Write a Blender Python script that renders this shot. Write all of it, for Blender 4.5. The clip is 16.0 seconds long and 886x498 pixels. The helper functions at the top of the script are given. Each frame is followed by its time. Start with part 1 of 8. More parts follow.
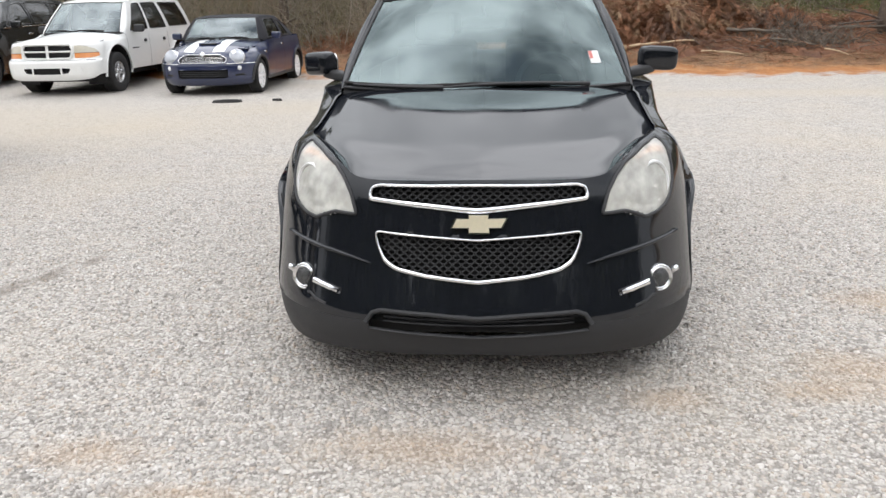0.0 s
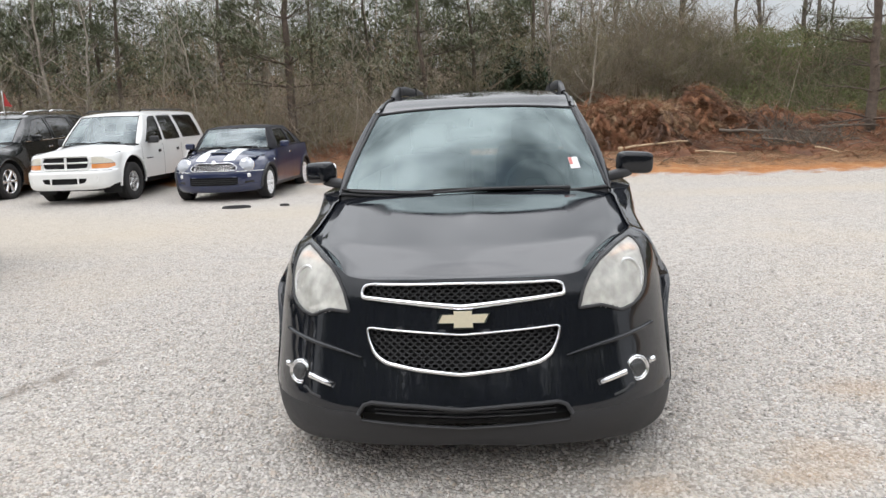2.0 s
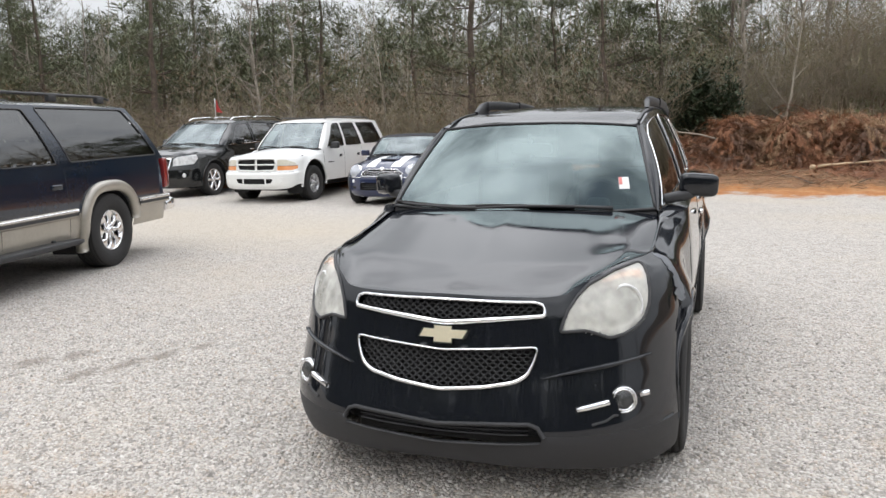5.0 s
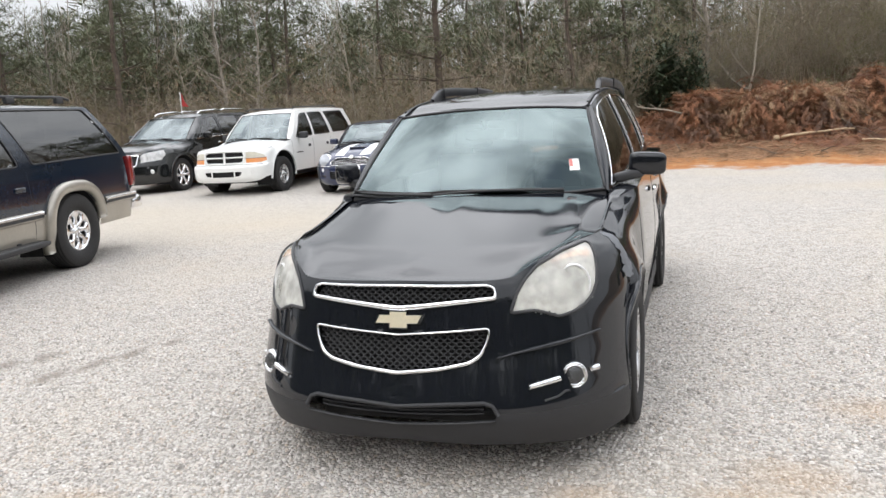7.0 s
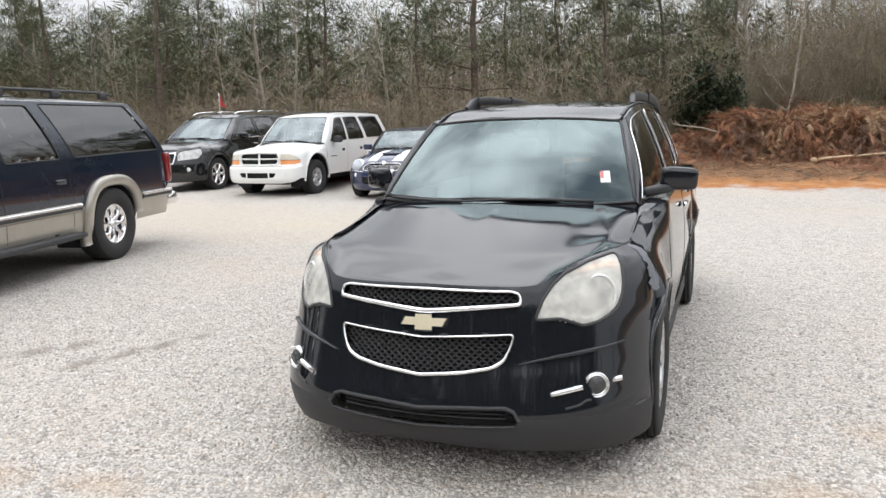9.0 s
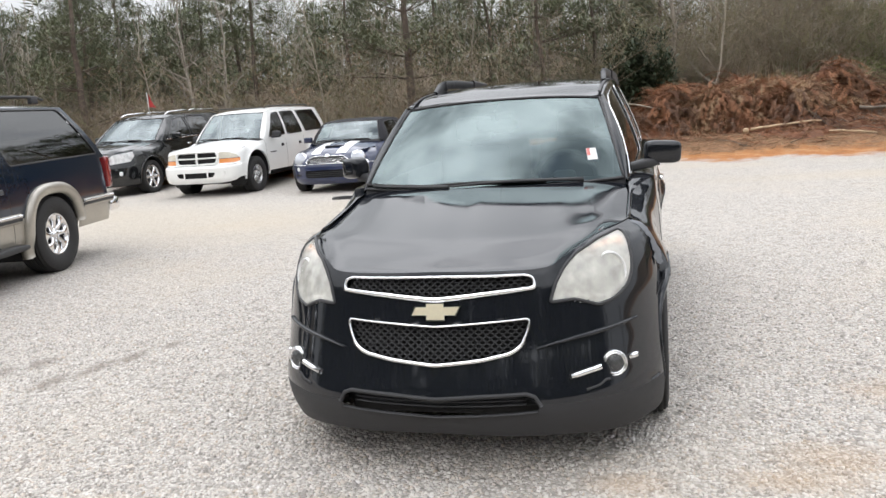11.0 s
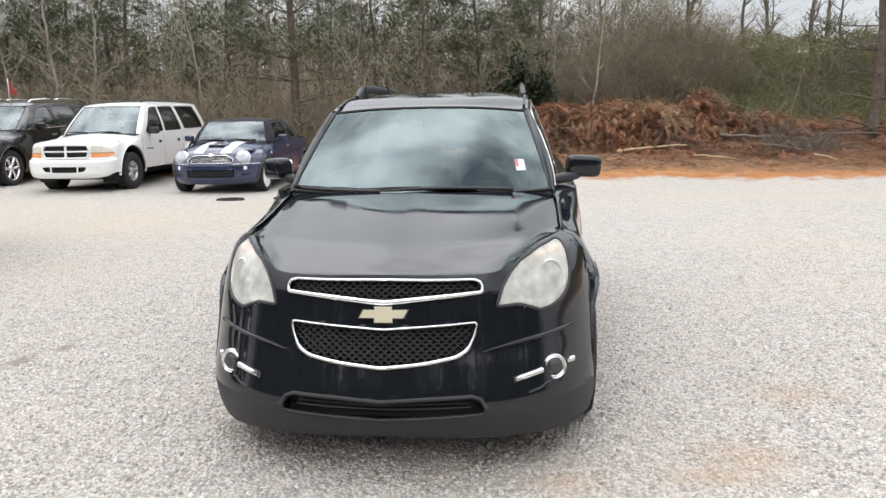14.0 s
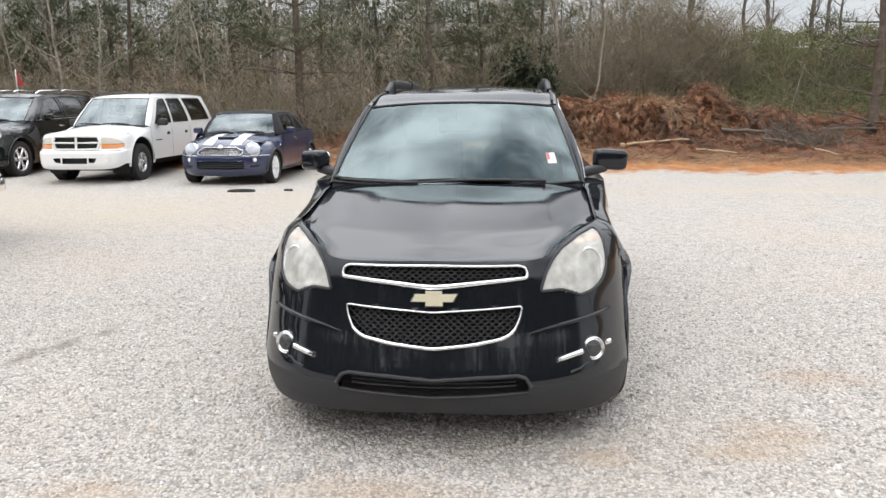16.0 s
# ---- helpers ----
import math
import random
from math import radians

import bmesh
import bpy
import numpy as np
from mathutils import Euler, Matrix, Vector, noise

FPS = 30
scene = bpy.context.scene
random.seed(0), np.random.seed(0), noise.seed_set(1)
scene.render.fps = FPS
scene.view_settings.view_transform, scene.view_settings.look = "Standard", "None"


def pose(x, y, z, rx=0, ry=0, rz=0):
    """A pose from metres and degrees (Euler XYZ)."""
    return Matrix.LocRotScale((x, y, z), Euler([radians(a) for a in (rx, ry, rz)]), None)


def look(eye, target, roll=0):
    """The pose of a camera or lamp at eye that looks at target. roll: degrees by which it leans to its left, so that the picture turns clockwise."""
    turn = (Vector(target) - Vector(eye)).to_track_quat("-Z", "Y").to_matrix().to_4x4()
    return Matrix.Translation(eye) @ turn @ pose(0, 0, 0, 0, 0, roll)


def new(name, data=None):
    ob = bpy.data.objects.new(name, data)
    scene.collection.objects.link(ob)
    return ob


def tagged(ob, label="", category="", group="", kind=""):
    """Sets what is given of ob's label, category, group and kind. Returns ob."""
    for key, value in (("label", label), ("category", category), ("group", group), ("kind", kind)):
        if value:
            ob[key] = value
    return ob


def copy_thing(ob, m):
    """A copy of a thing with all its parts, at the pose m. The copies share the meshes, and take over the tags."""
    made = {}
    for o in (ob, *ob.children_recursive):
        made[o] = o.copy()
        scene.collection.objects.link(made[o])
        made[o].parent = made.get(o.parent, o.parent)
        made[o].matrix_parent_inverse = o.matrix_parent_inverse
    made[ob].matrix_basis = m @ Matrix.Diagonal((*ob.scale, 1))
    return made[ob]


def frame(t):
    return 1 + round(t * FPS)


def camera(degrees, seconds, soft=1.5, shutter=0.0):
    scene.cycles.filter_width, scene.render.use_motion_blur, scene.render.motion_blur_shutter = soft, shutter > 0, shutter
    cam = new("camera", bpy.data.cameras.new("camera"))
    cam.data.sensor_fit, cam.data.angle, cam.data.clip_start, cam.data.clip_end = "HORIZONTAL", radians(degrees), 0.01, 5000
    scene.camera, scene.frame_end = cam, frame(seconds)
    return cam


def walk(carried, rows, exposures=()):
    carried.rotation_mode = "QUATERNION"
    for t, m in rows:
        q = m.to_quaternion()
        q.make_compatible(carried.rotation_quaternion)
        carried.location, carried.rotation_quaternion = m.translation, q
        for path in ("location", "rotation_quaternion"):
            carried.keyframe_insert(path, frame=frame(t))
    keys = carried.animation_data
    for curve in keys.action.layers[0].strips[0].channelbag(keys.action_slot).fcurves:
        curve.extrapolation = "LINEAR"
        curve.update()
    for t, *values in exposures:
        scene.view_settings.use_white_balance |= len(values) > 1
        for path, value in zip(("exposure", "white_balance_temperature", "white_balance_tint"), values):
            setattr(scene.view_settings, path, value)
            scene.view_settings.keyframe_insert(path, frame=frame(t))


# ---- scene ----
cam = camera(59.5, 16.0)
PATH = [
    (0, (0.513, 0.275, 1.496), (0.357, 2.176, 0.895), -1.3),
    (0.5, (0.463, 0.158, 1.507), (0.381, 2.107, 1.064), 0.0),
    (1, (0.463, 0.093, 1.505), (0.452, 2.056, 1.123), -1.3),
    (1.5, (0.496, 0.073, 1.520), (0.484, 2.037, 1.141), -1.8),
    (2, (0.617, 0.076, 1.534), (0.442, 2.037, 1.183), -2.3),
    (2.5, (0.780, 0.096, 1.543), (0.514, 2.041, 1.163), -2.7),
    (3, (0.918, 0.224, 1.513), (0.495, 2.131, 1.081), -2.5),
    (3.5, (1.071, 0.370, 1.530), (0.622, 2.262, 1.063), -2.4),
    (3.7, (1.163, 0.380, 1.527), (0.579, 2.246, 1.107), -3.5),
    (5.8, (1.484, 0.103, 1.555), (0.804, 1.958, 1.248), -1.2),
    (6, (1.486, 0.125, 1.552), (0.840, 1.987, 1.208), -1.4),
    (6.5, (1.541, 0.151, 1.556), (1.036, 2.051, 1.192), -2.3),
    (7, (1.599, 0.147, 1.569), (0.978, 2.014, 1.213), -3.6),
    (7.5, (1.623, 0.122, 1.562), (0.940, 1.971, 1.219), -2.8),
    (8, (1.635, 0.133, 1.556), (0.907, 1.965, 1.219), -2.5),
    (8.5, (1.645, 0.129, 1.553), (0.888, 1.953, 1.237), -2.2),
    (9, (1.614, 0.108, 1.555), (0.923, 1.956, 1.226), -1.5),
    (9.2, (1.578, 0.075, 1.554), (0.945, 1.943, 1.219), -1.8),
    (11.3, (1.260, 0.124, 1.539), (0.728, 2.013, 1.154), -4.4),
    (11.5, (1.233, 0.177, 1.526), (0.639, 2.038, 1.099), -4.4),
    (12, (1.140, 0.236, 1.531), (0.705, 2.142, 1.109), -3.4),
    (12.5, (0.977, 0.240, 1.550), (0.603, 2.150, 1.090), -3.5),
    (13, (0.926, 0.200, 1.557), (0.724, 2.147, 1.149), -0.9),
    (13.5, (0.910, 0.136, 1.558), (0.730, 2.093, 1.185), -0.4),
    (14, (0.986, 0.017, 1.543), (0.782, 1.974, 1.186), -0.9),
    (14.5, (1.025, -0.070, 1.557), (0.757, 1.879, 1.197), -2.7),
    (15, (0.964, -0.117, 1.560), (0.760, 1.835, 1.179), -2.1),
    (15.5, (0.848, -0.183, 1.562), (0.678, 1.766, 1.146), -1.3),
    (16, (0.781, -0.199, 1.559), (0.589, 1.756, 1.184), -0.6),
]
walk(cam, [(t, look(eye, target, roll)) for t, eye, target, roll in PATH], exposures=((0.0, -0.14), (3.3, -0.14), (6.0, -0.08), (7.0, 0.01), (16.0, 0.01)))


# ---- light ----
SUN_EL, SUN_AZ = 48.0, 200.0
world = bpy.data.worlds.new("sky")
scene.world = world
world.use_nodes = True
_n, _l = world.node_tree.nodes, world.node_tree.links
_n.clear()


def _node(nodes, kind, **kw):
    nd = nodes.new(kind)
    for k, v in kw.items():
        nd.inputs[k.replace("__", " ")].default_value = v
    return nd


_sky = _n.new("ShaderNodeTexSky")
_sky.sky_type, _sky.sun_disc = "NISHITA", False
_sky.sun_elevation, _sky.sun_rotation = radians(SUN_EL), radians(SUN_AZ)
_skys = _n.new("ShaderNodeVectorMath")
_skys.operation = "SCALE"
_skys.inputs[3].default_value = 0.11
_l.new(_sky.outputs[0], _skys.inputs[0])
_tc = _n.new("ShaderNodeTexCoord")
_map = _n.new("ShaderNodeMapping")
_map.inputs["Scale"].default_value = (1.0, 1.0, 2.2)
_map.inputs["Location"].default_value = (0.35, 0.1, 0.2)
_l.new(_tc.outputs["Generated"], _map.inputs[0])
_cl = _node(_n, "ShaderNodeTexNoise", Scale=2.1, Detail=7.0, Roughness=0.55, Distortion=0.35)
_l.new(_map.outputs[0], _cl.inputs["Vector"])
_cr = _n.new("ShaderNodeValToRGB")
_cr.color_ramp.elements[0].position, _cr.color_ramp.elements[0].color = 0.20, (0.25, 0.25, 0.25, 1)
_cr.color_ramp.elements[1].position, _cr.color_ramp.elements[1].color = 0.44, (1, 1, 1, 1)
_l.new(_cl.outputs[0], _cr.inputs[0])
_c2 = _node(_n, "ShaderNodeTexNoise", Scale=2.2, Detail=4.0, Roughness=0.5)
_map2 = _n.new("ShaderNodeMapping")
_map2.inputs["Scale"].default_value = (1.0, 1.0, 2.2)
_map2.inputs["Location"].default_value = (2.33, -4.1, -3.91)
_l.new(_tc.outputs["Generated"], _map2.inputs[0])
_l.new(_map2.outputs[0], _c2.inputs["Vector"])
_cc = _n.new("ShaderNodeValToRGB")
_cc.color_ramp.elements[0].position, _cc.color_ramp.elements[0].color = 0.38, (0.36, 0.40, 0.45, 1)
_cc.color_ramp.elements[1].position, _cc.color_ramp.elements[1].color = 0.64, (2.45, 2.48, 2.58, 1)
_l.new(_c2.outputs[0], _cc.inputs[0])
_mx = _n.new("ShaderNodeMix")
_mx.data_type = "RGBA"
_l.new(_cr.outputs[0], _mx.inputs[0])
_l.new(_skys.outputs[0], _mx.inputs[6])
# near the skyline the deck is even and pale
_sep = _n.new("ShaderNodeSeparateXYZ")
_l.new(_tc.outputs["Generated"], _sep.inputs[0])
_low = _n.new("ShaderNodeMapRange")
_low.inputs[1].default_value, _low.inputs[2].default_value = 0.28, 0.72
_l.new(_sep.outputs[2], _low.inputs[0])
_deck = _n.new("ShaderNodeMix")
_deck.data_type = "RGBA"
_deck.inputs[6].default_value = (1.38, 1.42, 1.48, 1)
_l.new(_low.outputs[0], _deck.inputs[0])
_l.new(_cc.outputs[0], _deck.inputs[7])
_l.new(_deck.outputs[2], _mx.inputs[7])
# an overcast vault: several times as bright overhead as at the skyline
_vault = _n.new("ShaderNodeMapRange")
_vault.inputs[1].default_value, _vault.inputs[2].default_value = 0.0, 1.0
_vault.inputs[3].default_value, _vault.inputs[4].default_value = 1.25, 5.0
_sq = _n.new("ShaderNodeMath")
_sq.operation = "POWER"
_sq.inputs[1].default_value = 1.1
_l.new(_sep.outputs[2], _sq.inputs[0])
_l.new(_sq.outputs[0], _vault.inputs[0])
_lit = _n.new("ShaderNodeVectorMath")
_lit.operation = "SCALE"
_l.new(_mx.outputs[2], _lit.inputs[0])
_l.new(_vault.outputs[0], _lit.inputs[3])
_bg = _n.new("ShaderNodeBackground")
_bg.inputs[1].default_value = 0.375
_l.new(_lit.outputs[0], _bg.inputs[0])
_out = _n.new("ShaderNodeOutputWorld")
_l.new(_bg.outputs[0], _out.inputs[0])

_sd = bpy.data.lights.new("sun", "SUN")
_sd.energy, _sd.angle, _sd.color = 0.5, radians(18), (1.0, 0.95, 0.88)
sun = new("sun", _sd)
_az, _el = radians(SUN_AZ), radians(SUN_EL)
sun.matrix_world = look((20 * math.sin(_az) * math.cos(_el), 20 * math.cos(_az) * math.cos(_el), 20 * math.sin(_el)), (0, 0, 0))


# ---- materials ----
MATS = {}


def mat(name, color, rough=0.5, metal=0.0, coat=0.0, var=0.25, scale=8.0, bump=0.0, bscale=60.0, color2=None, spec=0.5, coatrough=0.05):
    """A principled material with two scales of colour variation, roughness wear and fine relief."""
    if name in MATS:
        return MATS[name]
    m = bpy.data.materials.new(name)
    m.use_nodes = True
    n, l = m.node_tree.nodes, m.node_tree.links
    b = n["Principled BSDF"]
    b.inputs["Metallic"].default_value = metal
    b.inputs["Coat Weight"].default_value = coat
    b.inputs["Coat Roughness"].default_value = coatrough
    b.inputs["Coat IOR"].default_value = 1.65
    b.inputs["Specular IOR Level"].default_value = spec
    tc = n.new("ShaderNodeTexCoord")
    a = _node(n, "ShaderNodeTexNoise", Scale=scale, Detail=5.0, Roughness=0.6)
    f = _node(n, "ShaderNodeTexNoise", Scale=scale * 9.0, Detail=3.0, Roughness=0.6)
    l.new(tc.outputs["Object"], a.inputs["Vector"])
    l.new(tc.outputs["Object"], f.inputs["Vector"])
    mixv = n.new("ShaderNodeMath")
    mixv.operation = "MULTIPLY_ADD"
    mixv.inputs[1].default_value = 0.35
    l.new(f.outputs[0], mixv.inputs[0])
    sc = n.new("ShaderNodeMath")
    sc.operation = "MULTIPLY"
    sc.inputs[1].default_value = 0.65
    l.new(a.outputs[0], sc.inputs[0])
    l.new(sc.outputs[0], mixv.inputs[2])
    r = n.new("ShaderNodeValToRGB")
    c2 = color2 or tuple(c * (1 - var) for c in color)
    c1 = color if color2 else tuple(min(1, c * (1 + var * 0.6)) for c in color)
    r.color_ramp.elements[0].position, r.color_ramp.elements[0].color = 0.35, (*c2, 1)
    r.color_ramp.elements[1].position, r.color_ramp.elements[1].color = 0.65, (*c1, 1)
    l.new(mixv.outputs[0], r.inputs[0])
    l.new(r.outputs[0], b.inputs["Base Color"])
    rr = n.new("ShaderNodeMapRange")
    rr.inputs[1].default_value, rr.inputs[2].default_value = 0.3, 0.7
    rr.inputs[3].default_value, rr.inputs[4].default_value = max(0.01, rough * 0.85), min(1, rough * 1.15)
    l.new(mixv.outputs[0], rr.inputs[0])
    l.new(rr.outputs[0], b.inputs["Roughness"])
    if bump:
        bn = _node(n, "ShaderNodeTexNoise", Scale=bscale, Detail=4.0, Roughness=0.6)
        l.new(tc.outputs["Object"], bn.inputs["Vector"])
        bu = n.new("ShaderNodeBump")
        bu.inputs["Strength"].default_value = bump
        bu.inputs["Distance"].default_value = 0.01
        l.new(bn.outputs[0], bu.inputs["Height"])
        l.new(bu.outputs[0], b.inputs["Normal"])
    MATS[name] = m
    return m


def glass_mat(name, tint, body=None, haze=0.0, rough=0.02, ior=1.5, sheen=(1, 1, 1)):
    """A thin pane: tinted see-through with Fresnel gloss, and an optional haze in the plastic."""
    if name in MATS:
        return MATS[name]
    m = bpy.data.materials.new(name)
    m.use_nodes = True
    n, l = m.node_tree.nodes, m.node_tree.links
    n.clear()
    out = n.new("ShaderNodeOutputMaterial")
    tr = n.new("ShaderNodeBsdfTransparent")
    tr.inputs[0].default_value = (*tint, 1)
    gl = n.new("ShaderNodeBsdfGlossy")
    gl.inputs["Roughness"].default_value = rough
    gl.inputs[0].default_value = (*sheen, 1)
    under = tr
    if haze:
        df = n.new("ShaderNodeBsdfDiffuse")
        tc = n.new("ShaderNodeTexCoord")
        nz = _node(n, "ShaderNodeTexNoise", Scale=14.0, Detail=5.0)
        l.new(tc.outputs["Object"], nz.inputs["Vector"])
        cr = n.new("ShaderNodeValToRGB")
        cr.color_ramp.elements[0].position, cr.color_ramp.elements[0].color = 0.3, (*[c * 0.8 for c in body], 1)
        cr.color_ramp.elements[1].position, cr.color_ramp.elements[1].color = 0.7, (*body, 1)
        l.new(nz.outputs[0], cr.inputs[0])
        l.new(cr.outputs[0], df.inputs[0])
        hm = n.new("ShaderNodeMapRange")
        hm.inputs[1].default_value, hm.inputs[2].default_value = 0.3, 0.7
        hm.inputs[3].default_value, hm.inputs[4].default_value = haze * 0.8, min(1, haze * 1.2)
        l.new(nz.outputs[0], hm.inputs[0])
        mh = n.new("ShaderNodeMixShader")
        l.new(hm.outputs[0], mh.inputs[0])
        l.new(tr.outputs[0], mh.inputs[1])
        l.new(df.outputs[0], mh.inputs[2])
        under = mh
    fr = n.new("ShaderNodeFresnel")
    fr.inputs[0].default_value = ior
    mx = n.new("ShaderNodeMixShader")
    l.new(fr.outputs[0], mx.inputs[0])
    l.new(under.outputs[0], mx.inputs[1])
    l.new(gl.outputs[0], mx.inputs[2])
    l.new(mx.outputs[0], out.inputs[0])
    MATS[name] = m
    return m


def paint(name, color, rough=0.3, coat=1.0, metal=0.0, var=0.12, dust=0.06, spec=0.3, ior=1.65):
    """Automotive paint: base, clear coat and a thin uneven film of road dust."""
    m = mat(name, color, rough=rough, metal=metal, coat=coat, var=var, scale=3.0, spec=spec)
    n, l = m.node_tree.nodes, m.node_tree.links
    b = n["Principled BSDF"]
    b.inputs["Coat IOR"].default_value = ior
    tc = n.new("ShaderNodeTexCoord")
    nz = _node(n, "ShaderNodeTexNoise", Scale=5.0, Detail=6.0, Roughness=0.65)
    l.new(tc.outputs["Object"], nz.inputs["Vector"])
    mr = n.new("ShaderNodeMapRange")
    mr.inputs[1].default_value, mr.inputs[2].default_value = 0.4, 0.75
    mr.inputs[3].default_value, mr.inputs[4].default_value = 0.03, 0.03 + dust
    l.new(nz.outputs[0], mr.inputs[0])
    l.new(mr.outputs[0], b.inputs["Coat Roughness"])
    return m


M_BLACK = paint("black_paint", (0.0098, 0.0112, 0.0145), rough=0.35, dust=0.05, spec=0.0, coat=1.0, ior=1.55)
M_NAVY = paint("navy_paint", (0.0028, 0.0095, 0.023), rough=0.35, spec=0.1)
M_WHITE = paint("white_paint", (0.80, 0.80, 0.78), rough=0.4, coat=0.6, var=0.05)
M_MINI = paint("blue_paint", (0.020, 0.028, 0.072), rough=0.35, spec=0.15)
M_GREY = paint("charcoal_paint", (0.007, 0.008, 0.0085), rough=0.35, spec=0.1)
M_PEWTER = paint("pewter_paint", (0.36, 0.33, 0.28), rough=0.4, metal=0.35)
M_STRIPE = paint("stripe_white", (0.82, 0.82, 0.82), rough=0.4, coat=0.5, var=0.04)
M_CHROME = mat("chrome", (0.86, 0.86, 0.87), rough=0.10, metal=1.0, var=0.05, scale=30)
M_ALU = mat("alloy", (0.62, 0.62, 0.63), rough=0.28, metal=0.9, var=0.10, scale=20)
M_SILVER = mat("silver_plastic", (0.55, 0.55, 0.55), rough=0.35, metal=0.6, var=0.08)
M_PLASTIC = mat("black_plastic", (0.034, 0.034, 0.036), rough=0.55, var=0.2, scale=12, bump=0.12, bscale=500)
M_GREYPL = mat("grey_plastic", (0.026, 0.026, 0.028), rough=0.6, var=0.2, scale=10, bump=0.15, bscale=450)
M_RUBBER = mat("tyre_rubber", (0.024, 0.023, 0.023), rough=0.8, var=0.35, scale=14, bump=0.2, bscale=180)
M_DARK = mat("dark_void", (0.018, 0.018, 0.019), rough=0.9, var=0.2)
M_TRIM = mat("interior_trim", (0.035, 0.034, 0.034), rough=0.75, var=0.2, scale=20, bump=0.1, bscale=300)
M_SEAT = mat("seat_cloth", (0.055, 0.053, 0.052), rough=0.9, var=0.25, scale=30, bump=0.2, bscale=600)
M_RED = mat("red_lens", (0.22, 0.012, 0.012), rough=0.15, coat=1.0, var=0.1)
M_AMBER = mat("amber_lens", (0.80, 0.30, 0.09), rough=0.2, coat=1.0, var=0.1)
M_CLEARL = mat("pale_lens", (0.62, 0.58, 0.48), rough=0.2, coat=1.0, var=0.15, scale=40)
M_WHITEL = mat("headlamp_white", (0.78, 0.78, 0.78), rough=0.15, coat=1.0, var=0.08, scale=40)
M_GLASSY = mat("lamp_glass_grey", (0.50, 0.52, 0.56), rough=0.12, metal=0.35, coat=1.0, var=0.25, scale=40)
M_PAPER = mat("paper_white", (0.74, 0.75, 0.74), rough=0.7, var=0.04)
M_REDP = mat("paper_red", (0.58, 0.20, 0.18), rough=0.7, var=0.05)
M_LAMPIN = mat("lamp_reflector", (0.96, 0.955, 0.93), rough=0.30, metal=0.2, var=0.08, scale=30)
M_BOWL = mat("mirrored_bowl", (0.72, 0.72, 0.70), rough=0.22, metal=0.8, var=0.15, scale=30)
M_AMBERP = mat("faded_amber", (0.78, 0.40, 0.17), rough=0.3, coat=0.5, var=0.12, scale=30)
M_GOLD = mat("gold_badge", (0.84, 0.76, 0.56), rough=0.34, metal=0.5, var=0.06, scale=60)
M_SOFT = mat("soft_top_cloth", (0.014, 0.014, 0.018), rough=0.9, var=0.2, bump=0.2, bscale=700)
M_WORN = mat("peeled_coat", (0.13, 0.137, 0.15), rough=0.45, var=0.4, scale=25)
M_FLAG = mat("flag_red", (0.45, 0.045, 0.045), rough=0.8, var=0.15)
M_GLASS = glass_mat("windscreen_glass", (0.46, 0.60, 0.56), ior=2.12, sheen=(0.82, 0.98, 0.985))
M_TINT = glass_mat("tinted_glass", (0.09, 0.10, 0.10), ior=2.2)
M_TINT2 = glass_mat("grey_glass", (0.30, 0.38, 0.36), ior=2.2, sheen=(0.88, 0.98, 1.0))
M_LENS = glass_mat("hazed_lens", (0.97, 0.955, 0.90), body=(1.0, 0.985, 0.92), haze=0.42, rough=0.06)
M_LENSW = glass_mat("white_lens", (0.95, 0.95, 0.95), body=(0.95, 0.95, 0.95), haze=0.6, rough=0.05)
M_CLEAR = glass_mat("clear_lens", (0.92, 0.93, 0.93), body=(0.8, 0.8, 0.8), haze=0.06, rough=0.03)


# ---- mesh helpers ----
def mesh_of(name, verts, faces, material, smooth=True, mats=None):
    me = bpy.data.meshes.new(name)
    me.from_pydata([tuple(v) for v in verts], [], [tuple(f) for f in faces])
    me.materials.append(material)
    for m in mats or ():
        me.materials.append(m)
    if smooth:
        me.polygons.foreach_set("use_smooth", [True] * len(me.polygons))
    me.update()
    return me


def part(name, data, material, parent, label="", smooth=True):
    """One mesh object under a thing or a part: data is (verts, faces)."""
    ob = new(name, mesh_of(name, data[0], data[1], material, smooth))
    ob.parent = parent
    if label:
        ob["label"] = label
    return ob


def join(*pieces):
    v, f = [], []
    for pv, pf in pieces:
        o = len(v)
        v.extend(tuple(p) for p in pv)
        f.extend(tuple(i + o for i in q) for q in pf)
    return v, f


def mirror(piece):
    v, f = piece
    return [(-p[0], p[1], p[2]) for p in v], [tuple(reversed(q)) for q in f]


def moved(piece, m):
    return [tuple(m @ Vector(p)) for p in piece[0]], piece[1]


def grid_faces(nu, nv, flip=False):
    fs = []
    for i in range(nu - 1):
        for j in range(nv - 1):
            q = (i * nv + j, (i + 1) * nv + j, (i + 1) * nv + j + 1, i * nv + j + 1)
            fs.append(q[::-1] if flip else q)
    return fs


def box(cx, cy, cz, sx, sy, sz, b=0.01):
    """A block with bevelled edges."""
    bm = bmesh.new()
    bmesh.ops.create_cube(bm, size=1.0)
    for v in bm.verts:
        v.co = Vector((v.co.x * sx, v.co.y * sy, v.co.z * sz))
    if b > 0:
        bmesh.ops.bevel(bm, geom=bm.edges[:], offset=min(b, 0.45 * min(sx, sy, sz)), segments=2, affect="EDGES", profile=0.6)
    bm.verts.index_update()
    out = [(v.co.x + cx, v.co.y + cy, v.co.z + cz) for v in bm.verts], [tuple(v.index for v in f.verts) for f in bm.faces]
    bm.free()
    return out


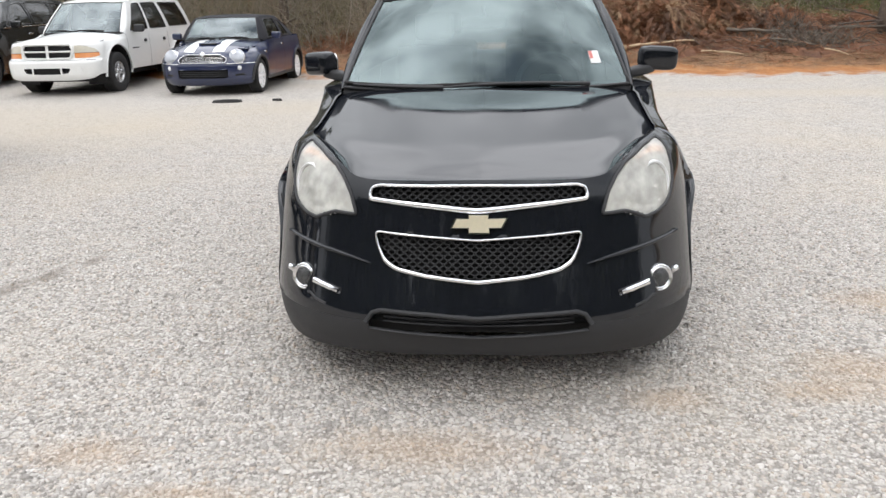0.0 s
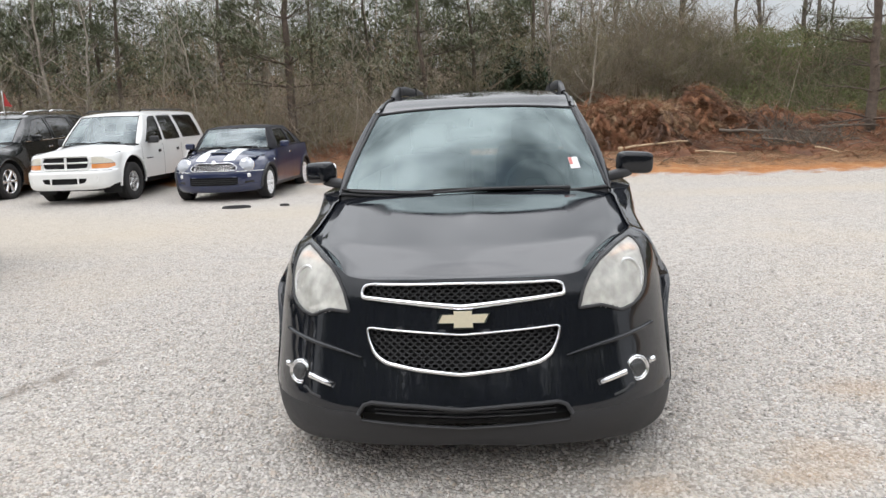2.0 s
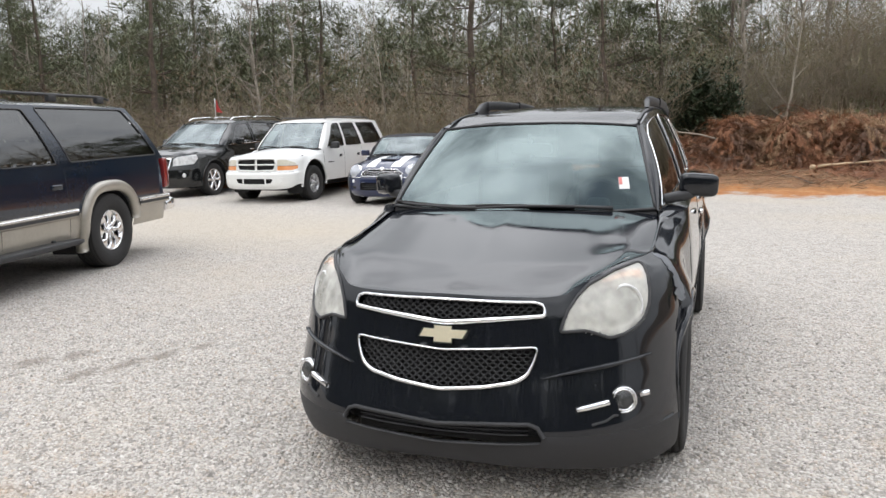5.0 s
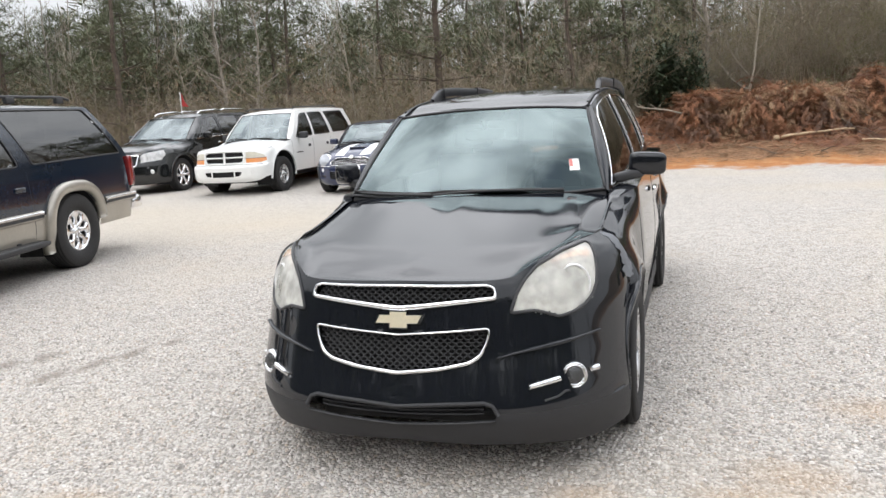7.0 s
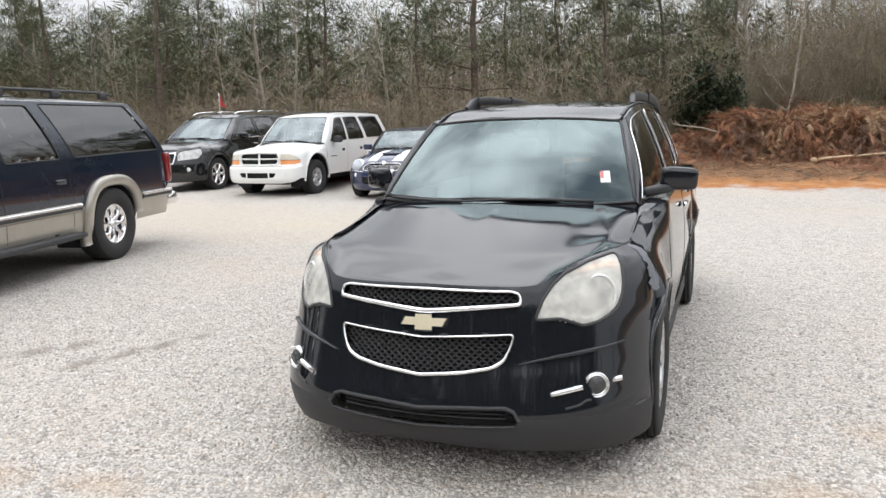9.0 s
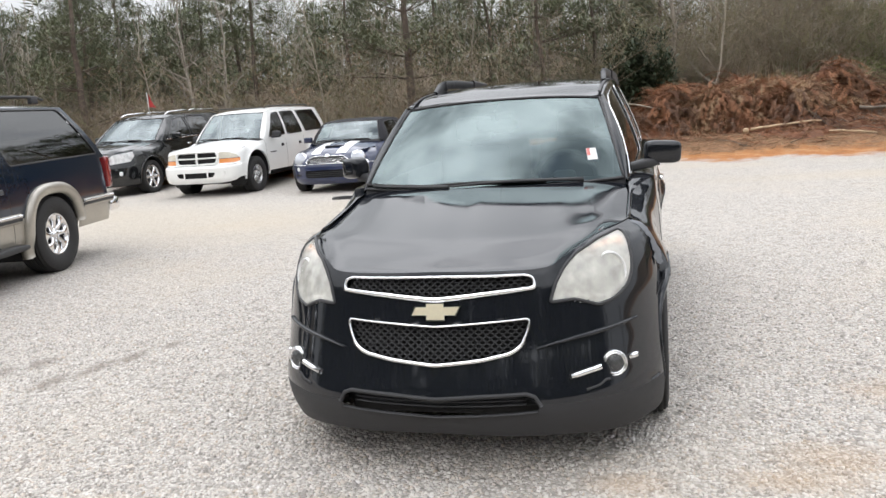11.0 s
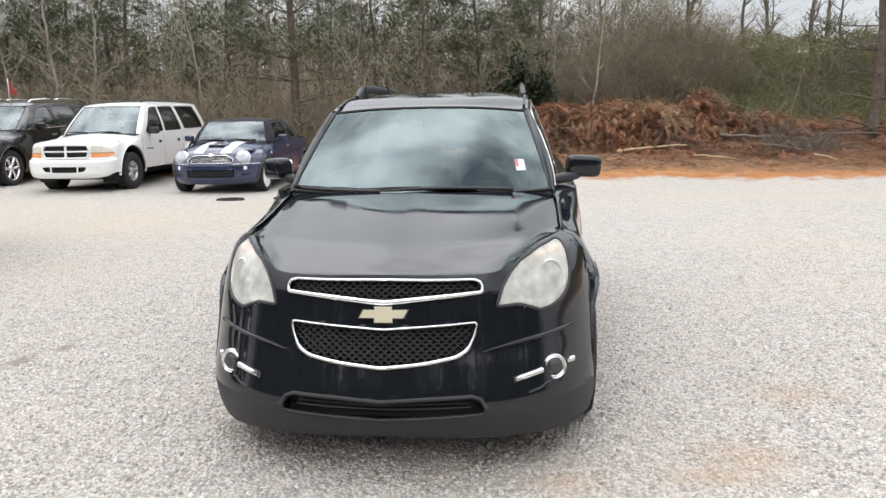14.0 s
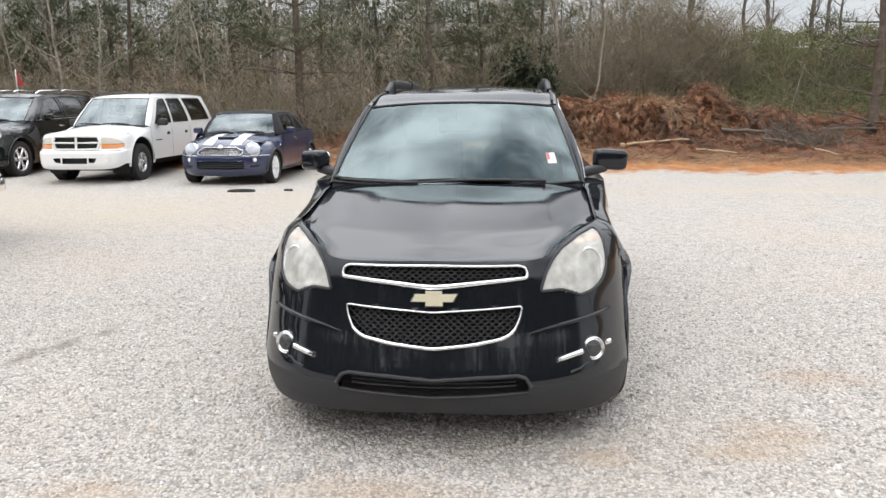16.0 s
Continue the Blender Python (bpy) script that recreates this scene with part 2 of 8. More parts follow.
def tube(points, radii, sides=6, cap=True):
    """A tapered tube along points."""
    v, f = [], []
    pts = [Vector(p) for p in points]
    n = len(pts)
    ref = Vector((0.31, 0.17, 0.93))
    for i, p in enumerate(pts):
        t = (pts[min(i + 1, n - 1)] - pts[max(i - 1, 0)]).normalized()
        a = t.cross(ref)
        if a.length < 0.05:
            a = t.cross(Vector((1, 0, 0)))
        a.normalize()
        b = t.cross(a)
        r = radii[i] if hasattr(radii, "__len__") else radii
        for k in range(sides):
            ang = 2 * math.pi * k / sides
            v.append(tuple(p + (a * math.cos(ang) + b * math.sin(ang)) * r))
    for i in range(n - 1):
        for k in range(sides):
            k2 = (k + 1) % sides
            f.append((i * sides + k, i * sides + k2, (i + 1) * sides + k2, (i + 1) * sides + k))
    if cap:
        f.append(tuple(range(sides))[::-1])
        f.append(tuple((n - 1) * sides + k for k in range(sides)))
    return v, f


def lathe(profile, sides=32, axis="x", closed=False):
    """Turns (radius, along) pairs round an axis."""
    v, f = [], []
    m = len(profile)
    for k in range(sides):
        a = 2 * math.pi * k / sides
        for r, x in profile:
            if axis == "x":
                v.append((x, r * math.cos(a), r * math.sin(a)))
            elif axis == "y":
                v.append((r * math.cos(a), x, r * math.sin(a)))
            else:
                v.append((r * math.cos(a), r * math.sin(a), x))
    for k in range(sides):
        k2 = (k + 1) % sides
        for j in range(m - 1 if not closed else m):
            j2 = (j + 1) % m
            f.append((k * m + j, k * m + j2, k2 * m + j2, k2 * m + j))
    return v, f


def superq(cx, cy, cz, ax, ay, az, e1=0.5, e2=0.5, nu=20, nv=14):
    """A rounded block (superellipsoid)."""
    def p(c, e):
        return math.copysign(abs(c) ** e, c)
    v = []
    for i in range(nu):
        u = -math.pi + 2 * math.pi * i / nu
        for j in range(nv):
            w = -math.pi / 2 + math.pi * j / (nv - 1)
            v.append((cx + ax * p(math.cos(w), e1) * p(math.cos(u), e2), cy + ay * p(math.cos(w), e1) * p(math.sin(u), e2), cz + az * p(math.sin(w), e1)))
    f = []
    for i in range(nu):
        i2 = (i + 1) % nu
        for j in range(nv - 1):
            f.append((i * nv + j, i2 * nv + j, i2 * nv + j + 1, i * nv + j + 1))
    return v, f


def ribbon(points, normals, width, height, closed=False, sink=0.004):
    """A moulding along points lying on a surface: width across it, height along its normals."""
    pts, nrm = [Vector(p) for p in points], [Vector(q).normalized() for q in normals]
    n = len(pts)
    v, f = [], []
    for i in range(n):
        a, b = (pts[i - 1], pts[(i + 1) % n]) if closed else (pts[max(i - 1, 0)], pts[min(i + 1, n - 1)])
        t = (b - a).normalized()
        s = t.cross(nrm[i]).normalized()
        w = (width[i] if hasattr(width, "__len__") else width) / 2
        for du, dn in ((-w, -sink), (-w, height * 0.45), (-w * 0.62, height), (w * 0.62, height), (w, height * 0.45), (w, -sink)):
            v.append(tuple(pts[i] + s * du + nrm[i] * dn))
    for i in range(n if closed else n - 1):
        j = (i + 1) % n
        for k in range(6):
            k2 = (k + 1) % 6
            f.append((i * 6 + k, i * 6 + k2, j * 6 + k2, j * 6 + k))
    if not closed:
        f.append((0, 1, 2, 3, 4, 5))
        f.append(tuple((n - 1) * 6 + k for k in (5, 4, 3, 2, 1, 0)))
    return v, f


def dense(poly, step, closed=True):
    """Points at even steps along a polygon."""
    out = []
    n = len(poly)
    for i in range(n if closed else n - 1):
        a, b = np.array(poly[i], float), np.array(poly[(i + 1) % n], float)
        k = max(1, int(np.linalg.norm(b - a) / step))
        out += [tuple(a + (b - a) * j / k) for j in range(k)]
    if not closed:
        out.append(tuple(poly[-1]))
    return out


def rounded(poly, r, seg=4):
    """A polygon with its corners rounded."""
    out = []
    n = len(poly)
    for i in range(n):
        p, a, b = (np.array(poly[k % n], float) for k in (i, i - 1, i + 1))
        la, lb = np.linalg.norm(a - p), np.linalg.norm(b - p)
        rr = min(r, 0.45 * la, 0.45 * lb)
        p0, p1 = p + (a - p) / la * rr, p + (b - p) / lb * rr
        for k in range(seg + 1):
            t = k / seg
            out.append(tuple(p0 * (1 - t) ** 2 + 2 * p * t * (1 - t) + p1 * t ** 2))
    return out


def inside(poly, x, y):
    """Whether points lie in a polygon (arrays)."""
    x, y = np.asarray(x, float), np.asarray(y, float)
    r = np.zeros(x.shape, bool)
    n = len(poly)
    for i in range(n):
        (x1, y1), (x2, y2) = poly[i], poly[(i + 1) % n]
        if y1 == y2:
            continue
        c = ((y1 > y) != (y2 > y)) & (x < (x2 - x1) * (y - y1) / (y2 - y1) + x1)
        r ^= c
    return r


def snap(poly, P, near):
    """Moves the points of P (n, 2) that lie near the outline of poly onto it."""
    best = np.full(len(P), 1e9)
    out = P.copy()
    n = len(poly)
    for i in range(n):
        a, b = np.array(poly[i], float), np.array(poly[(i + 1) % n], float)
        d = b - a
        t = np.clip(((P - a) @ d) / max(d @ d, 1e-12), 0, 1)
        q = a + t[:, None] * d
        dist = np.linalg.norm((P - q) / near, axis=1)
        m = (dist < 1) & (dist < best)
        out[m] = q[m]
        best = np.where(dist < best, dist, best)
    return out


def tab(x, *kv):
    """Piecewise smooth table look-up: x0, v0, x1, v1, ..."""
    return np.interp(x, kv[0::2], kv[1::2])


def sstep(x, a, b):
    t = np.clip((np.asarray(x, float) - a) / (b - a), 0, 1)
    return t * t * (3 - 2 * t)


def smooth_tab(kv):
    """Monotone cubic through the pairs kv."""
    xs, ys = np.array(kv[0::2], float), np.array(kv[1::2], float)
    h, d = np.diff(xs), np.diff(ys) / np.diff(xs)
    m = np.zeros(len(xs))
    m[0], m[-1] = d[0], d[-1]
    for i in range(1, len(xs) - 1):
        if d[i - 1] * d[i] > 0:
            w1, w2 = 2 * h[i] + h[i - 1], h[i] + 2 * h[i - 1]
            m[i] = (w1 + w2) / (w1 / d[i - 1] + w2 / d[i])

    def f(x):
        x = np.clip(np.asarray(x, float), xs[0], xs[-1])
        i = np.clip(np.searchsorted(xs, x) - 1, 0, len(h) - 1)
        t = (x - xs[i]) / h[i]
        return ((1 + 2 * t) * (1 - t) ** 2 * ys[i] + t * (1 - t) ** 2 * h[i] * m[i]
                + t * t * (3 - 2 * t) * ys[i + 1] + t * t * (t - 1) * h[i] * m[i + 1])
    return f


# ---- vehicles: x to the vehicle's left, y back from its nose, z up ----
class Shell:
    """The skin of a vehicle's lower body, a rounded plan at each height, with wheel arches."""

    def __init__(self, length, nose, half, depth, top_front, top_side, bottom, n=3.0, m=1.5, half_side=None, blend=(0.9, 1.4),
                 tail=None, tail_depth=0.35, arches=(), flare=0.0, lift=None, flare_w=0.07, lead=None):
        self.length = length
        self.nose, self.half, self.depth = smooth_tab(nose), smooth_tab(half), smooth_tab(depth)
        self.hs = smooth_tab(half_side) if half_side else self.half
        self.blend, self.n, self.m = blend, n, m
        self.tf, self.ts = smooth_tab(top_front), smooth_tab(top_side)
        self.bottom = smooth_tab(bottom)
        self.tail = smooth_tab(tail) if tail else (lambda z: np.zeros_like(np.asarray(z, float)))
        self.td = tail_depth
        self.arches, self.flare, self.flare_w, self.lead = arches, flare, flare_w, lead
        self.lift = smooth_tab(lift) if lift else None

    def front(self, x, z):
        """How far back the front face lies."""
        s = np.clip(np.abs(x) / self.half(z), 0, 0.9995)
        return self.nose(z) + self.depth(z) * (1 - (1 - s ** self.n) ** (1 / self.m))

    def side(self, y, z):
        """How far out the side lies."""
        k = sstep(y, *self.blend)
        zl = z if self.lift is None else z - self.lift(y) * sstep(z, 0.78, 0.93)
        x = self.half(zl) * (1 - k) + self.hs(z) * k
        t = np.clip((np.asarray(y, float) - self.nose(z)) / self.depth(z), 0, 1)
        x = x * (1 - (1 - t) ** self.m) ** (1 / self.n)
        for ya, za, ra in self.arches:
            d = np.hypot(y - ya, z - za)
            k = 1.0 if self.lead is None else sstep(y - (ya - ra), *self.lead) * (1 - sstep(y - ya, 0.12, 0.40))
            x = x + self.flare * k * np.exp(-((d - ra) / self.flare_w) ** 2)
        return x

    def fpt(self, x, z, out=0.0):
        p = np.array((x, float(self.front(x, z)), z))
        return tuple(p + np.array(self.fnormal(x, z)) * out)

    def fnormal(self, x, z):
        e = 0.006
        dx = (float(self.front(x + e, z)) - float(self.front(x - e, z))) / (2 * e)
        dz = (float(self.front(x, z + e)) - float(self.front(x, z - e))) / (2 * e)
        v = np.array((dx, -1.0, dz))
        return tuple(v / np.linalg.norm(v))

    def spt(self, y, z, out=0.0, sign=1):
        return (sign * (float(self.side(y, z)) + out), y, z)

    def build(self, cuts=(), nf=44, ns=110, nr=14, nv=40, near=None):
        """The grid, split into the skin and the pieces inside each cut (a polygon in x, z on the front)."""
        L = self.length
        ph = np.linspace(0, 1, nf) ** 1.35 * np.pi / 2
        s = np.sin(ph) ** (2 / self.n)
        c = np.cos(ph) ** (2 / self.m)
        v = np.linspace(0, 1, nv)
        # front
        zt, zb = self.tf(s), self.bottom(s * 0.9)
        Z = zb[:, None] + (zt - zb)[:, None] * v
        X = s[:, None] * self.half(Z)
        Y = self.nose(Z) + self.depth(Z) * (1 - c[:, None])
        # sides
        ye = np.linspace(0, 1, ns + 1)[1:]
        y_a, y_b = float(np.max(Y[-1])), L - self.td
        ys = y_a + (y_b - y_a) * ye
        zt2, zb2 = self.ts(ys), self.bottom(np.full(ns, 0.9))
        Z2 = zb2[:, None] + (zt2 - zb2)[:, None] * v
        start = Y[-1][None, :]
        Y2 = start + (y_b - start) * ye[:, None]
        X2 = self.side(Y2, Z2)
        # tail
        pr = np.linspace(0, 1, nr + 1)[1:] * np.pi / 2
        cx, sy = np.cos(pr) ** (2 / 3.5), np.sin(pr) ** (2 / 3.5)
        cx[-1] = 0
        Z3 = np.repeat(Z2[-1][None, :], nr, 0)
        X3 = cx[:, None] * X2[-1][None, :]
        Y3 = y_b + sy[:, None] * (self.td - self.tail(Z3))
        X, Y, Z = np.vstack((X, X2, X3)), np.vstack((Y, Y2, Y3)), np.vstack((Z, Z2, Z3))
        self.top_edge = np.stack((X[:, -1], Y[:, -1], Z[:, -1]), 1)
        for poly in cuts:
            xz = np.stack((X[:nf].ravel(), Z[:nf].ravel()), 1)
            sn = snap(poly, xz, np.array(near or (0.009, 0.009)))
            ch = np.any(sn != xz, axis=1)
            Xf, Zf, Yf = X[:nf].ravel(), Z[:nf].ravel(), Y[:nf].ravel()
            Xf[ch], Zf[ch] = sn[ch, 0], sn[ch, 1]
            Yf[ch] = self.front(sn[ch, 0], sn[ch, 1])
            X[:nf], Y[:nf], Z[:nf] = Xf.reshape(nf, nv), Yf.reshape(nf, nv), Zf.reshape(nf, nv)
        nu = X.shape[0]
        V = np.stack((X.ravel(), Y.ravel(), Z.ravel()), 1)
        inarch = np.zeros(len(V), bool)
        for ya, za, ra in self.arches:
            d = np.hypot(V[:, 1] - ya, V[:, 2] - za)
            inarch |= (d < ra) & (V[:, 0] > 0.45)
        faces = grid_faces(nu, nv)
        F = np.array(faces)
        keep = ~inarch[F].all(1)
        used = np.zeros(len(V), bool)
        used[F[keep].ravel()] = True
        for ya, za, ra in self.arches:
            dy, dz = V[:, 1] - ya, V[:, 2] - za
            d = np.hypot(dy, dz)
            m = (d < ra) & (V[:, 0] > 0.45) & used
            V[m, 1] = ya + dy[m] / np.maximum(d[m], 1e-6) * ra
            V[m, 2] = np.maximum(za + dz[m] / np.maximum(d[m], 1e-6) * ra, V[m, 2] * 0 + 0.12)
        F = F[keep]
        cen = V[F].mean(1)
        which = np.full(len(F), -1)
        for i, poly in enumerate(cuts):
            which[inside(poly, cen[:, 0], cen[:, 2]) & (cen[:, 1] < y_a + 0.05)] = i
        res = []
        for i in range(-1, len(cuts)):
            sel = F[which == i]
            ids, inv = np.unique(sel, return_inverse=True)
            inv = inv.reshape(sel.shape)
            res.append(([tuple(p) for p in V[ids]], [tuple(q) for q in inv.tolist()]))
        return res


def two_sided(piece):
    """The left half and its mirror image, welded along the middle."""
    v, f = join(piece, mirror(piece))
    key, remap, out = {}, [], []
    for p in v:
        k = (round(p[0], 5) + 0.0, round(p[1], 5), round(p[2], 5)) if abs(p[0]) < 1e-4 else None
        if k is not None and k in key:
            remap.append(key[k])
            continue
        if k is not None:
            key[k] = len(out)
        remap.append(len(out))
        out.append(p)
    return out, [tuple(remap[i] for i in q) for q in f]


def hood_patch(S, xh, zc, ze, cowl_y, nx=22, ny=30, lead=0.07, power=2.6, ridge=0.0, vee=0.0):
    """The bonnet: from the shell's top edge back to the cowl, crowned across."""
    e = S.top_edge
    k = int(np.argmax(e[:, 0] >= xh)) if np.any(e[:, 0] >= xh) else len(e) - 1
    zc, ze = smooth_tab(zc), smooth_tab(ze)
    xs = np.linspace(-1, 1, 2 * nx + 1) * xh
    ax = np.abs(xs)
    yb = np.interp(ax, e[:k + 1, 0], e[:k + 1, 1])
    zb = np.interp(ax, e[:k + 1, 0], e[:k + 1, 2])
    v = []
    for i, x in enumerate(xs):
        a = ax[i] / xh
        yc = cowl_y(ax[i])
        for j in range(ny):
            t = (j / (ny - 1)) ** 1.5
            y = yb[i] + (yc - yb[i]) * t
            full = ze(y) + (zc(y) - ze(y)) * (1 - a ** power)
            full += ridge * float(sstep(0.86 - a, 0, 0.16)) * float(sstep(y - yb[i], 0.0, 0.3))
            d = y - yb[i]
            w = 1 - math.exp(-d / lead) if lead > 0 else 1
            full -= 0.012 * min(a / 0.6, 1.0) + vee * ax[i] * float(1 - sstep(d, 0.10, 0.36)) * float(1 - sstep(a, 0.45, 1.0))
            edge = float(sstep(a, 0.9, 1.0))
            v.append((x, y, zb[i] + (full - zb[i]) * w - 0.006 * edge))
    return v, grid_faces(2 * nx + 1, ny)


def bowed(a, b, c, d, nu, nv, bow=0.02, axis=(0, -1, 0.6)):
    """A sheet between curves a(t)..., given as base and top curve functions of s in [-1, 1]; bow lifts its middle."""
    ax = Vector(axis).normalized()
    v = []
    for i in range(nu):
        s = -1 + 2 * i / (nu - 1)
        p, q = Vector(a(s)), Vector(b(s))
        for j in range(nv):
            t = c + (d - c) * j / (nv - 1)
            v.append(tuple(p.lerp(q, t) + ax * (bow * 4 * t * (1 - t))))
    return v, grid_faces(nu, nv)


class Cabin:
    """The upper body: windscreen, pillars, side windows, roof, rear glass."""

    def __init__(self, base, top, belt_x, belt_z, roof_x, roof_z, crown, front_side, rear_side, bulge=0.015):
        self.b0, self.b1 = base      # middle and corner of the windscreen's foot
        self.t0, self.t1 = top       # middle and corner of its head
        self.bx, self.bz, self.rx, self.rz, self.crown = (smooth_tab(k) for k in (belt_x, belt_z, roof_x, roof_z, crown))
        self.f0, self.f1 = front_side  # y of the side's front edge at the belt and at the roof
        self.r0, self.r1 = rear_side
        self.bulge = bulge

    def foot(self, s):
        a = abs(s) ** 2.2
        return (s * self.b1[0], self.b0[1] + (self.b1[1] - self.b0[1]) * a, self.b0[2] + (self.b1[2] - self.b0[2]) * a)

    def head(self, s):
        a = abs(s) ** 2.4
        return (s * self.t1[0], self.t0[1] + (self.t1[1] - self.t0[1]) * a, self.t0[2] + (self.t1[2] - self.t0[2]) * a)

    def sp(self, y, h, out=0.0):
        bx, rx = float(self.bx(y)), float(self.rx(y))
        bz, rz = float(self.bz(y)), float(self.rz(y))
        x = bx + (rx - bx) * h ** 1.15 + self.bulge * math.sin(math.pi * min(h, 1))
        return (x + out, y, bz + (rz - bz) * h + out * 0.4)

    def windscreen(self, lo=0.0, hi=1.0):
        return bowed(self.foot, self.head, lo, hi, 33, 12, 0.022)

    def pillar(self):
        v = []
        for j in range(14):
            t = j / 13
            p = Vector(self.foot(1)).lerp(Vector(self.head(1)), t) + Vector((0, -1, 0.6)).normalized() * 0.022 * 4 * t * (1 - t)
            q = Vector(self.sp(self.f0 + (self.f1 - self.f0) * t, t))
            mid = (p + q) / 2 + Vector((0.5, -0.8, 0.35)).normalized() * 0.018
            v += [tuple(p), tuple(p * 0.6 + mid * 0.4 + Vector((0.004, -0.006, 0))), tuple(mid), tuple(q * 0.6 + mid * 0.4 + Vector((0.006, -0.002, 0))), tuple(q)]
        return v, grid_faces(14, 5, True)

    def side(self, windows, na=90, nh=26):
        """The side wall split into the skin and one pane for each window polygon (y, h)."""
        A, H = np.meshgrid(np.linspace(0, 1, na), np.linspace(0, 1, nh), indexing="ij")
        y0, y1 = self.f0 + (self.f1 - self.f0) * H, self.r0 + (self.r1 - self.r0) * H
        P = np.stack(((y0 + (y1 - y0) * A).ravel(), H.ravel()), 1)
        stepy = (self.r0 - self.f0) / na
        edge = (A.ravel() < 1e-6) | (A.ravel() > 1 - 1e-6) | (H.ravel() < 1e-6) | (H.ravel() > 1 - 1e-6)
        for w in windows:
            sn = snap(w, P, np.array((stepy * 0.62, 0.62 / nh)))
            P = np.where(edge[:, None], P, sn)
        V = [self.sp(float(p[0]), float(p[1])) for p in P]
        F = np.array(grid_faces(na, nh))
        cen = P[F].mean(1)
        which = np.full(len(F), -1)
        for i, w in enumerate(windows):
            which[inside(w, cen[:, 0], cen[:, 1])] = i
        res = []
        for i in range(-1, len(windows)):
            sel = F[which == i]
            ids, inv = np.unique(sel, return_inverse=True)
            inv = inv.reshape(sel.shape)
            vv = [V[k] for k in ids]
            if i >= 0:
                vv = [(p[0] - 0.008, p[1], p[2]) for p in vv]
            res.append((vv, [tuple(q) for q in inv.tolist()]))
        return res

    def trim(self, poly, width, height):
        pts = dense(poly, 0.04)
        P = [self.sp(y, h) for y, h in pts]
        return ribbon(P, [(1, 0, 0.35)] * len(P), width, height, True)

    def roof(self, y_end, ny=30, nx=13):
        """Roof skin from the windscreen's head back to y_end, between the roof edges."""
        v = []
        for j in range(ny):
            t = j / (ny - 1)
            for i in range(2 * nx - 1):
                s = -1 + i / (nx - 1)
                y_start = self.head(s / 1.0)[1] if abs(s) < 1 else self.f1
                y = y_start + (y_end - y_start) * t
                yr = self.f1 + (y_end - self.f1) * t
                ex, ez = self.sp(yr, 1.0)[0], self.sp(yr, 1.0)[2]
                hx, hz = self.head(s)[0], self.head(s)[2]
                x = s * ex
                zz = ez + (float(self.crown(y)) - ez) * (1 - abs(s) ** 3.0)
                k = float(sstep(t, 0.0, 0.12))
                edge = abs(s) ** 6
                x = (hx * (1 - edge) + x * edge) * (1 - k) + x * k
                zz = (hz * (1 - edge) + ez * edge) * (1 - k) + zz * k
                v.append((x, y if abs(s) < 1 else yr, zz))
        return v, grid_faces(ny, 2 * nx - 1)

    def back(self, y_end, foot_y, foot_z, lo=0.0, hi=1.0, out=0.0, inset=1.0):
        """Tail end from the roof's rear edge down to the body."""
        def up(s):
            ex, ez = self.sp(self.r1, 1.0)[0], self.sp(self.r1, 1.0)[2]
            return (s * ex * inset, y_end + 0.02 + out, ez + (float(self.crown(y_end)) - ez) * (1 - abs(s) ** 3))

        def down(s):
            bx = self.sp(self.r0, 0.0)[0]
            return (s * bx * inset, foot_y + 0.06 * (1 - abs(s) ** 3) + out, foot_z)
        return bowed(down, up, lo, hi, 25, 10, 0.02, (0, 1, 0.3))


def tyre_mesh(r, w, rim):
    sh = 0.022
    prof = [(rim, -w * 0.36), (rim + 0.012, -w * 0.44), (rim + (r - rim) * 0.5, -w * 0.50), (r - sh, -w * 0.47), (r - 0.006, -w * 0.40)]
    for k in range(-2, 3):
        x = k * w * 0.155
        prof += [(r, x - w * 0.06), (r, x + w * 0.055), (r - 0.009, x + w * 0.062), (r - 0.009, x + w * 0.09)]
    prof += [(r - 0.006, w * 0.41), (r - sh, w * 0.47), (rim + (r - rim) * 0.5, w * 0.50), (rim + 0.012, w * 0.44), (rim, w * 0.36)]
    return lathe(prof, 44)


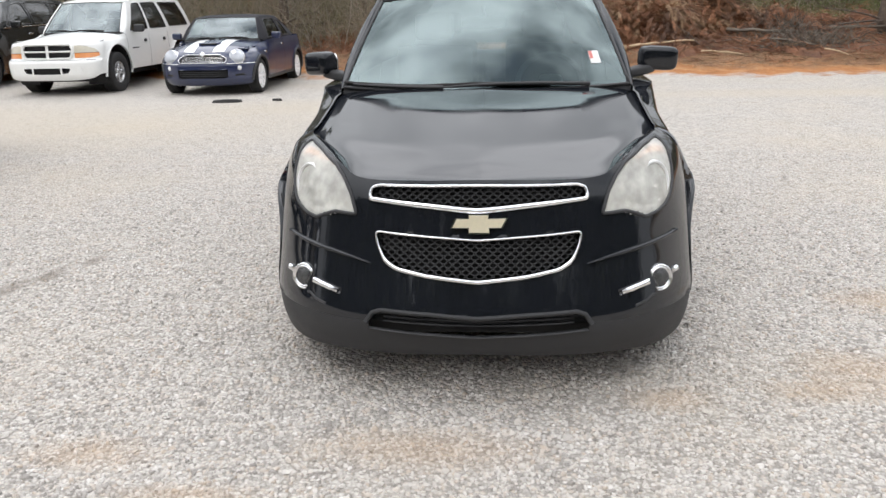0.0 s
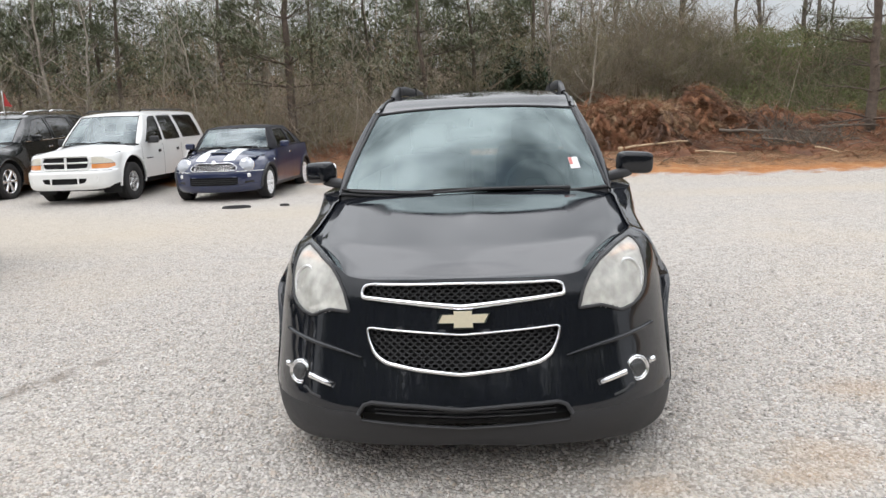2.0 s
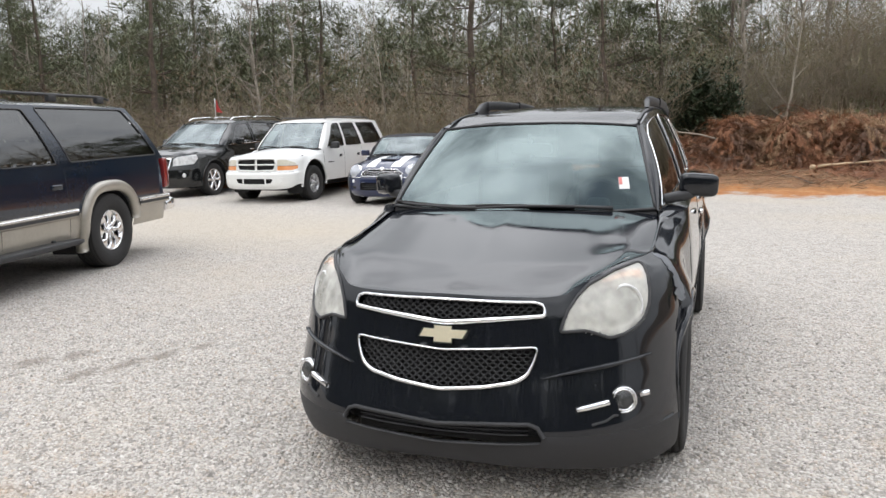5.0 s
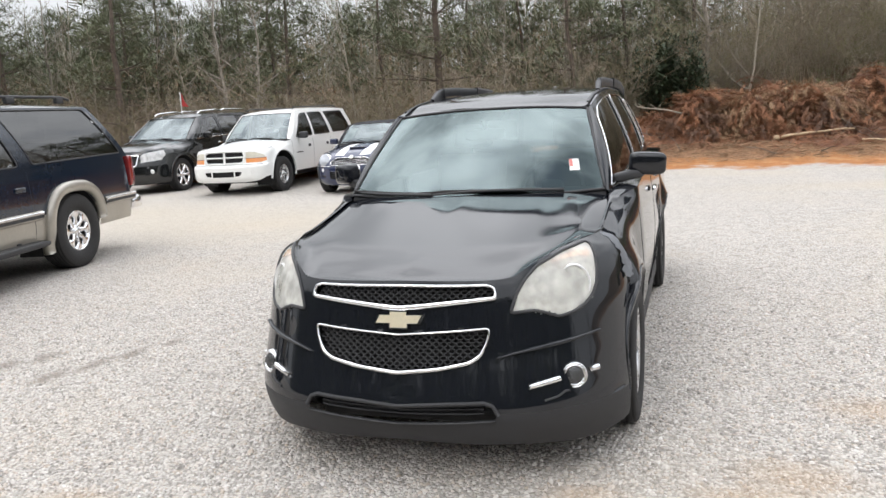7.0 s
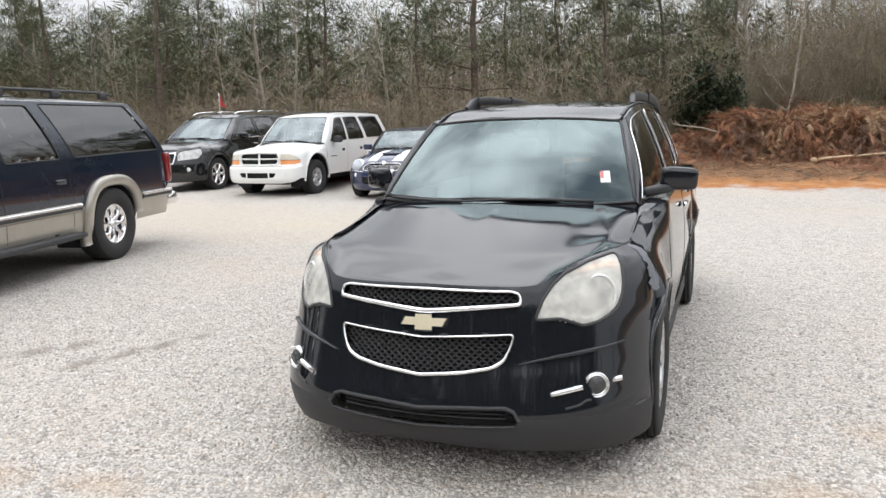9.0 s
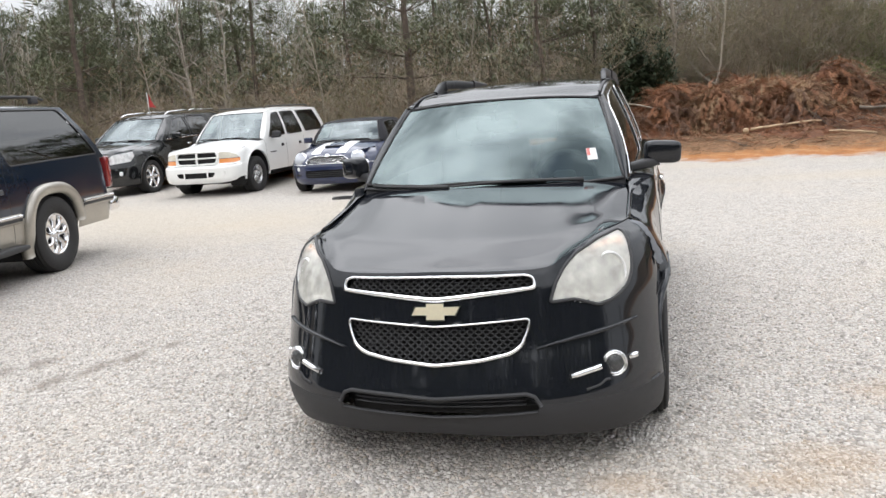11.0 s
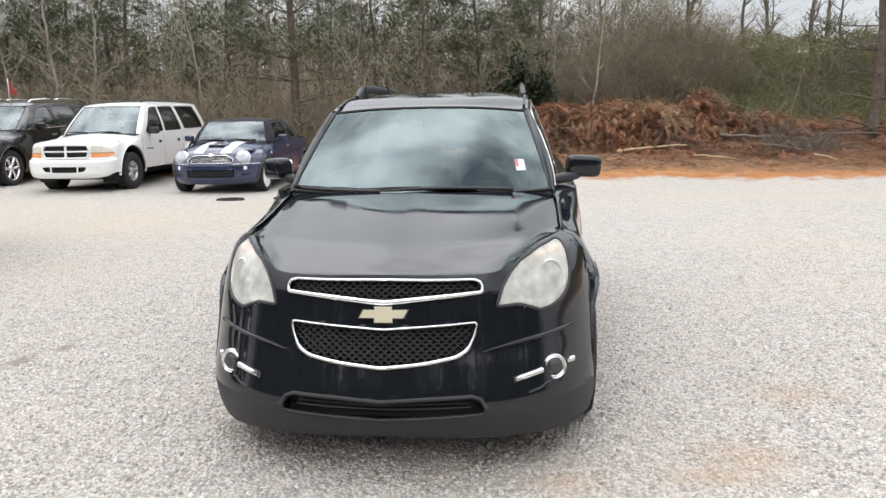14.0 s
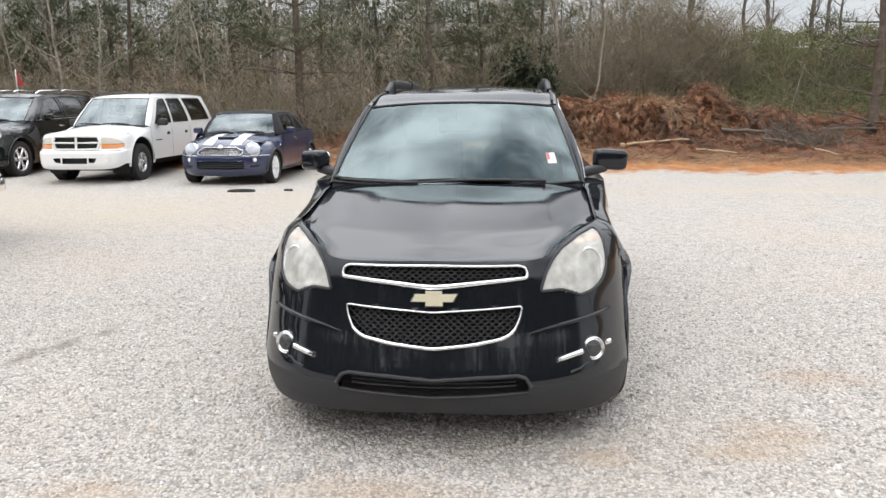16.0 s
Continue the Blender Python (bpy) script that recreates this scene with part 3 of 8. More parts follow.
def rim_mesh(rim, w, spokes, style):
    """Barrel, lip and spokes of a wheel whose outer face looks along +x."""
    pieces = [lathe([(rim, w * 0.36), (rim + 0.008, w * 0.40), (rim - 0.006, w * 0.42), (rim - 0.020, w * 0.37), (rim - 0.028, w * 0.18), (rim - 0.04, -w * 0.2), (rim - 0.03, -w * 0.36)], 44)]
    f = w * 0.30
    hub = 0.07 if style != "truck" else 0.085
    pieces.append(lathe([(0.0, f + 0.022), (0.025, f + 0.022), (0.032, f + 0.014), (hub, f + 0.006), (hub + 0.008, f - 0.01), (hub - 0.01, f - 0.06)], 20))
    for k in range(spokes):
        a = 2 * math.pi * k / spokes
        offs = (-0.115, 0.115) if style == "double" else (0.0,)
        for o in offs:
            n = 6
            vv, rr = [], []
            for j in range(n):
                t = j / (n - 1)
                r = hub * 0.7 + (rim - 0.015 - hub * 0.7) * t
                hole = math.sin(math.pi * min(1, max(0, (t - 0.22) / 0.62)))
                wd = {"holes": max(0.012, math.pi * r / spokes * (1 - 0.72 * hole)), "double": 0.016 + 0.006 * t, "truck": 0.030 + 0.020 * t, "five": 0.030 + 0.014 * t, "six": 0.024 + 0.012 * t}[style]
                ang = a + o * t
                cy, cz = r * math.cos(ang), r * math.sin(ang)
                ty, tz = -math.sin(ang), math.cos(ang)
                xo = f + 0.012 * math.sin(math.pi * t) + 0.018 * t
                vv += [(xo - 0.03, cy + ty * wd, cz + tz * wd), (xo - 0.004, cy + ty * wd * 0.9, cz + tz * wd * 0.9), (xo + 0.004, cy + ty * wd * 0.5, cz + tz * wd * 0.5),
                       (xo + 0.004, cy - ty * wd * 0.5, cz - tz * wd * 0.5), (xo - 0.004, cy - ty * wd * 0.9, cz - tz * wd * 0.9), (xo - 0.03, cy - ty * wd, cz - tz * wd)]
            pieces.append((vv, grid_faces(n, 6)))
    return join(*pieces)


def add_wheel(parent, x, y, r, w, rim, spokes, style, rim_mat, sign, lugs=True):
    """A wheel: tyre, rim, brake disc and lug nuts; its outer face looks to the side given by sign."""
    wheel = new("wheel", None)
    wheel.parent = parent
    wheel.matrix_basis = pose(x * sign, y, r - 0.008, 0, 0, 0 if sign > 0 else 180)
    part("tyre", tyre_mesh(r, w, rim), M_RUBBER, wheel, "worn black rubber tyre")
    part("rim", rim_mesh(rim, w, spokes, style), rim_mat, wheel)
    part("brake_disc", lathe([(0.0, 0.0), (rim * 0.72, 0.0), (rim * 0.72, -0.02), (0.0, -0.02)], 28), M_GREYPL, wheel)
    if lugs:
        for k in range(5):
            a = 2 * math.pi * (k + 0.5) / 5
            part("lug_nut", moved(lathe([(0, 0.012), (0.009, 0.010), (0.011, 0.0), (0.011, -0.01)], 8), pose(w * 0.30 + 0.008, 0.047 * math.cos(a), 0.047 * math.sin(a))), M_CHROME, wheel)
    return wheel


def arch_lip(S, arch, width, height, a0=-8, a1=188, inset=0.0, square=2.0):
    ya, za, ra = arch
    pts, nrm = [], []
    for k in range(31):
        a = radians(a0 + (a1 - a0) * k / 30)
        q = (abs(math.cos(a)) ** square + abs(math.sin(a)) ** square) ** (-1 / square)
        y, z = ya + (ra + width * 0.5 - inset) * math.cos(a) * q, za + (ra + width * 0.5 - inset) * math.sin(a) * q
        if z < 0.16:
            continue
        pts.append((float(S.side(y, z)), y, z))
        nrm.append((1, 0, 0.0))
    return ribbon(pts, nrm, width, height, False, 0.03)


def wheel_well(S, arch, x_in):
    ya, za, ra = arch
    v = []
    for k in range(21):
        a = radians(-25 + 230 * k / 20)
        y, z = ya + (ra + 0.004) * math.cos(a), max(za + (ra + 0.004) * math.sin(a), 0.14)
        v += [(x_in, y, z), (float(S.side(y, max(z, 0.22))) - 0.014, y, z)]
    f = grid_faces(21, 2)
    o = len(v)
    v.append((x_in, ya, za))
    f += [(k * 2, (k + 1) * 2, o) for k in range(20)]
    return v, f


def skin(parent, name, piece, material, label=""):
    return part(name, two_sided(piece), material, parent, label)


def seat_mesh(x, y, z, w=0.5, h=0.62):
    return join(box(x, y, z, w, 0.5, 0.16, 0.05), box(x, y + 0.27, z + h * 0.5, w, 0.14, h, 0.05), box(x, y + 0.30, z + h + 0.12, w * 0.52, 0.09, 0.17, 0.04))


def thing(name, label, category, m, group=""):
    ob = new(name)
    ob.empty_display_size = 0.2
    ob.matrix_basis = m
    return tagged(ob, label, category, group)


def on_front(S, pts, out=0.004):
    return [S.fpt(x, z, out) for x, z in pts]


def front_ribbon(S, pts, width, height, closed=False):
    return ribbon([S.fpt(x, z) for x, z in pts], [S.fnormal(x, z) for x, z in pts], width, height, closed)


def front_plate(S, poly, out, depth=0.02, rows=8):
    """A raised or sunken plate of outline poly laid on the front face."""
    n = len(poly)
    cx, cz = sum(p[0] for p in poly) / n, sum(p[1] for p in poly) / n
    v, f = [], []
    for r in range(rows + 1):
        k = r / rows
        for x, z in poly:
            xx, zz = cx + (x - cx) * k, cz + (z - cz) * k
            v.append(S.fpt(xx, zz, out))
    for x, z in poly:
        v.append(S.fpt(x, z, out - depth))
    for r in range(rows + 1):
        for i in range(n):
            j = (i + 1) % n
            f.append((r * n + i, r * n + j, (r + 1) * n + j, (r + 1) * n + i))
    return v, f


def honeycomb(S, poly, cell, height, sunk, bar=0.22):
    """A hexagon mesh that follows the front face, sunk behind it."""
    xs = [p[0] for p in poly]
    zs = [p[1] for p in poly]
    v, f = [], []
    row = 0
    z = min(zs)
    while z < max(zs):
        x = min(xs) + (cell / 2 if row % 2 else 0)
        while x < max(xs):
            if inside(poly, np.array([x]), np.array([z]))[0]:
                o = len(v)
                hexa = [(-0.5, 0.0), (-0.25, 0.62), (0.25, 0.62), (0.5, 0.0), (0.25, -0.62), (-0.25, -0.62)]
                for k, dep in ((1.0, 0.0), (1.0 - bar, 0.0), (1.0 - bar * 1.15, 0.018)):
                    for hx, hz in hexa:
                        v.append(S.fpt(x + hx * cell * 1.02 * k, z + hz * height * 1.06 * k, -sunk - dep))
                for a in (0, 6):
                    for i in range(6):
                        j = (i + 1) % 6
                        f.append((o + a + i, o + a + j, o + a + 6 + j, o + a + 6 + i))
            x += cell
        z += height
        row += 1
    return v, f


# ---- ground ----
def dot_mask(n, l, co, cx, cy, rx, ry, noise_out):
    """A blurred stain of its own shape on the ground: 1 in its middle, 0 outside."""
    sub = n.new("ShaderNodeVectorMath")
    sub.operation = "SUBTRACT"
    sub.inputs[1].default_value = (cx, cy, 0)
    l.new(co, sub.inputs[0])
    mul = n.new("ShaderNodeVectorMath")
    mul.operation = "MULTIPLY"
    mul.inputs[1].default_value = (1 / rx, 1 / ry, 0)
    l.new(sub.outputs[0], mul.inputs[0])
    ln = n.new("ShaderNodeVectorMath")
    ln.operation = "LENGTH"
    l.new(mul.outputs[0], ln.inputs[0])
    ad = n.new("ShaderNodeMath")
    ad.operation = "ADD"
    l.new(ln.outputs["Value"], ad.inputs[0])
    l.new(noise_out, ad.inputs[1])
    mr = n.new("ShaderNodeMapRange")
    mr.inputs[1].default_value, mr.inputs[2].default_value = 0.75, 1.55
    mr.inputs[3].default_value, mr.inputs[4].default_value = 1.0, 0.0
    l.new(ad.outputs[0], mr.inputs[0])
    return mr.outputs[0]


STAINS = ((0.23, 2.66, 0.50, 0.16), (-0.95, 2.58, 0.28, 0.13), (2.45, 4.15, 0.36, 0.20), (1.15, 3.05, 0.22, 0.12), (2.0, 3.35, 0.30, 0.22), (-1.55, 2.50, 0.30, 0.16), (1.80, 3.15, 0.28, 0.13), (-0.5, 2.35, 0.3, 0.08))
SANDY = ((-5.5, 10.6, 5.0, 2.2), (-10.0, 12.3, 5.0, 1.8), (-2.0, 12.4, 3.0, 1.2), (5.5, 13.5, 4.5, 0.9))
TRACKS = ((-2.42, 3.95, 0.10, 0.20), (-2.31, 4.20, 0.09, 0.22), (-2.19, 4.47, 0.08, 0.22), (-2.07, 4.75, 0.06, 0.18), (-3.18, 3.85, 0.16, 0.18), (-2.98, 4.08, 0.14, 0.18), (-2.80, 4.32, 0.10, 0.18))


def mixc(n, l, fac, a, b):
    m = n.new("ShaderNodeMix")
    m.data_type = "RGBA"
    for sock, val in ((m.inputs[0], fac), (m.inputs[6], a), (m.inputs[7], b)):
        if isinstance(val, (int, float)):
            sock.default_value = val
        elif isinstance(val, tuple):
            sock.default_value = (*val, 1)
        else:
            l.new(val, sock)
    return m.outputs[2]


def ramp(n, l, src, stops):
    r = n.new("ShaderNodeValToRGB")
    e = r.color_ramp.elements
    while len(e) < len(stops):
        e.new(0.5)
    for el, (p, c) in zip(e, stops):
        el.position, el.color = p, (*c, 1)
    l.new(src, r.inputs[0])
    return r.outputs[0]


STONE = [(0.0, (0.235, 0.215, 0.197)), (0.18, (0.34, 0.315, 0.29)), (0.42, (0.50, 0.468, 0.432)), (0.66, (0.585, 0.553, 0.516)), (0.82, (0.47, 0.395, 0.325)), (0.92, (0.68, 0.655, 0.63)), (1.0, (0.38, 0.315, 0.25))]


def ground_tint(n, l, co, col):
    """Lays the lot's tan patches, stains and tyre scuffs over a stone colour."""
    big = _node(n, "ShaderNodeTexNoise", Scale=0.35, Detail=5.0, Roughness=0.6)
    l.new(co, big.inputs["Vector"])
    med = _node(n, "ShaderNodeTexNoise", Scale=6.0, Detail=6.0, Roughness=0.7)
    l.new(co, med.inputs["Vector"])
    tan = n.new("ShaderNodeMapRange")
    tan.inputs[1].default_value, tan.inputs[2].default_value, tan.inputs[4].default_value = 0.50, 0.66, 0.34
    l.new(big.outputs[0], tan.inputs[0])
    col = mixc(n, l, tan.outputs[0], col, (0.50, 0.43, 0.335))
    for cx, cy, rx, ry in SANDY:
        k = dot_mask(n, l, co, cx, cy, rx, ry, big.outputs[0])
        h = n.new("ShaderNodeMath")
        h.operation = "MULTIPLY"
        h.inputs[1].default_value = 0.42
        l.new(k, h.inputs[0])
        col = mixc(n, l, h.outputs[0], col, (0.47, 0.405, 0.31))
    for cx, cy, rx, ry in STAINS:
        k = dot_mask(n, l, co, cx, cy, rx, ry, med.outputs[0])
        h = n.new("ShaderNodeMath")
        h.operation = "MULTIPLY"
        h.inputs[1].default_value = 0.30
        l.new(k, h.inputs[0])
        col = mixc(n, l, h.outputs[0], col, (0.44, 0.29, 0.16))
    for cx, cy, rx, ry in TRACKS:
        k = dot_mask(n, l, co, cx, cy, rx, ry, med.outputs[0])
        h = n.new("ShaderNodeMath")
        h.operation = "MULTIPLY"
        h.inputs[1].default_value = 0.60
        l.new(k, h.inputs[0])
        col = mixc(n, l, h.outputs[0], col, (0.20, 0.17, 0.14))
    return col


def ground_material():
    m = bpy.data.materials.new("gravel_lot")
    m.use_nodes = True
    n, l = m.node_tree.nodes, m.node_tree.links
    b = n["Principled BSDF"]
    b.inputs["Roughness"].default_value = 0.92
    b.inputs["Specular IOR Level"].default_value = 0.25
    tc = n.new("ShaderNodeTexCoord")
    co = tc.outputs["Object"]
    vo = _node(n, "ShaderNodeTexVoronoi", Scale=60.0, Randomness=1.0)
    l.new(co, vo.inputs["Vector"])
    sep = n.new("ShaderNodeSeparateColor")
    l.new(vo.outputs["Color"], sep.inputs[0])
    stone = ramp(n, l, sep.outputs[0], STONE)
    # shade in the gaps between stones, put into the colour
    gap_shade = n.new("ShaderNodeMapRange")
    gap_shade.inputs[1].default_value, gap_shade.inputs[2].default_value, gap_shade.inputs[3].default_value, gap_shade.inputs[4].default_value = 0.38, 0.78, 0.0, 0.74
    l.new(vo.outputs["Distance"], gap_shade.inputs[0])
    stone = mixc(n, l, gap_shade.outputs[0], stone, (0.14, 0.125, 0.108))
    vo2 = _node(n, "ShaderNodeTexNoise", Scale=7.0, Detail=8.0, Roughness=0.75)
    l.new(co, vo2.inputs["Vector"])
    stone = mixc(n, l, ramp(n, l, vo2.outputs[0], [(0.35, (0, 0, 0)), (0.62, (0.45, 0.45, 0.45))]), stone, (0.575, 0.54, 0.49))
    fl = _node(n, "ShaderNodeTexNoise", Scale=13.0, Detail=9.0, Roughness=0.82)
    l.new(co, fl.inputs["Vector"])
    stone = mixc(n, l, ramp(n, l, fl.outputs[0], [(0.60, (0, 0, 0)), (0.70, (0.62, 0.62, 0.62))]), stone, (0.20, 0.175, 0.15))
    stone = ground_tint(n, l, co, stone)
    # red clay at the lot's edge, then leaf litter
    dn = _node(n, "ShaderNodeTexNoise", Scale=3.0, Detail=8.0, Roughness=0.7)
    l.new(co, dn.inputs["Vector"])
    clay = ramp(n, l, dn.outputs[0], [(0.3, (0.24, 0.105, 0.045)), (0.5, (0.38, 0.165, 0.060)), (0.68, (0.45, 0.26, 0.13))])
    litter = ramp(n, l, dn.outputs[0], [(0.3, (0.085, 0.065, 0.042)), (0.55, (0.155, 0.115, 0.075)), (0.7, (0.22, 0.155, 0.10))])
    wn = _node(n, "ShaderNodeTexNoise", Scale=0.9, Detail=6.0, Roughness=0.65)
    l.new(co, wn.inputs["Vector"])
    sx = n.new("ShaderNodeSeparateXYZ")
    l.new(co, sx.inputs[0])
    pos = n.new("ShaderNodeMath")
    pos.operation = "MULTIPLY_ADD"
    pos.inputs[1].default_value = 2.6
    l.new(wn.outputs[0], pos.inputs[0])
    l.new(sx.outputs[1], pos.inputs[2])
    sl = n.new("ShaderNodeMath")
    sl.operation = "MULTIPLY_ADD"
    sl.inputs[1].default_value = 0.05
    l.new(sx.outputs[0], sl.inputs[0])
    l.new(pos.outputs[0], sl.inputs[2])
    e1 = n.new("ShaderNodeMapRange")
    e1.inputs[1].default_value, e1.inputs[2].default_value = 18.15, 18.55
    l.new(sl.outputs[0], e1.inputs[0])
    e2 = n.new("ShaderNodeMapRange")
    e2.inputs[1].default_value, e2.inputs[2].default_value = 18.95, 19.6
    l.new(sl.outputs[0], e2.inputs[0])
    e3 = n.new("ShaderNodeMapRange")
    e3.inputs[1].default_value, e3.inputs[2].default_value = 21.0, 23.0
    l.new(sl.outputs[0], e3.inputs[0])
    fine = _node(n, "ShaderNodeTexNoise", Scale=11.0, Detail=8.0, Roughness=0.8)
    l.new(co, fine.inputs["Vector"])
    soil = ramp(n, l, fine.outputs[0], [(0.32, (0.10, 0.055, 0.032)), (0.5, (0.22, 0.115, 0.06)), (0.62, (0.33, 0.20, 0.11)), (0.75, (0.42, 0.34, 0.22))])
    col = mixc(n, l, e1.outputs[0], stone, clay)
    col = mixc(n, l, e2.outputs[0], col, soil)
    col = mixc(n, l, e3.outputs[0], col, litter)
    l.new(col, b.inputs["Base Color"])
    bu = n.new("ShaderNodeBump")
    bu.inputs["Strength"].default_value, bu.inputs["Distance"].default_value = 0.9, 0.012
    inv = n.new("ShaderNodeMath")
    inv.operation = "MULTIPLY_ADD"
    inv.inputs[1].default_value = -1.0
    l.new(vo.outputs["Distance"], inv.inputs[0])
    l.new(vo2.outputs[0], inv.inputs[2])
    l.new(inv.outputs[0], bu.inputs["Height"])
    l.new(bu.outputs[0], b.inputs["Normal"])
    return m


def stones_material():
    m = bpy.data.materials.new("crushed_stone")
    m.use_nodes = True
    n, l = m.node_tree.nodes, m.node_tree.links
    b = n["Principled BSDF"]
    b.inputs["Roughness"].default_value = 0.9
    b.inputs["Specular IOR Level"].default_value = 0.25
    geo = n.new("ShaderNodeNewGeometry")
    tc = n.new("ShaderNodeTexCoord")
    col = ramp(n, l, geo.outputs["Random Per Island"], STONE)
    g = _node(n, "ShaderNodeTexNoise", Scale=160.0, Detail=4.0, Roughness=0.7)
    l.new(tc.outputs["Object"], g.inputs["Vector"])
    col = mixc(n, l, ramp(n, l, g.outputs[0], [(0.4, (0, 0, 0)), (0.7, (0.3, 0.3, 0.3))]), col, (0.66, 0.63, 0.58))
    col = ground_tint(n, l, tc.outputs["Object"], col)
    l.new(col, b.inputs["Base Color"])
    return m


def land(x, y):
    """Height of the ground."""
    x, y = np.asarray(x, float), np.asarray(y, float)
    right = sstep(x, -0.5, 6.0)
    rise = 0.36 * sstep(y, 16.4, 20.0) + 0.30 * sstep(y, 20.0, 26.0)
    hill = (1.9 * sstep(y, 25.5, 40.0) + 4.6 * sstep(y, 36.0, 110.0)) * (1 - right)
    bank = right * (2.45 + 0.12 * np.sin(x * 1.7) + 0.08 * np.sin(x * 3.9 + 1)) * sstep(y, 22.4, 25.6) - 2.2 * right * sstep(y, 27.0, 45.0)
    return rise + hill + bank + 3.0 * sstep(-y, 60, 160)


def build_ground():
    def axis(lo, hi, fine0, fine1, step, grow=1.25):
        a = list(np.arange(fine0, fine1 + 1e-6, step))
        s, v = step, fine1
        while v < hi:
            s *= grow
            v += s
            a.append(v)
        s, v = step, fine0
        while v > lo:
            s *= grow
            v -= s
            a.insert(0, v)
        return np.array(a)
    xs, ys = axis(-900, 900, -20, 16, 0.5), axis(-900, 900, -2, 34, 0.5)
    X, Y = np.meshgrid(xs, ys, indexing="ij")
    Z = land(X, Y) + 0.02 * np.sin(X * 0.7 + 1.3) * np.sin(Y * 0.9) * sstep(Y, 6, 9)
    v = np.stack((X.ravel(), Y.ravel(), Z.ravel()), 1)
    me = mesh_of("ground", v, grid_faces(len(xs), len(ys)), ground_material())
    tagged(new("ground", me), "pale grey crushed stone lot with red clay edge", "ground", kind="structure")


build_ground()


def cube_rocks(rng, px, py, pz, size, material, name):
    """Many small angular stones in one mesh."""
    n = len(px)
    base = np.array([(-1, -1, -1), (1, -1, -1), (1, 1, -1), (-1, 1, -1), (-1, -1, 1), (1, -1, 1), (1, 1, 1), (-1, 1, 1)], float) * 0.5
    V = base[None] + rng.uniform(-0.22, 0.22, (n, 8, 3))
    V[:, 4:, :2] *= rng.uniform(0.45, 0.85, (n, 1, 1))
    V *= (size[:, None] * np.stack((rng.uniform(0.8, 1.5, n), rng.uniform(0.7, 1.1, n), rng.uniform(0.45, 0.85, n)), 1))[:, None, :]
    a, t = rng.uniform(0, 2 * np.pi, n), rng.uniform(-0.6, 0.6, n)
    ca, sa, ct, st = np.cos(a)[:, None], np.sin(a)[:, None], np.cos(t)[:, None], np.sin(t)[:, None]
    y, z = V[:, :, 1] * ct - V[:, :, 2] * st, V[:, :, 1] * st + V[:, :, 2] * ct
    x = V[:, :, 0]
    x, y = x * ca - y * sa, x * sa + y * ca
    V = np.stack((x + px[:, None], y + py[:, None], z + pz[:, None]), 2).reshape(-1, 3)
    q = np.array([(4, 5, 6, 7), (0, 1, 5, 4), (1, 2, 6, 5), (2, 3, 7, 6), (3, 0, 4, 7)])
    F = (q[None] + (np.arange(n) * 8)[:, None, None]).reshape(-1, 4)
    me = bpy.data.meshes.new(name)
    me.vertices.add(len(V))
    me.vertices.foreach_set("co", V.ravel())
    me.loops.add(F.size)
    me.loops.foreach_set("vertex_index", F.ravel())
    me.polygons.add(len(F))
    me.polygons.foreach_set("loop_start", np.arange(0, F.size, 4))
    me.update(calc_edges=True)
    me.materials.append(material)
    return new(name, me)


def scatter_gravel():
    rng = np.random.default_rng(11)
    n = 205000
    # nearest stretch dense, thinning with distance
    y = 1.1 + 11.0 * rng.uniform(0, 1, n) ** 2.0
    x = 0.2 + rng.uniform(-1, 1, n) * (3.4 + 0.42 * y)
    far = sstep(y, 3.6, 12.0)
    keep = (rng.uniform(0, 1, n) > far) & ((x - 0.2) < 4.7) & ~((np.abs(x - 0.415) < 0.7) & (y > 3.7) & (y < 7.6))
    rim = 1 - sstep(np.abs(x - 0.2) / (3.4 + 0.42 * y), 0.72, 1.0)
    keep &= (rng.uniform(0, 1, n) < sstep(y, 1.1, 2.0)) & (rng.uniform(0, 1, n) < rim) & (rng.uniform(0, 1, n) < 1 - sstep(x, 3.8, 4.8))
    x, y = x[keep], y[keep]
    s = rng.uniform(0.006, 0.0165, len(x)) * (1 + 0.45 * (rng.uniform(0, 1, len(x)) > 0.93))
    s = s * (1 - 0.5 * sstep(y, 5.0, 10.0))
    ob = cube_rocks(rng, x, y, s * (0.16 - 0.36 * sstep(y, 4.5, 11.0)), s, stones_material(), "gravel")
    tagged(ob, "loose angular pale grey crushed limestone gravel", "gravel", kind="stuff")


scatter_gravel()


# ---- woods ----
M_BARK = mat("grey_bark", (0.31, 0.27, 0.225), rough=0.95, var=0.45, scale=6, bump=0.6, bscale=40)
M_PBARK = mat("pine_bark", (0.145, 0.112, 0.090), rough=0.95, var=0.5, scale=6, bump=0.7, bscale=30)
M_TWIG = mat("brush_twig", (0.325, 0.262, 0.192), rough=0.95, var=0.5, scale=0.7)
M_TWIGP = mat("pale_twig", (0.36, 0.315, 0.255), rough=0.95, var=0.4, scale=0.7)
M_NEEDLE = mat("pine_needles", (0.150, 0.165, 0.095), rough=0.8, var=0.5, scale=0.9)
M_CEDAR = mat("cedar_leaf", (0.040, 0.058, 0.026), rough=0.7, var=0.5, scale=3.0)
M_OLIVE = mat("olive_leaf", (0.16, 0.155, 0.065), rough=0.8, var=0.5, scale=0.5, color2=(0.075, 0.085, 0.035))
M_OLIVET = mat("olive_twig", (0.25, 0.225, 0.13), rough=0.95, var=0.5, scale=0.6)
M_RUSSET = mat("russet_leaf", (0.26, 0.15, 0.085), rough=0.9, var=0.5, scale=0.7)
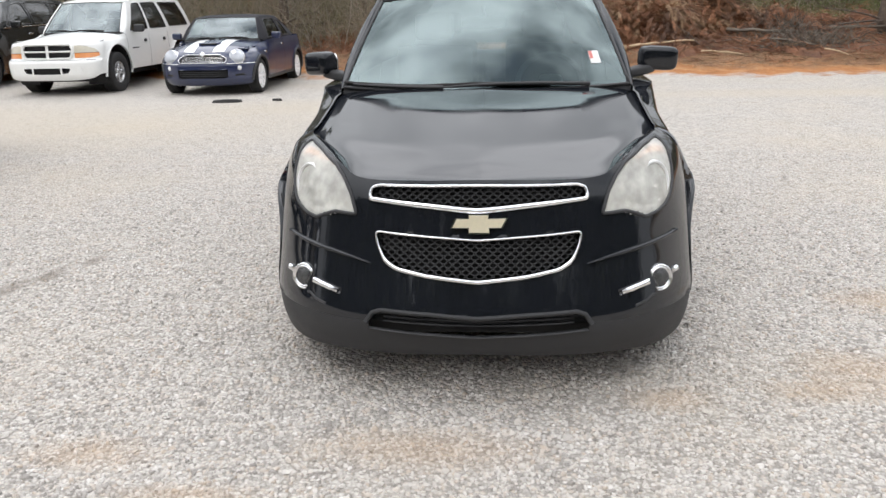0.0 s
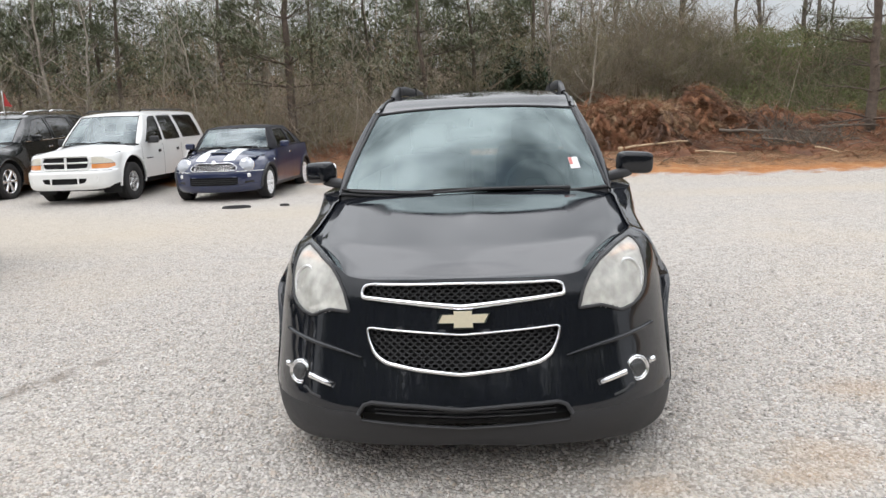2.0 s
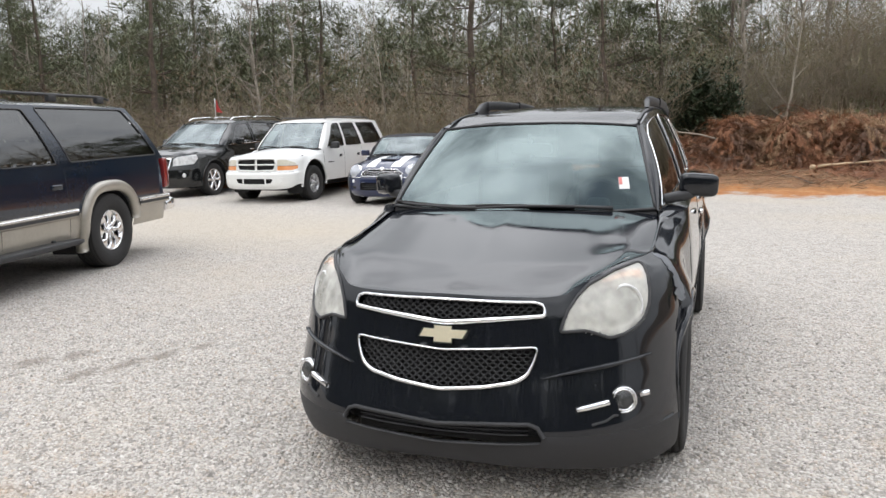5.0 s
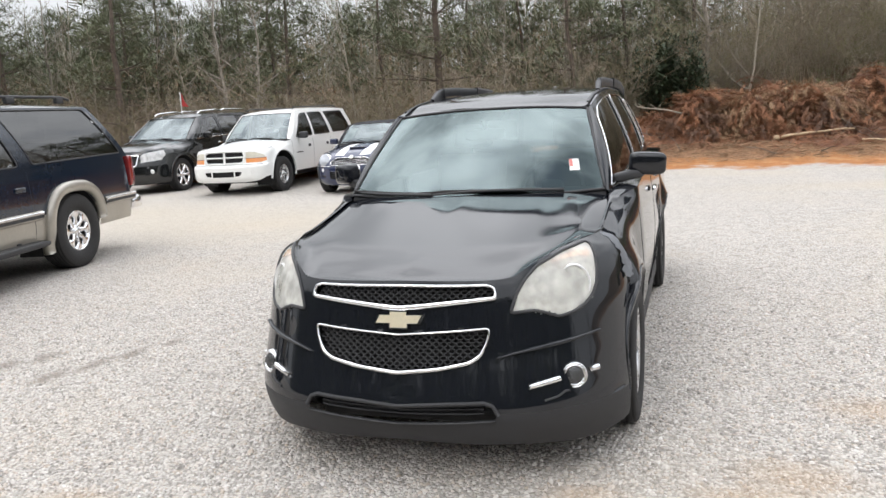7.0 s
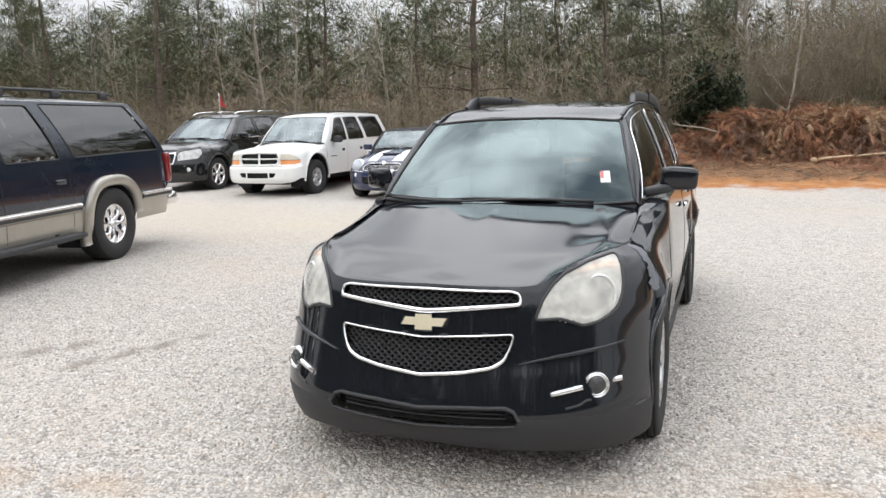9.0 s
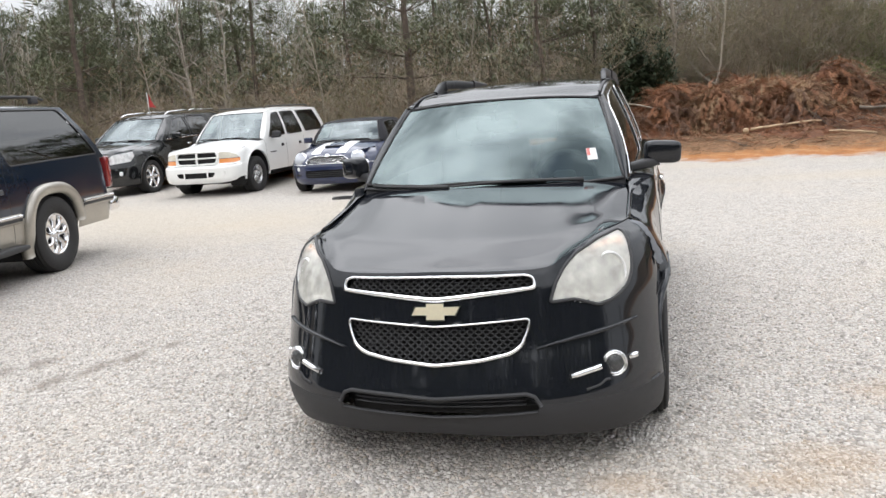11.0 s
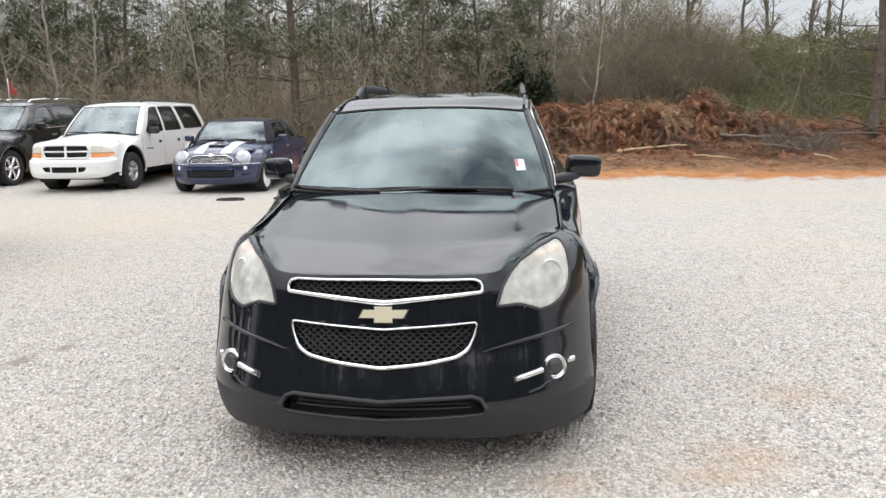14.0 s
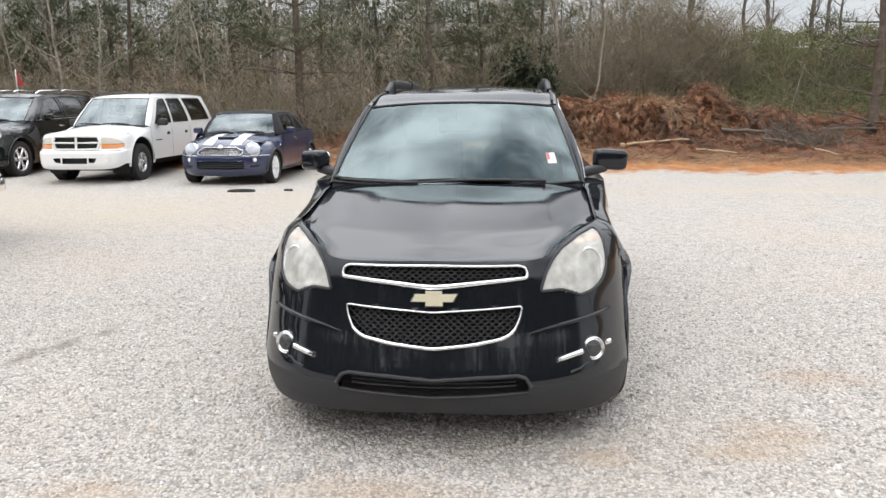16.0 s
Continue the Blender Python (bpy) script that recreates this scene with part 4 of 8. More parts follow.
M_VINE = mat("vine_leaf", (0.175, 0.195, 0.066), rough=0.85, var=0.4, scale=0.6, color2=(0.085, 0.088, 0.040))
M_DBARK = mat("dark_bark", (0.135, 0.115, 0.095), rough=0.95, var=0.45, scale=6, bump=0.6, bscale=40)
M_DEAD = mat("dead_needles", (0.38, 0.175, 0.088), rough=0.9, var=0.55, scale=1.2, color2=(0.17, 0.076, 0.040))
M_DEADB = mat("withered_brown", (0.20, 0.105, 0.062), rough=0.9, var=0.5, scale=1.4, color2=(0.085, 0.048, 0.032))
M_DEAD2 = mat("dead_twig_tan", (0.30, 0.20, 0.12), rough=0.9, var=0.5, scale=1.5)
M_CLAY = mat("red_clay", (0.25, 0.108, 0.055), rough=0.95, var=0.45, scale=2.5, bump=1.0, bscale=9, color2=(0.10, 0.050, 0.030))
M_STRAW = mat("straw_tan", (0.42, 0.28, 0.16), rough=0.9, var=0.5, scale=1.5, color2=(0.25, 0.15, 0.085))
M_CUT = mat("cut_wood", (0.55, 0.42, 0.27), rough=0.8, var=0.2, scale=20)
M_GREYWOOD = mat("weathered_wood", (0.17, 0.14, 0.112), rough=0.9, var=0.4, scale=8, bump=0.4, bscale=30)


class Twigs:
    """Collects tapered twigs as thin prisms."""

    def __init__(self):
        self.v, self.f = [], []

    def add(self, pts, r0, r1, sides=3):
        o, n = len(self.v), len(pts)
        for i, p in enumerate(pts):
            a = pts[max(i - 1, 0)]
            b = pts[min(i + 1, n - 1)]
            t = (b[0] - a[0], b[1] - a[1], b[2] - a[2])
            L = math.sqrt(t[0] ** 2 + t[1] ** 2 + t[2] ** 2) or 1
            t = (t[0] / L, t[1] / L, t[2] / L)
            if abs(t[2]) < 0.9:
                u = (-t[1], t[0], 0)
            else:
                u = (0, -t[2], t[1])
            k = math.sqrt(u[0] ** 2 + u[1] ** 2 + u[2] ** 2) or 1
            u = (u[0] / k, u[1] / k, u[2] / k)
            w = (t[1] * u[2] - t[2] * u[1], t[2] * u[0] - t[0] * u[2], t[0] * u[1] - t[1] * u[0])
            r = r0 + (r1 - r0) * i / (n - 1)
            for s in range(sides):
                c, d = math.cos(2 * math.pi * s / sides) * r, math.sin(2 * math.pi * s / sides) * r
                self.v.append((p[0] + u[0] * c + w[0] * d, p[1] + u[1] * c + w[1] * d, p[2] + u[2] * c + w[2] * d))
        for i in range(n - 1):
            for s in range(sides):
                s2 = (s + 1) % sides
                self.f.append((o + i * sides + s, o + i * sides + s2, o + (i + 1) * sides + s2, o + (i + 1) * sides + s))

    def blade(self, p, d, L, w):
        """A narrow two-sided leaf."""
        o = len(self.v)
        s = (-d[1], d[0], 0.15)
        e = (p[0] + d[0] * L, p[1] + d[1] * L, p[2] + d[2] * L)
        m = ((p[0] + e[0]) / 2, (p[1] + e[1]) / 2, (p[2] + e[2]) / 2)
        self.v += [p, (m[0] + s[0] * w, m[1] + s[1] * w, m[2] + s[2] * w), e, (m[0] - s[0] * w, m[1] - s[1] * w, m[2] - s[2] * w)]
        self.f.append((o, o + 1, o + 2, o + 3))

    def leaf(self, p, n, L, w, spin):
        """A small leaf whose face looks along n."""
        o = len(self.v)
        N = Vector(n).normalized()
        u = N.orthogonal().normalized()
        v = N.cross(u)
        a, b = u * math.cos(spin) + v * math.sin(spin), v * math.cos(spin) - u * math.sin(spin)
        q = Vector(p)
        self.v += [tuple(q - a * L * 0.5), tuple(q + b * w), tuple(q + a * L * 0.5), tuple(q - b * w)]
        self.f.append((o, o + 1, o + 2, o + 3))

    @property
    def data(self):
        return self.v, self.f


def grow(rnd, tw, p, d, L, r, level, most, droop=0.0, up=0.08, kids=(4, 7)):
    """One limb with its side limbs."""
    n = 6 if level == 0 else 5 if level == 1 else 4
    pts = [p]
    d = Vector(d).normalized()
    for i in range(n):
        d = (d + Vector((rnd.uniform(-1, 1), rnd.uniform(-1, 1), rnd.uniform(-0.6, 0.8))) * (0.10 + 0.06 * level) + Vector((0, 0, up - droop))).normalized()
        q = pts[-1]
        pts.append((q[0] + d.x * L / n, q[1] + d.y * L / n, q[2] + d.z * L / n))
    tw.add(pts, r, max(r * 0.25, 0.0035), 5 if level == 0 else 4 if level == 1 else 3)
    if level >= most:
        return
    for _ in range(rnd.randint(*kids)):
        t = rnd.uniform(0.25, 1.0)
        k = min(int(t * n), n - 1)
        a, b = Vector(pts[k]), Vector(pts[k + 1])
        q = a.lerp(b, t * n - k)
        ang = rnd.uniform(0, 2 * math.pi)
        side = Vector((math.cos(ang), math.sin(ang), rnd.uniform(-0.1, 0.5)))
        dd = ((b - a).normalized() * rnd.uniform(0.5, 1.0) + side * rnd.uniform(0.6, 1.0)).normalized()
        grow(rnd, tw, tuple(q), dd, L * rnd.uniform(0.32, 0.55), r * (1 - 0.65 * t) * 0.55, level + 1, most, droop, up, kids)


def bare_tree(seed, height, r, material, name="bare_tree", label="leafless grey-brown hardwood tree at the woods' edge"):
    rnd = random.Random(seed)
    T = thing(name, label, "tree", pose(0, 0, -50), "trees of the woods")
    tr, br = Twigs(), Twigs()
    pts, x, y = [(0, 0, -0.3)], 0.0, 0.0
    n = 10
    for i in range(1, n + 1):
        x += rnd.uniform(-0.12, 0.12)
        y += rnd.uniform(-0.12, 0.12)
        pts.append((x, y, height * i / n))
    tr.add(pts, r, r * 0.18, 7)
    for k in range(int(height * 3.2)):
        t = rnd.uniform(0.10, 0.98)
        i = min(int(t * n), n - 1)
        q = Vector(pts[i]).lerp(Vector(pts[i + 1]), t * n - i)
        a = rnd.uniform(0, 2 * math.pi)
        grow(rnd, br, tuple(q), (math.cos(a), math.sin(a), rnd.uniform(0.25, 1.1)), height * rnd.uniform(0.12, 0.26) * (1.1 - 0.6 * t), r * (1 - 0.8 * t) * 0.42 + 0.006, 1, 3, 0.0, 0.10, (3, 5))
    part("trunk", tr.data, material, T)
    part("branch_mass", br.data, material, T)["kind"] = "stuff"
    return T


def needle_tuft(tw, rnd, p, size, count):
    for _ in range(count):
        a, e = rnd.uniform(0, 2 * math.pi), rnd.uniform(-0.5, 1.0)
        d = (math.cos(a) * math.cos(e), math.sin(a) * math.cos(e), math.sin(e))
        q = (p[0] + rnd.gauss(0, size * 0.35), p[1] + rnd.gauss(0, size * 0.35), p[2] + rnd.gauss(0, size * 0.22))
        tw.blade(q, d, size * rnd.uniform(0.5, 0.9), size * 0.045)


def pine_tree(seed, height, r, clear=0.22):
    rnd = random.Random(seed)
    T = thing("pine_tree", "tall pine with dead lower limbs and sparse green needles", "tree", pose(0, 0, -50), "trees of the woods")
    tr, lb, nd = Twigs(), Twigs(), Twigs()
    pts = [(0, 0, -0.3)]
    x = y = 0.0
    n = 10
    for i in range(1, n + 1):
        x += rnd.uniform(-0.07, 0.07)
        y += rnd.uniform(-0.07, 0.07)
        pts.append((x, y, height * i / n))
    tr.add(pts, r, r * 0.2, 9)
    whorls = int(height * 1.5)
    for w in range(whorls):
        t = 0.08 + 0.9 * w / whorls
        i = min(int(t * n), n - 1)
        q = Vector(pts[i]).lerp(Vector(pts[i + 1]), t * n - i)
        for k in range(rnd.randint(3, 5)):
            a = rnd.uniform(0, 2 * math.pi)
            L = height * 0.27 * (1.05 - t) * rnd.uniform(0.6, 1.1) + 0.4
            ends = []
            m = 5
            p, d = q.copy(), Vector((math.cos(a), math.sin(a), rnd.uniform(-0.05, 0.35)))
            lp = [tuple(p)]
            for j in range(m):
                d = (d + Vector((rnd.uniform(-0.15, 0.15), rnd.uniform(-0.15, 0.15), 0.05 if t > clear else -0.03))).normalized()
                p = p + d * L / m
                lp.append(tuple(p))
                if j >= 1:
                    for _ in range(2):
                        b = rnd.uniform(0, 2 * math.pi)
                        e = p + Vector((math.cos(b), math.sin(b), rnd.uniform(-0.1, 0.5))) * L * rnd.uniform(0.12, 0.25)
                        lb.add([tuple(p), tuple((p + e) / 2 + Vector((0, 0, 0.03))), tuple(e)], 0.008, 0.003, 3)
                        ends.append(e)
            ends.append(p)
            lb.add(lp, r * 0.22 * (1.1 - t), 0.006, 4)
            if t > clear:
                for e in ends:
                    if rnd.random() < 0.85:
                        needle_tuft(nd, rnd, tuple(e), rnd.uniform(0.32, 0.48), 17)
    part("trunk", tr.data, M_PBARK, T)
    part("limb_mass", lb.data, M_PBARK, T)["kind"] = "stuff"
    part("crown", nd.data, M_NEEDLE, T)["kind"] = "stuff"
    return T


def plant(ob, x, y, turn, scale=1.0, sink=0.0):
    c = copy_thing(ob, pose(x, y, float(land(x, y)) - sink, 0, 0, turn))
    c.scale = (scale, scale, scale)
    return c


def build_woods():
    rnd = random.Random(5)
    bare = [bare_tree(20 + k, h, r, mm) for k, (h, r, mm) in enumerate(((6.6, 0.085, M_BARK), (6.0, 0.055, M_BARK), (6.8, 0.11, M_BARK), (5.4, 0.035, M_TWIGP), (5.8, 0.040, M_TWIGP), (6.4, 0.075, M_BARK)))]
    pines = [pine_tree(40 + k, h, r, c) for k, (h, r, c) in enumerate(((7.4, 0.14, 0.30), (6.8, 0.11, 0.22), (5.6, 0.08, 0.08)))]
    # single trees that stand out
    for x, y, k, s in ((-16.9, 22.2, 0, 1.0), (-5.7, 22.6, 0, 1.05), (-23.2, 23.5, 1, 1.1), (-25.6, 24.5, 1, 1.0), (-1.7, 23.4, 2, 1.1), (-0.4, 25.2, 2, 1.1), (-12.2, 25.5, 1, 1.0), (9.75, 20.8, 0, 1.0), (-28.5, 25.0, 0, 0.95), (-8.9, 26.5, 2, 1.2),
                       (-19.6, 26.0, 1, 1.0), (1.6, 27.5, 1, 0.9), (-14.5, 28.5, 1, 0.95), (-32.0, 27.0, 1, 1.0), (13.8, 22.5, 1, 0.9), (-21.2, 28.5, 2, 1.2), (-4.3, 28.0, 2, 1.1), (-17.5, 31.0, 1, 0.9), (-7.0, 31.0, 1, 0.9)):
        plant(pines[k], x, y, rnd.uniform(0, 360), s)
    for k in range(34):
        x = -38 + 43 * (k + rnd.random()) / 34
        y = rnd.uniform(21.5, 29.0)
        plant(bare[rnd.choice((1, 3, 4, 3, 4, 5, 0))], x, y, rnd.uniform(0, 360), rnd.uniform(0.75, 1.1))
    for k in range(20):
        plant(pines[rnd.choice((2, 2, 1))], -40 + 23 * (k + rnd.random()) / 20, rnd.uniform(27.5, 34.0), rnd.uniform(0, 360), rnd.uniform(0.95, 1.2))
    for k in range(34):
        plant(bare[rnd.randrange(6)], rnd.uniform(-70, 3), rnd.uniform(30, 58), rnd.uniform(0, 360), rnd.uniform(0.8, 1.1))
    for k in range(26):
        plant(pines[rnd.choice((1, 2, 2))], rnd.uniform(-75, 3), rnd.uniform(31, 62), rnd.uniform(0, 360), rnd.uniform(0.7, 0.95))
    # row of trees on the bank, sky between them
    dark = [bare_tree(60 + k, h, r, M_DBARK, label="dark leafless hardwood on the overgrown bank") for k, (h, r) in enumerate(((5.0, 0.12), (4.8, 0.07), (4.6, 0.095)))]
    for k in range(30):
        x = 3.0 + 21.5 * (k + rnd.random()) / 30
        plant(dark[rnd.randrange(3)], x, rnd.uniform(25.8, 32.0), rnd.uniform(0, 360), rnd.uniform(0.70, 0.90))
    # unseen evergreen woods added behind the camera to darken what the paint mirrors
    for row, (y0, cnt) in enumerate(((-17.0, 26), (-20.5, 24), (-25.0, 22))):
        for k in range(cnt):
            x = -42 + 84 * (k + rnd.random()) / cnt
            plant(pines[(1, 2, 0)[(k + row) % 3]], x, y0 - 0.004 * x * x + rnd.uniform(-1, 1) + 0.010 * x * x, rnd.uniform(0, 360), rnd.uniform(0.9, 1.15))
    # far woods behind the camera and to the sides, which the paint and the glass mirror
    for k in range(26):
        a = radians(-60 + 250 * (k + rnd.random()) / 26)
        R = rnd.uniform(75, 100)
        x, y = 0.5 + R * math.cos(a + math.pi), -2 + R * math.sin(a + math.pi)
        if y > 14:
            continue
        plant(pines[rnd.randrange(3)] if k % 3 else bare[rnd.randrange(6)], x, y, rnd.uniform(0, 360), rnd.uniform(0.7, 0.95))
    for src in bare + pines + dark:
        for o in (*src.children_recursive, src):
            bpy.data.objects.remove(o)


build_woods()


def edge_y(x):
    """Where the thicket begins."""
    return 20.8 + 3.0 * float(sstep(x, -2.0, 1.0))


def build_brush():
    """Undergrowth along the woods' edge: tangles of stems."""
    rnd = random.Random(9)
    for name, material, count in (("undergrowth", M_TWIG, 5200), ("pale_undergrowth", M_TWIGP, 1500), ("olive_undergrowth", M_OLIVET, 3600)):
        tw = Twigs()
        for k in range(count):
            x = rnd.uniform(-37, 7.5) if rnd.random() < 0.72 else rnd.uniform(-0.5, 7.5)
            y = edge_y(x) + 8.5 * rnd.random() ** 1.5
            z = float(land(x, y))
            h = rnd.uniform(0.5, 2.6) * (1.0 if rnd.random() < 0.75 else 1.7) * (1 - 0.25 * float(sstep(x, 3.5, 6.0)))
            a, b = rnd.gauss(0, 0.45), rnd.gauss(0, 0.35)
            pts = [(x, y, z - 0.1)]
            wx = wy = 0.0
            for i in range(1, 6):
                t = i / 5
                wx += rnd.gauss(0, 0.06 * h)
                wy += rnd.gauss(0, 0.05 * h)
                pts.append((x + a * h * t * t + wx, y + b * h * t * t + wy, z + h * t * (1 - 0.15 * t)))
            r = 0.004 + 0.0035 * h * rnd.random()
            tw.add(pts, r, 0.002, 3)
            for _ in range(rnd.randint(3, 6)):
                p = pts[rnd.randint(1, 4)]
                an = rnd.uniform(0, 2 * math.pi)
                L = rnd.uniform(0.2, 0.9)
                e = (p[0] + math.cos(an) * L * 0.8, p[1] + math.sin(an) * L * 0.7, p[2] + L * rnd.uniform(-0.1, 0.8))
                tw.add([p, ((p[0] + e[0]) / 2 + rnd.gauss(0, 0.05), (p[1] + e[1]) / 2, (p[2] + e[2]) / 2 + rnd.gauss(0.03, 0.05)), e], r * 0.6, 0.0015, 3)
        tagged(new(name, mesh_of(name, tw.v, tw.f, material)), "tangled leafless undergrowth at the woods' edge", "undergrowth", kind="stuff")
    # clumps of evergreen and withered leaves in the thicket
    for name, material, clumps, per, lab in (("evergreen_shrubs", M_OLIVE, 520, 75, "olive green evergreen shrubs in the thicket"), ("withered_leaves", M_RUSSET, 260, 50, "withered russet leaves in the thicket"), ("pine_saplings", M_NEEDLE, 900, 110, "dark green young pine foliage among the trees")):
        tw = Twigs()
        for k in range(clumps):
            x = rnd.uniform(-40, 7.0) if name != "pine_saplings" else rnd.uniform(-56, 7.0)
            y = edge_y(x) + 0.5 + (13 * rnd.random() ** 1.3 if name != "pine_saplings" else 3.0 + 13 * rnd.random())
            z0 = float(land(x, y))
            hh = rnd.uniform(0.2, 3.2) if name != "pine_saplings" else rnd.uniform(1.6, 5.4)
            R = rnd.uniform(0.35, 0.9)
            for _ in range(per):
                d = Vector((rnd.gauss(0, 1), rnd.gauss(0, 1), rnd.gauss(0, 0.8)))
                p = (x + d.x * R * 0.55, y + d.y * R * 0.55, max(z0 + 0.05, z0 + hh + d.z * R * 0.55))
                a, e = rnd.uniform(0, 2 * math.pi), rnd.uniform(-0.8, 1.0)
                tw.blade(p, (math.cos(a) * math.cos(e), math.sin(a) * math.cos(e), math.sin(e)), *((rnd.uniform(0.08, 0.20), 0.018) if name != "pine_saplings" else (rnd.uniform(0.14, 0.34), 0.020)))
        tagged(new(name, mesh_of(name, tw.v, tw.f, material)), lab, "shrubs", kind="stuff")
    # unseen thicket added behind the camera, so the bodywork mirrors dark
    tw = Twigs()
    for k in range(3200):
        x = rnd.uniform(-45, 45)
        y = -18.5 + 0.006 * x * x + rnd.gauss(0, 1.6)
        z0, hh, R = float(land(x, y)), rnd.uniform(0.2, 7.6), rnd.uniform(0.5, 1.0)
        for _ in range(38):
            p = (x + rnd.gauss(0, 0.6) * R, y + rnd.gauss(0, 0.5) * R, max(z0 + 0.05, z0 + hh + rnd.gauss(0, 0.6) * R))
            a, e = rnd.uniform(0, 2 * math.pi), rnd.uniform(-0.8, 1.0)
            tw.blade(p, (math.cos(a) * math.cos(e), math.sin(a) * math.cos(e), math.sin(e)), rnd.uniform(0.4, 0.8), 0.12)
    tagged(new("evergreen_thicket", mesh_of("evergreen_thicket", tw.v, tw.f, M_NEEDLE)), "unseen evergreen thicket added to darken the paint's reflections", "shrubs", kind="stuff")
    # far wooded slope
    for name, material, count in (("far_woods", M_TWIG, 2300), ("far_pines", M_NEEDLE, 420)):
        tw = Twigs()
        for k in range(count):
            x, y = rnd.uniform(-110, 5), rnd.uniform(32, 100)
            z = float(land(x, y))
            h = rnd.uniform(2.0, 6.5) if name == "far_woods" else rnd.uniform(4, 8)
            a = rnd.gauss(0, 0.08)
            pts = [(x, y, z - 0.2), (x + a * h * 0.4, y, z + h * 0.5), (x + a * h, y, z + h)]
            tw.add(pts, 0.025 + 0.010 * h * rnd.random(), 0.008, 3)
            for _ in range(7 if name == "far_woods" else 90):
                t = rnd.uniform(0.2, 0.98)
                p = (x + a * h * t, y, z + h * t)
                an = rnd.uniform(0, 2 * math.pi)
                if name == "far_woods":
                    L = rnd.uniform(0.4, 1.6)
                    tw.add([p, (p[0] + math.cos(an) * L, p[1] + math.sin(an) * L, p[2] + L * rnd.uniform(0.2, 1.1))], 0.014, 0.004, 3)
                else:
                    L = (1.05 - t) * h * 0.30
                    q = (p[0] + math.cos(an) * L * rnd.random(), p[1] + math.sin(an) * L * rnd.random(), p[2])
                    tw.blade(q, (math.cos(an), math.sin(an), rnd.uniform(-0.2, 0.5)), rnd.uniform(0.4, 0.9), 0.10)
        tagged(new(name, mesh_of(name, tw.v, tw.f, material)), "distant woods on a gentle slope", "woods", kind="stuff")


build_brush()


def leaf_mass(name, label, category, centre, radii, count, size, material, seed, stems=0, stem_mat=None, shape=None):
    """A bush of many small leaves with an uneven outline, on its stems."""
    rnd = random.Random(seed)
    tw = Twigs()
    lumps = [(Vector((rnd.gauss(0, 0.45), rnd.gauss(0, 0.45), rnd.uniform(0.0, 1.0))), rnd.uniform(0.25, 0.5)) for _ in range(26)]
    for k in range(count):
        c, rr = lumps[rnd.randrange(len(lumps))]
        d = Vector((rnd.gauss(0, 1), rnd.gauss(0, 1), rnd.gauss(0, 1))).normalized() * rr * rnd.random() ** 0.4
        q = c + d
        lim = 1.0 - 0.75 * max(q.z, 0) if shape == "cone" else 1.0
        p = (centre[0] + q.x * radii[0] * lim, centre[1] + q.y * radii[1] * lim, centre[2] + max(q.z, 0.0) * radii[2])
        a, e = rnd.uniform(0, 2 * math.pi), rnd.uniform(-0.8, 1.0)
        tw.blade(p, (math.cos(a) * math.cos(e), math.sin(a) * math.cos(e), math.sin(e)), size * rnd.uniform(0.6, 1.4), size * 0.22)
    T = thing(name, label, category, pose(0, 0, 0))
    part("foliage", tw.data, material, T)
    st = Twigs()
    for k in range(stems):
        a = rnd.uniform(0, 2 * math.pi)
        x, y = centre[0] + rnd.gauss(0, radii[0] * 0.3), centre[1] + rnd.gauss(0, radii[1] * 0.3)
        z = float(land(x, y))
        h = radii[2] * rnd.uniform(0.6, 1.05)
        st.add([(x, y, z - 0.1), (x + rnd.gauss(0, 0.15), y + rnd.gauss(0, 0.15), z + h * 0.5), (x + rnd.gauss(0, 0.3), y + rnd.gauss(0, 0.3), z + h)], 0.02, 0.005, 4)
    if stems:
        part("stems", st.data, stem_mat or M_BARK, T)
    return T


leaf_mass("cedar_bush", "dense dark green cedar bush at the woods' edge", "bush", (0.90, 23.4, float(land(0.90, 23.4))), (0.85, 0.8, 2.05), 8500, 0.15, M_CEDAR, 3, 6, M_PBARK)


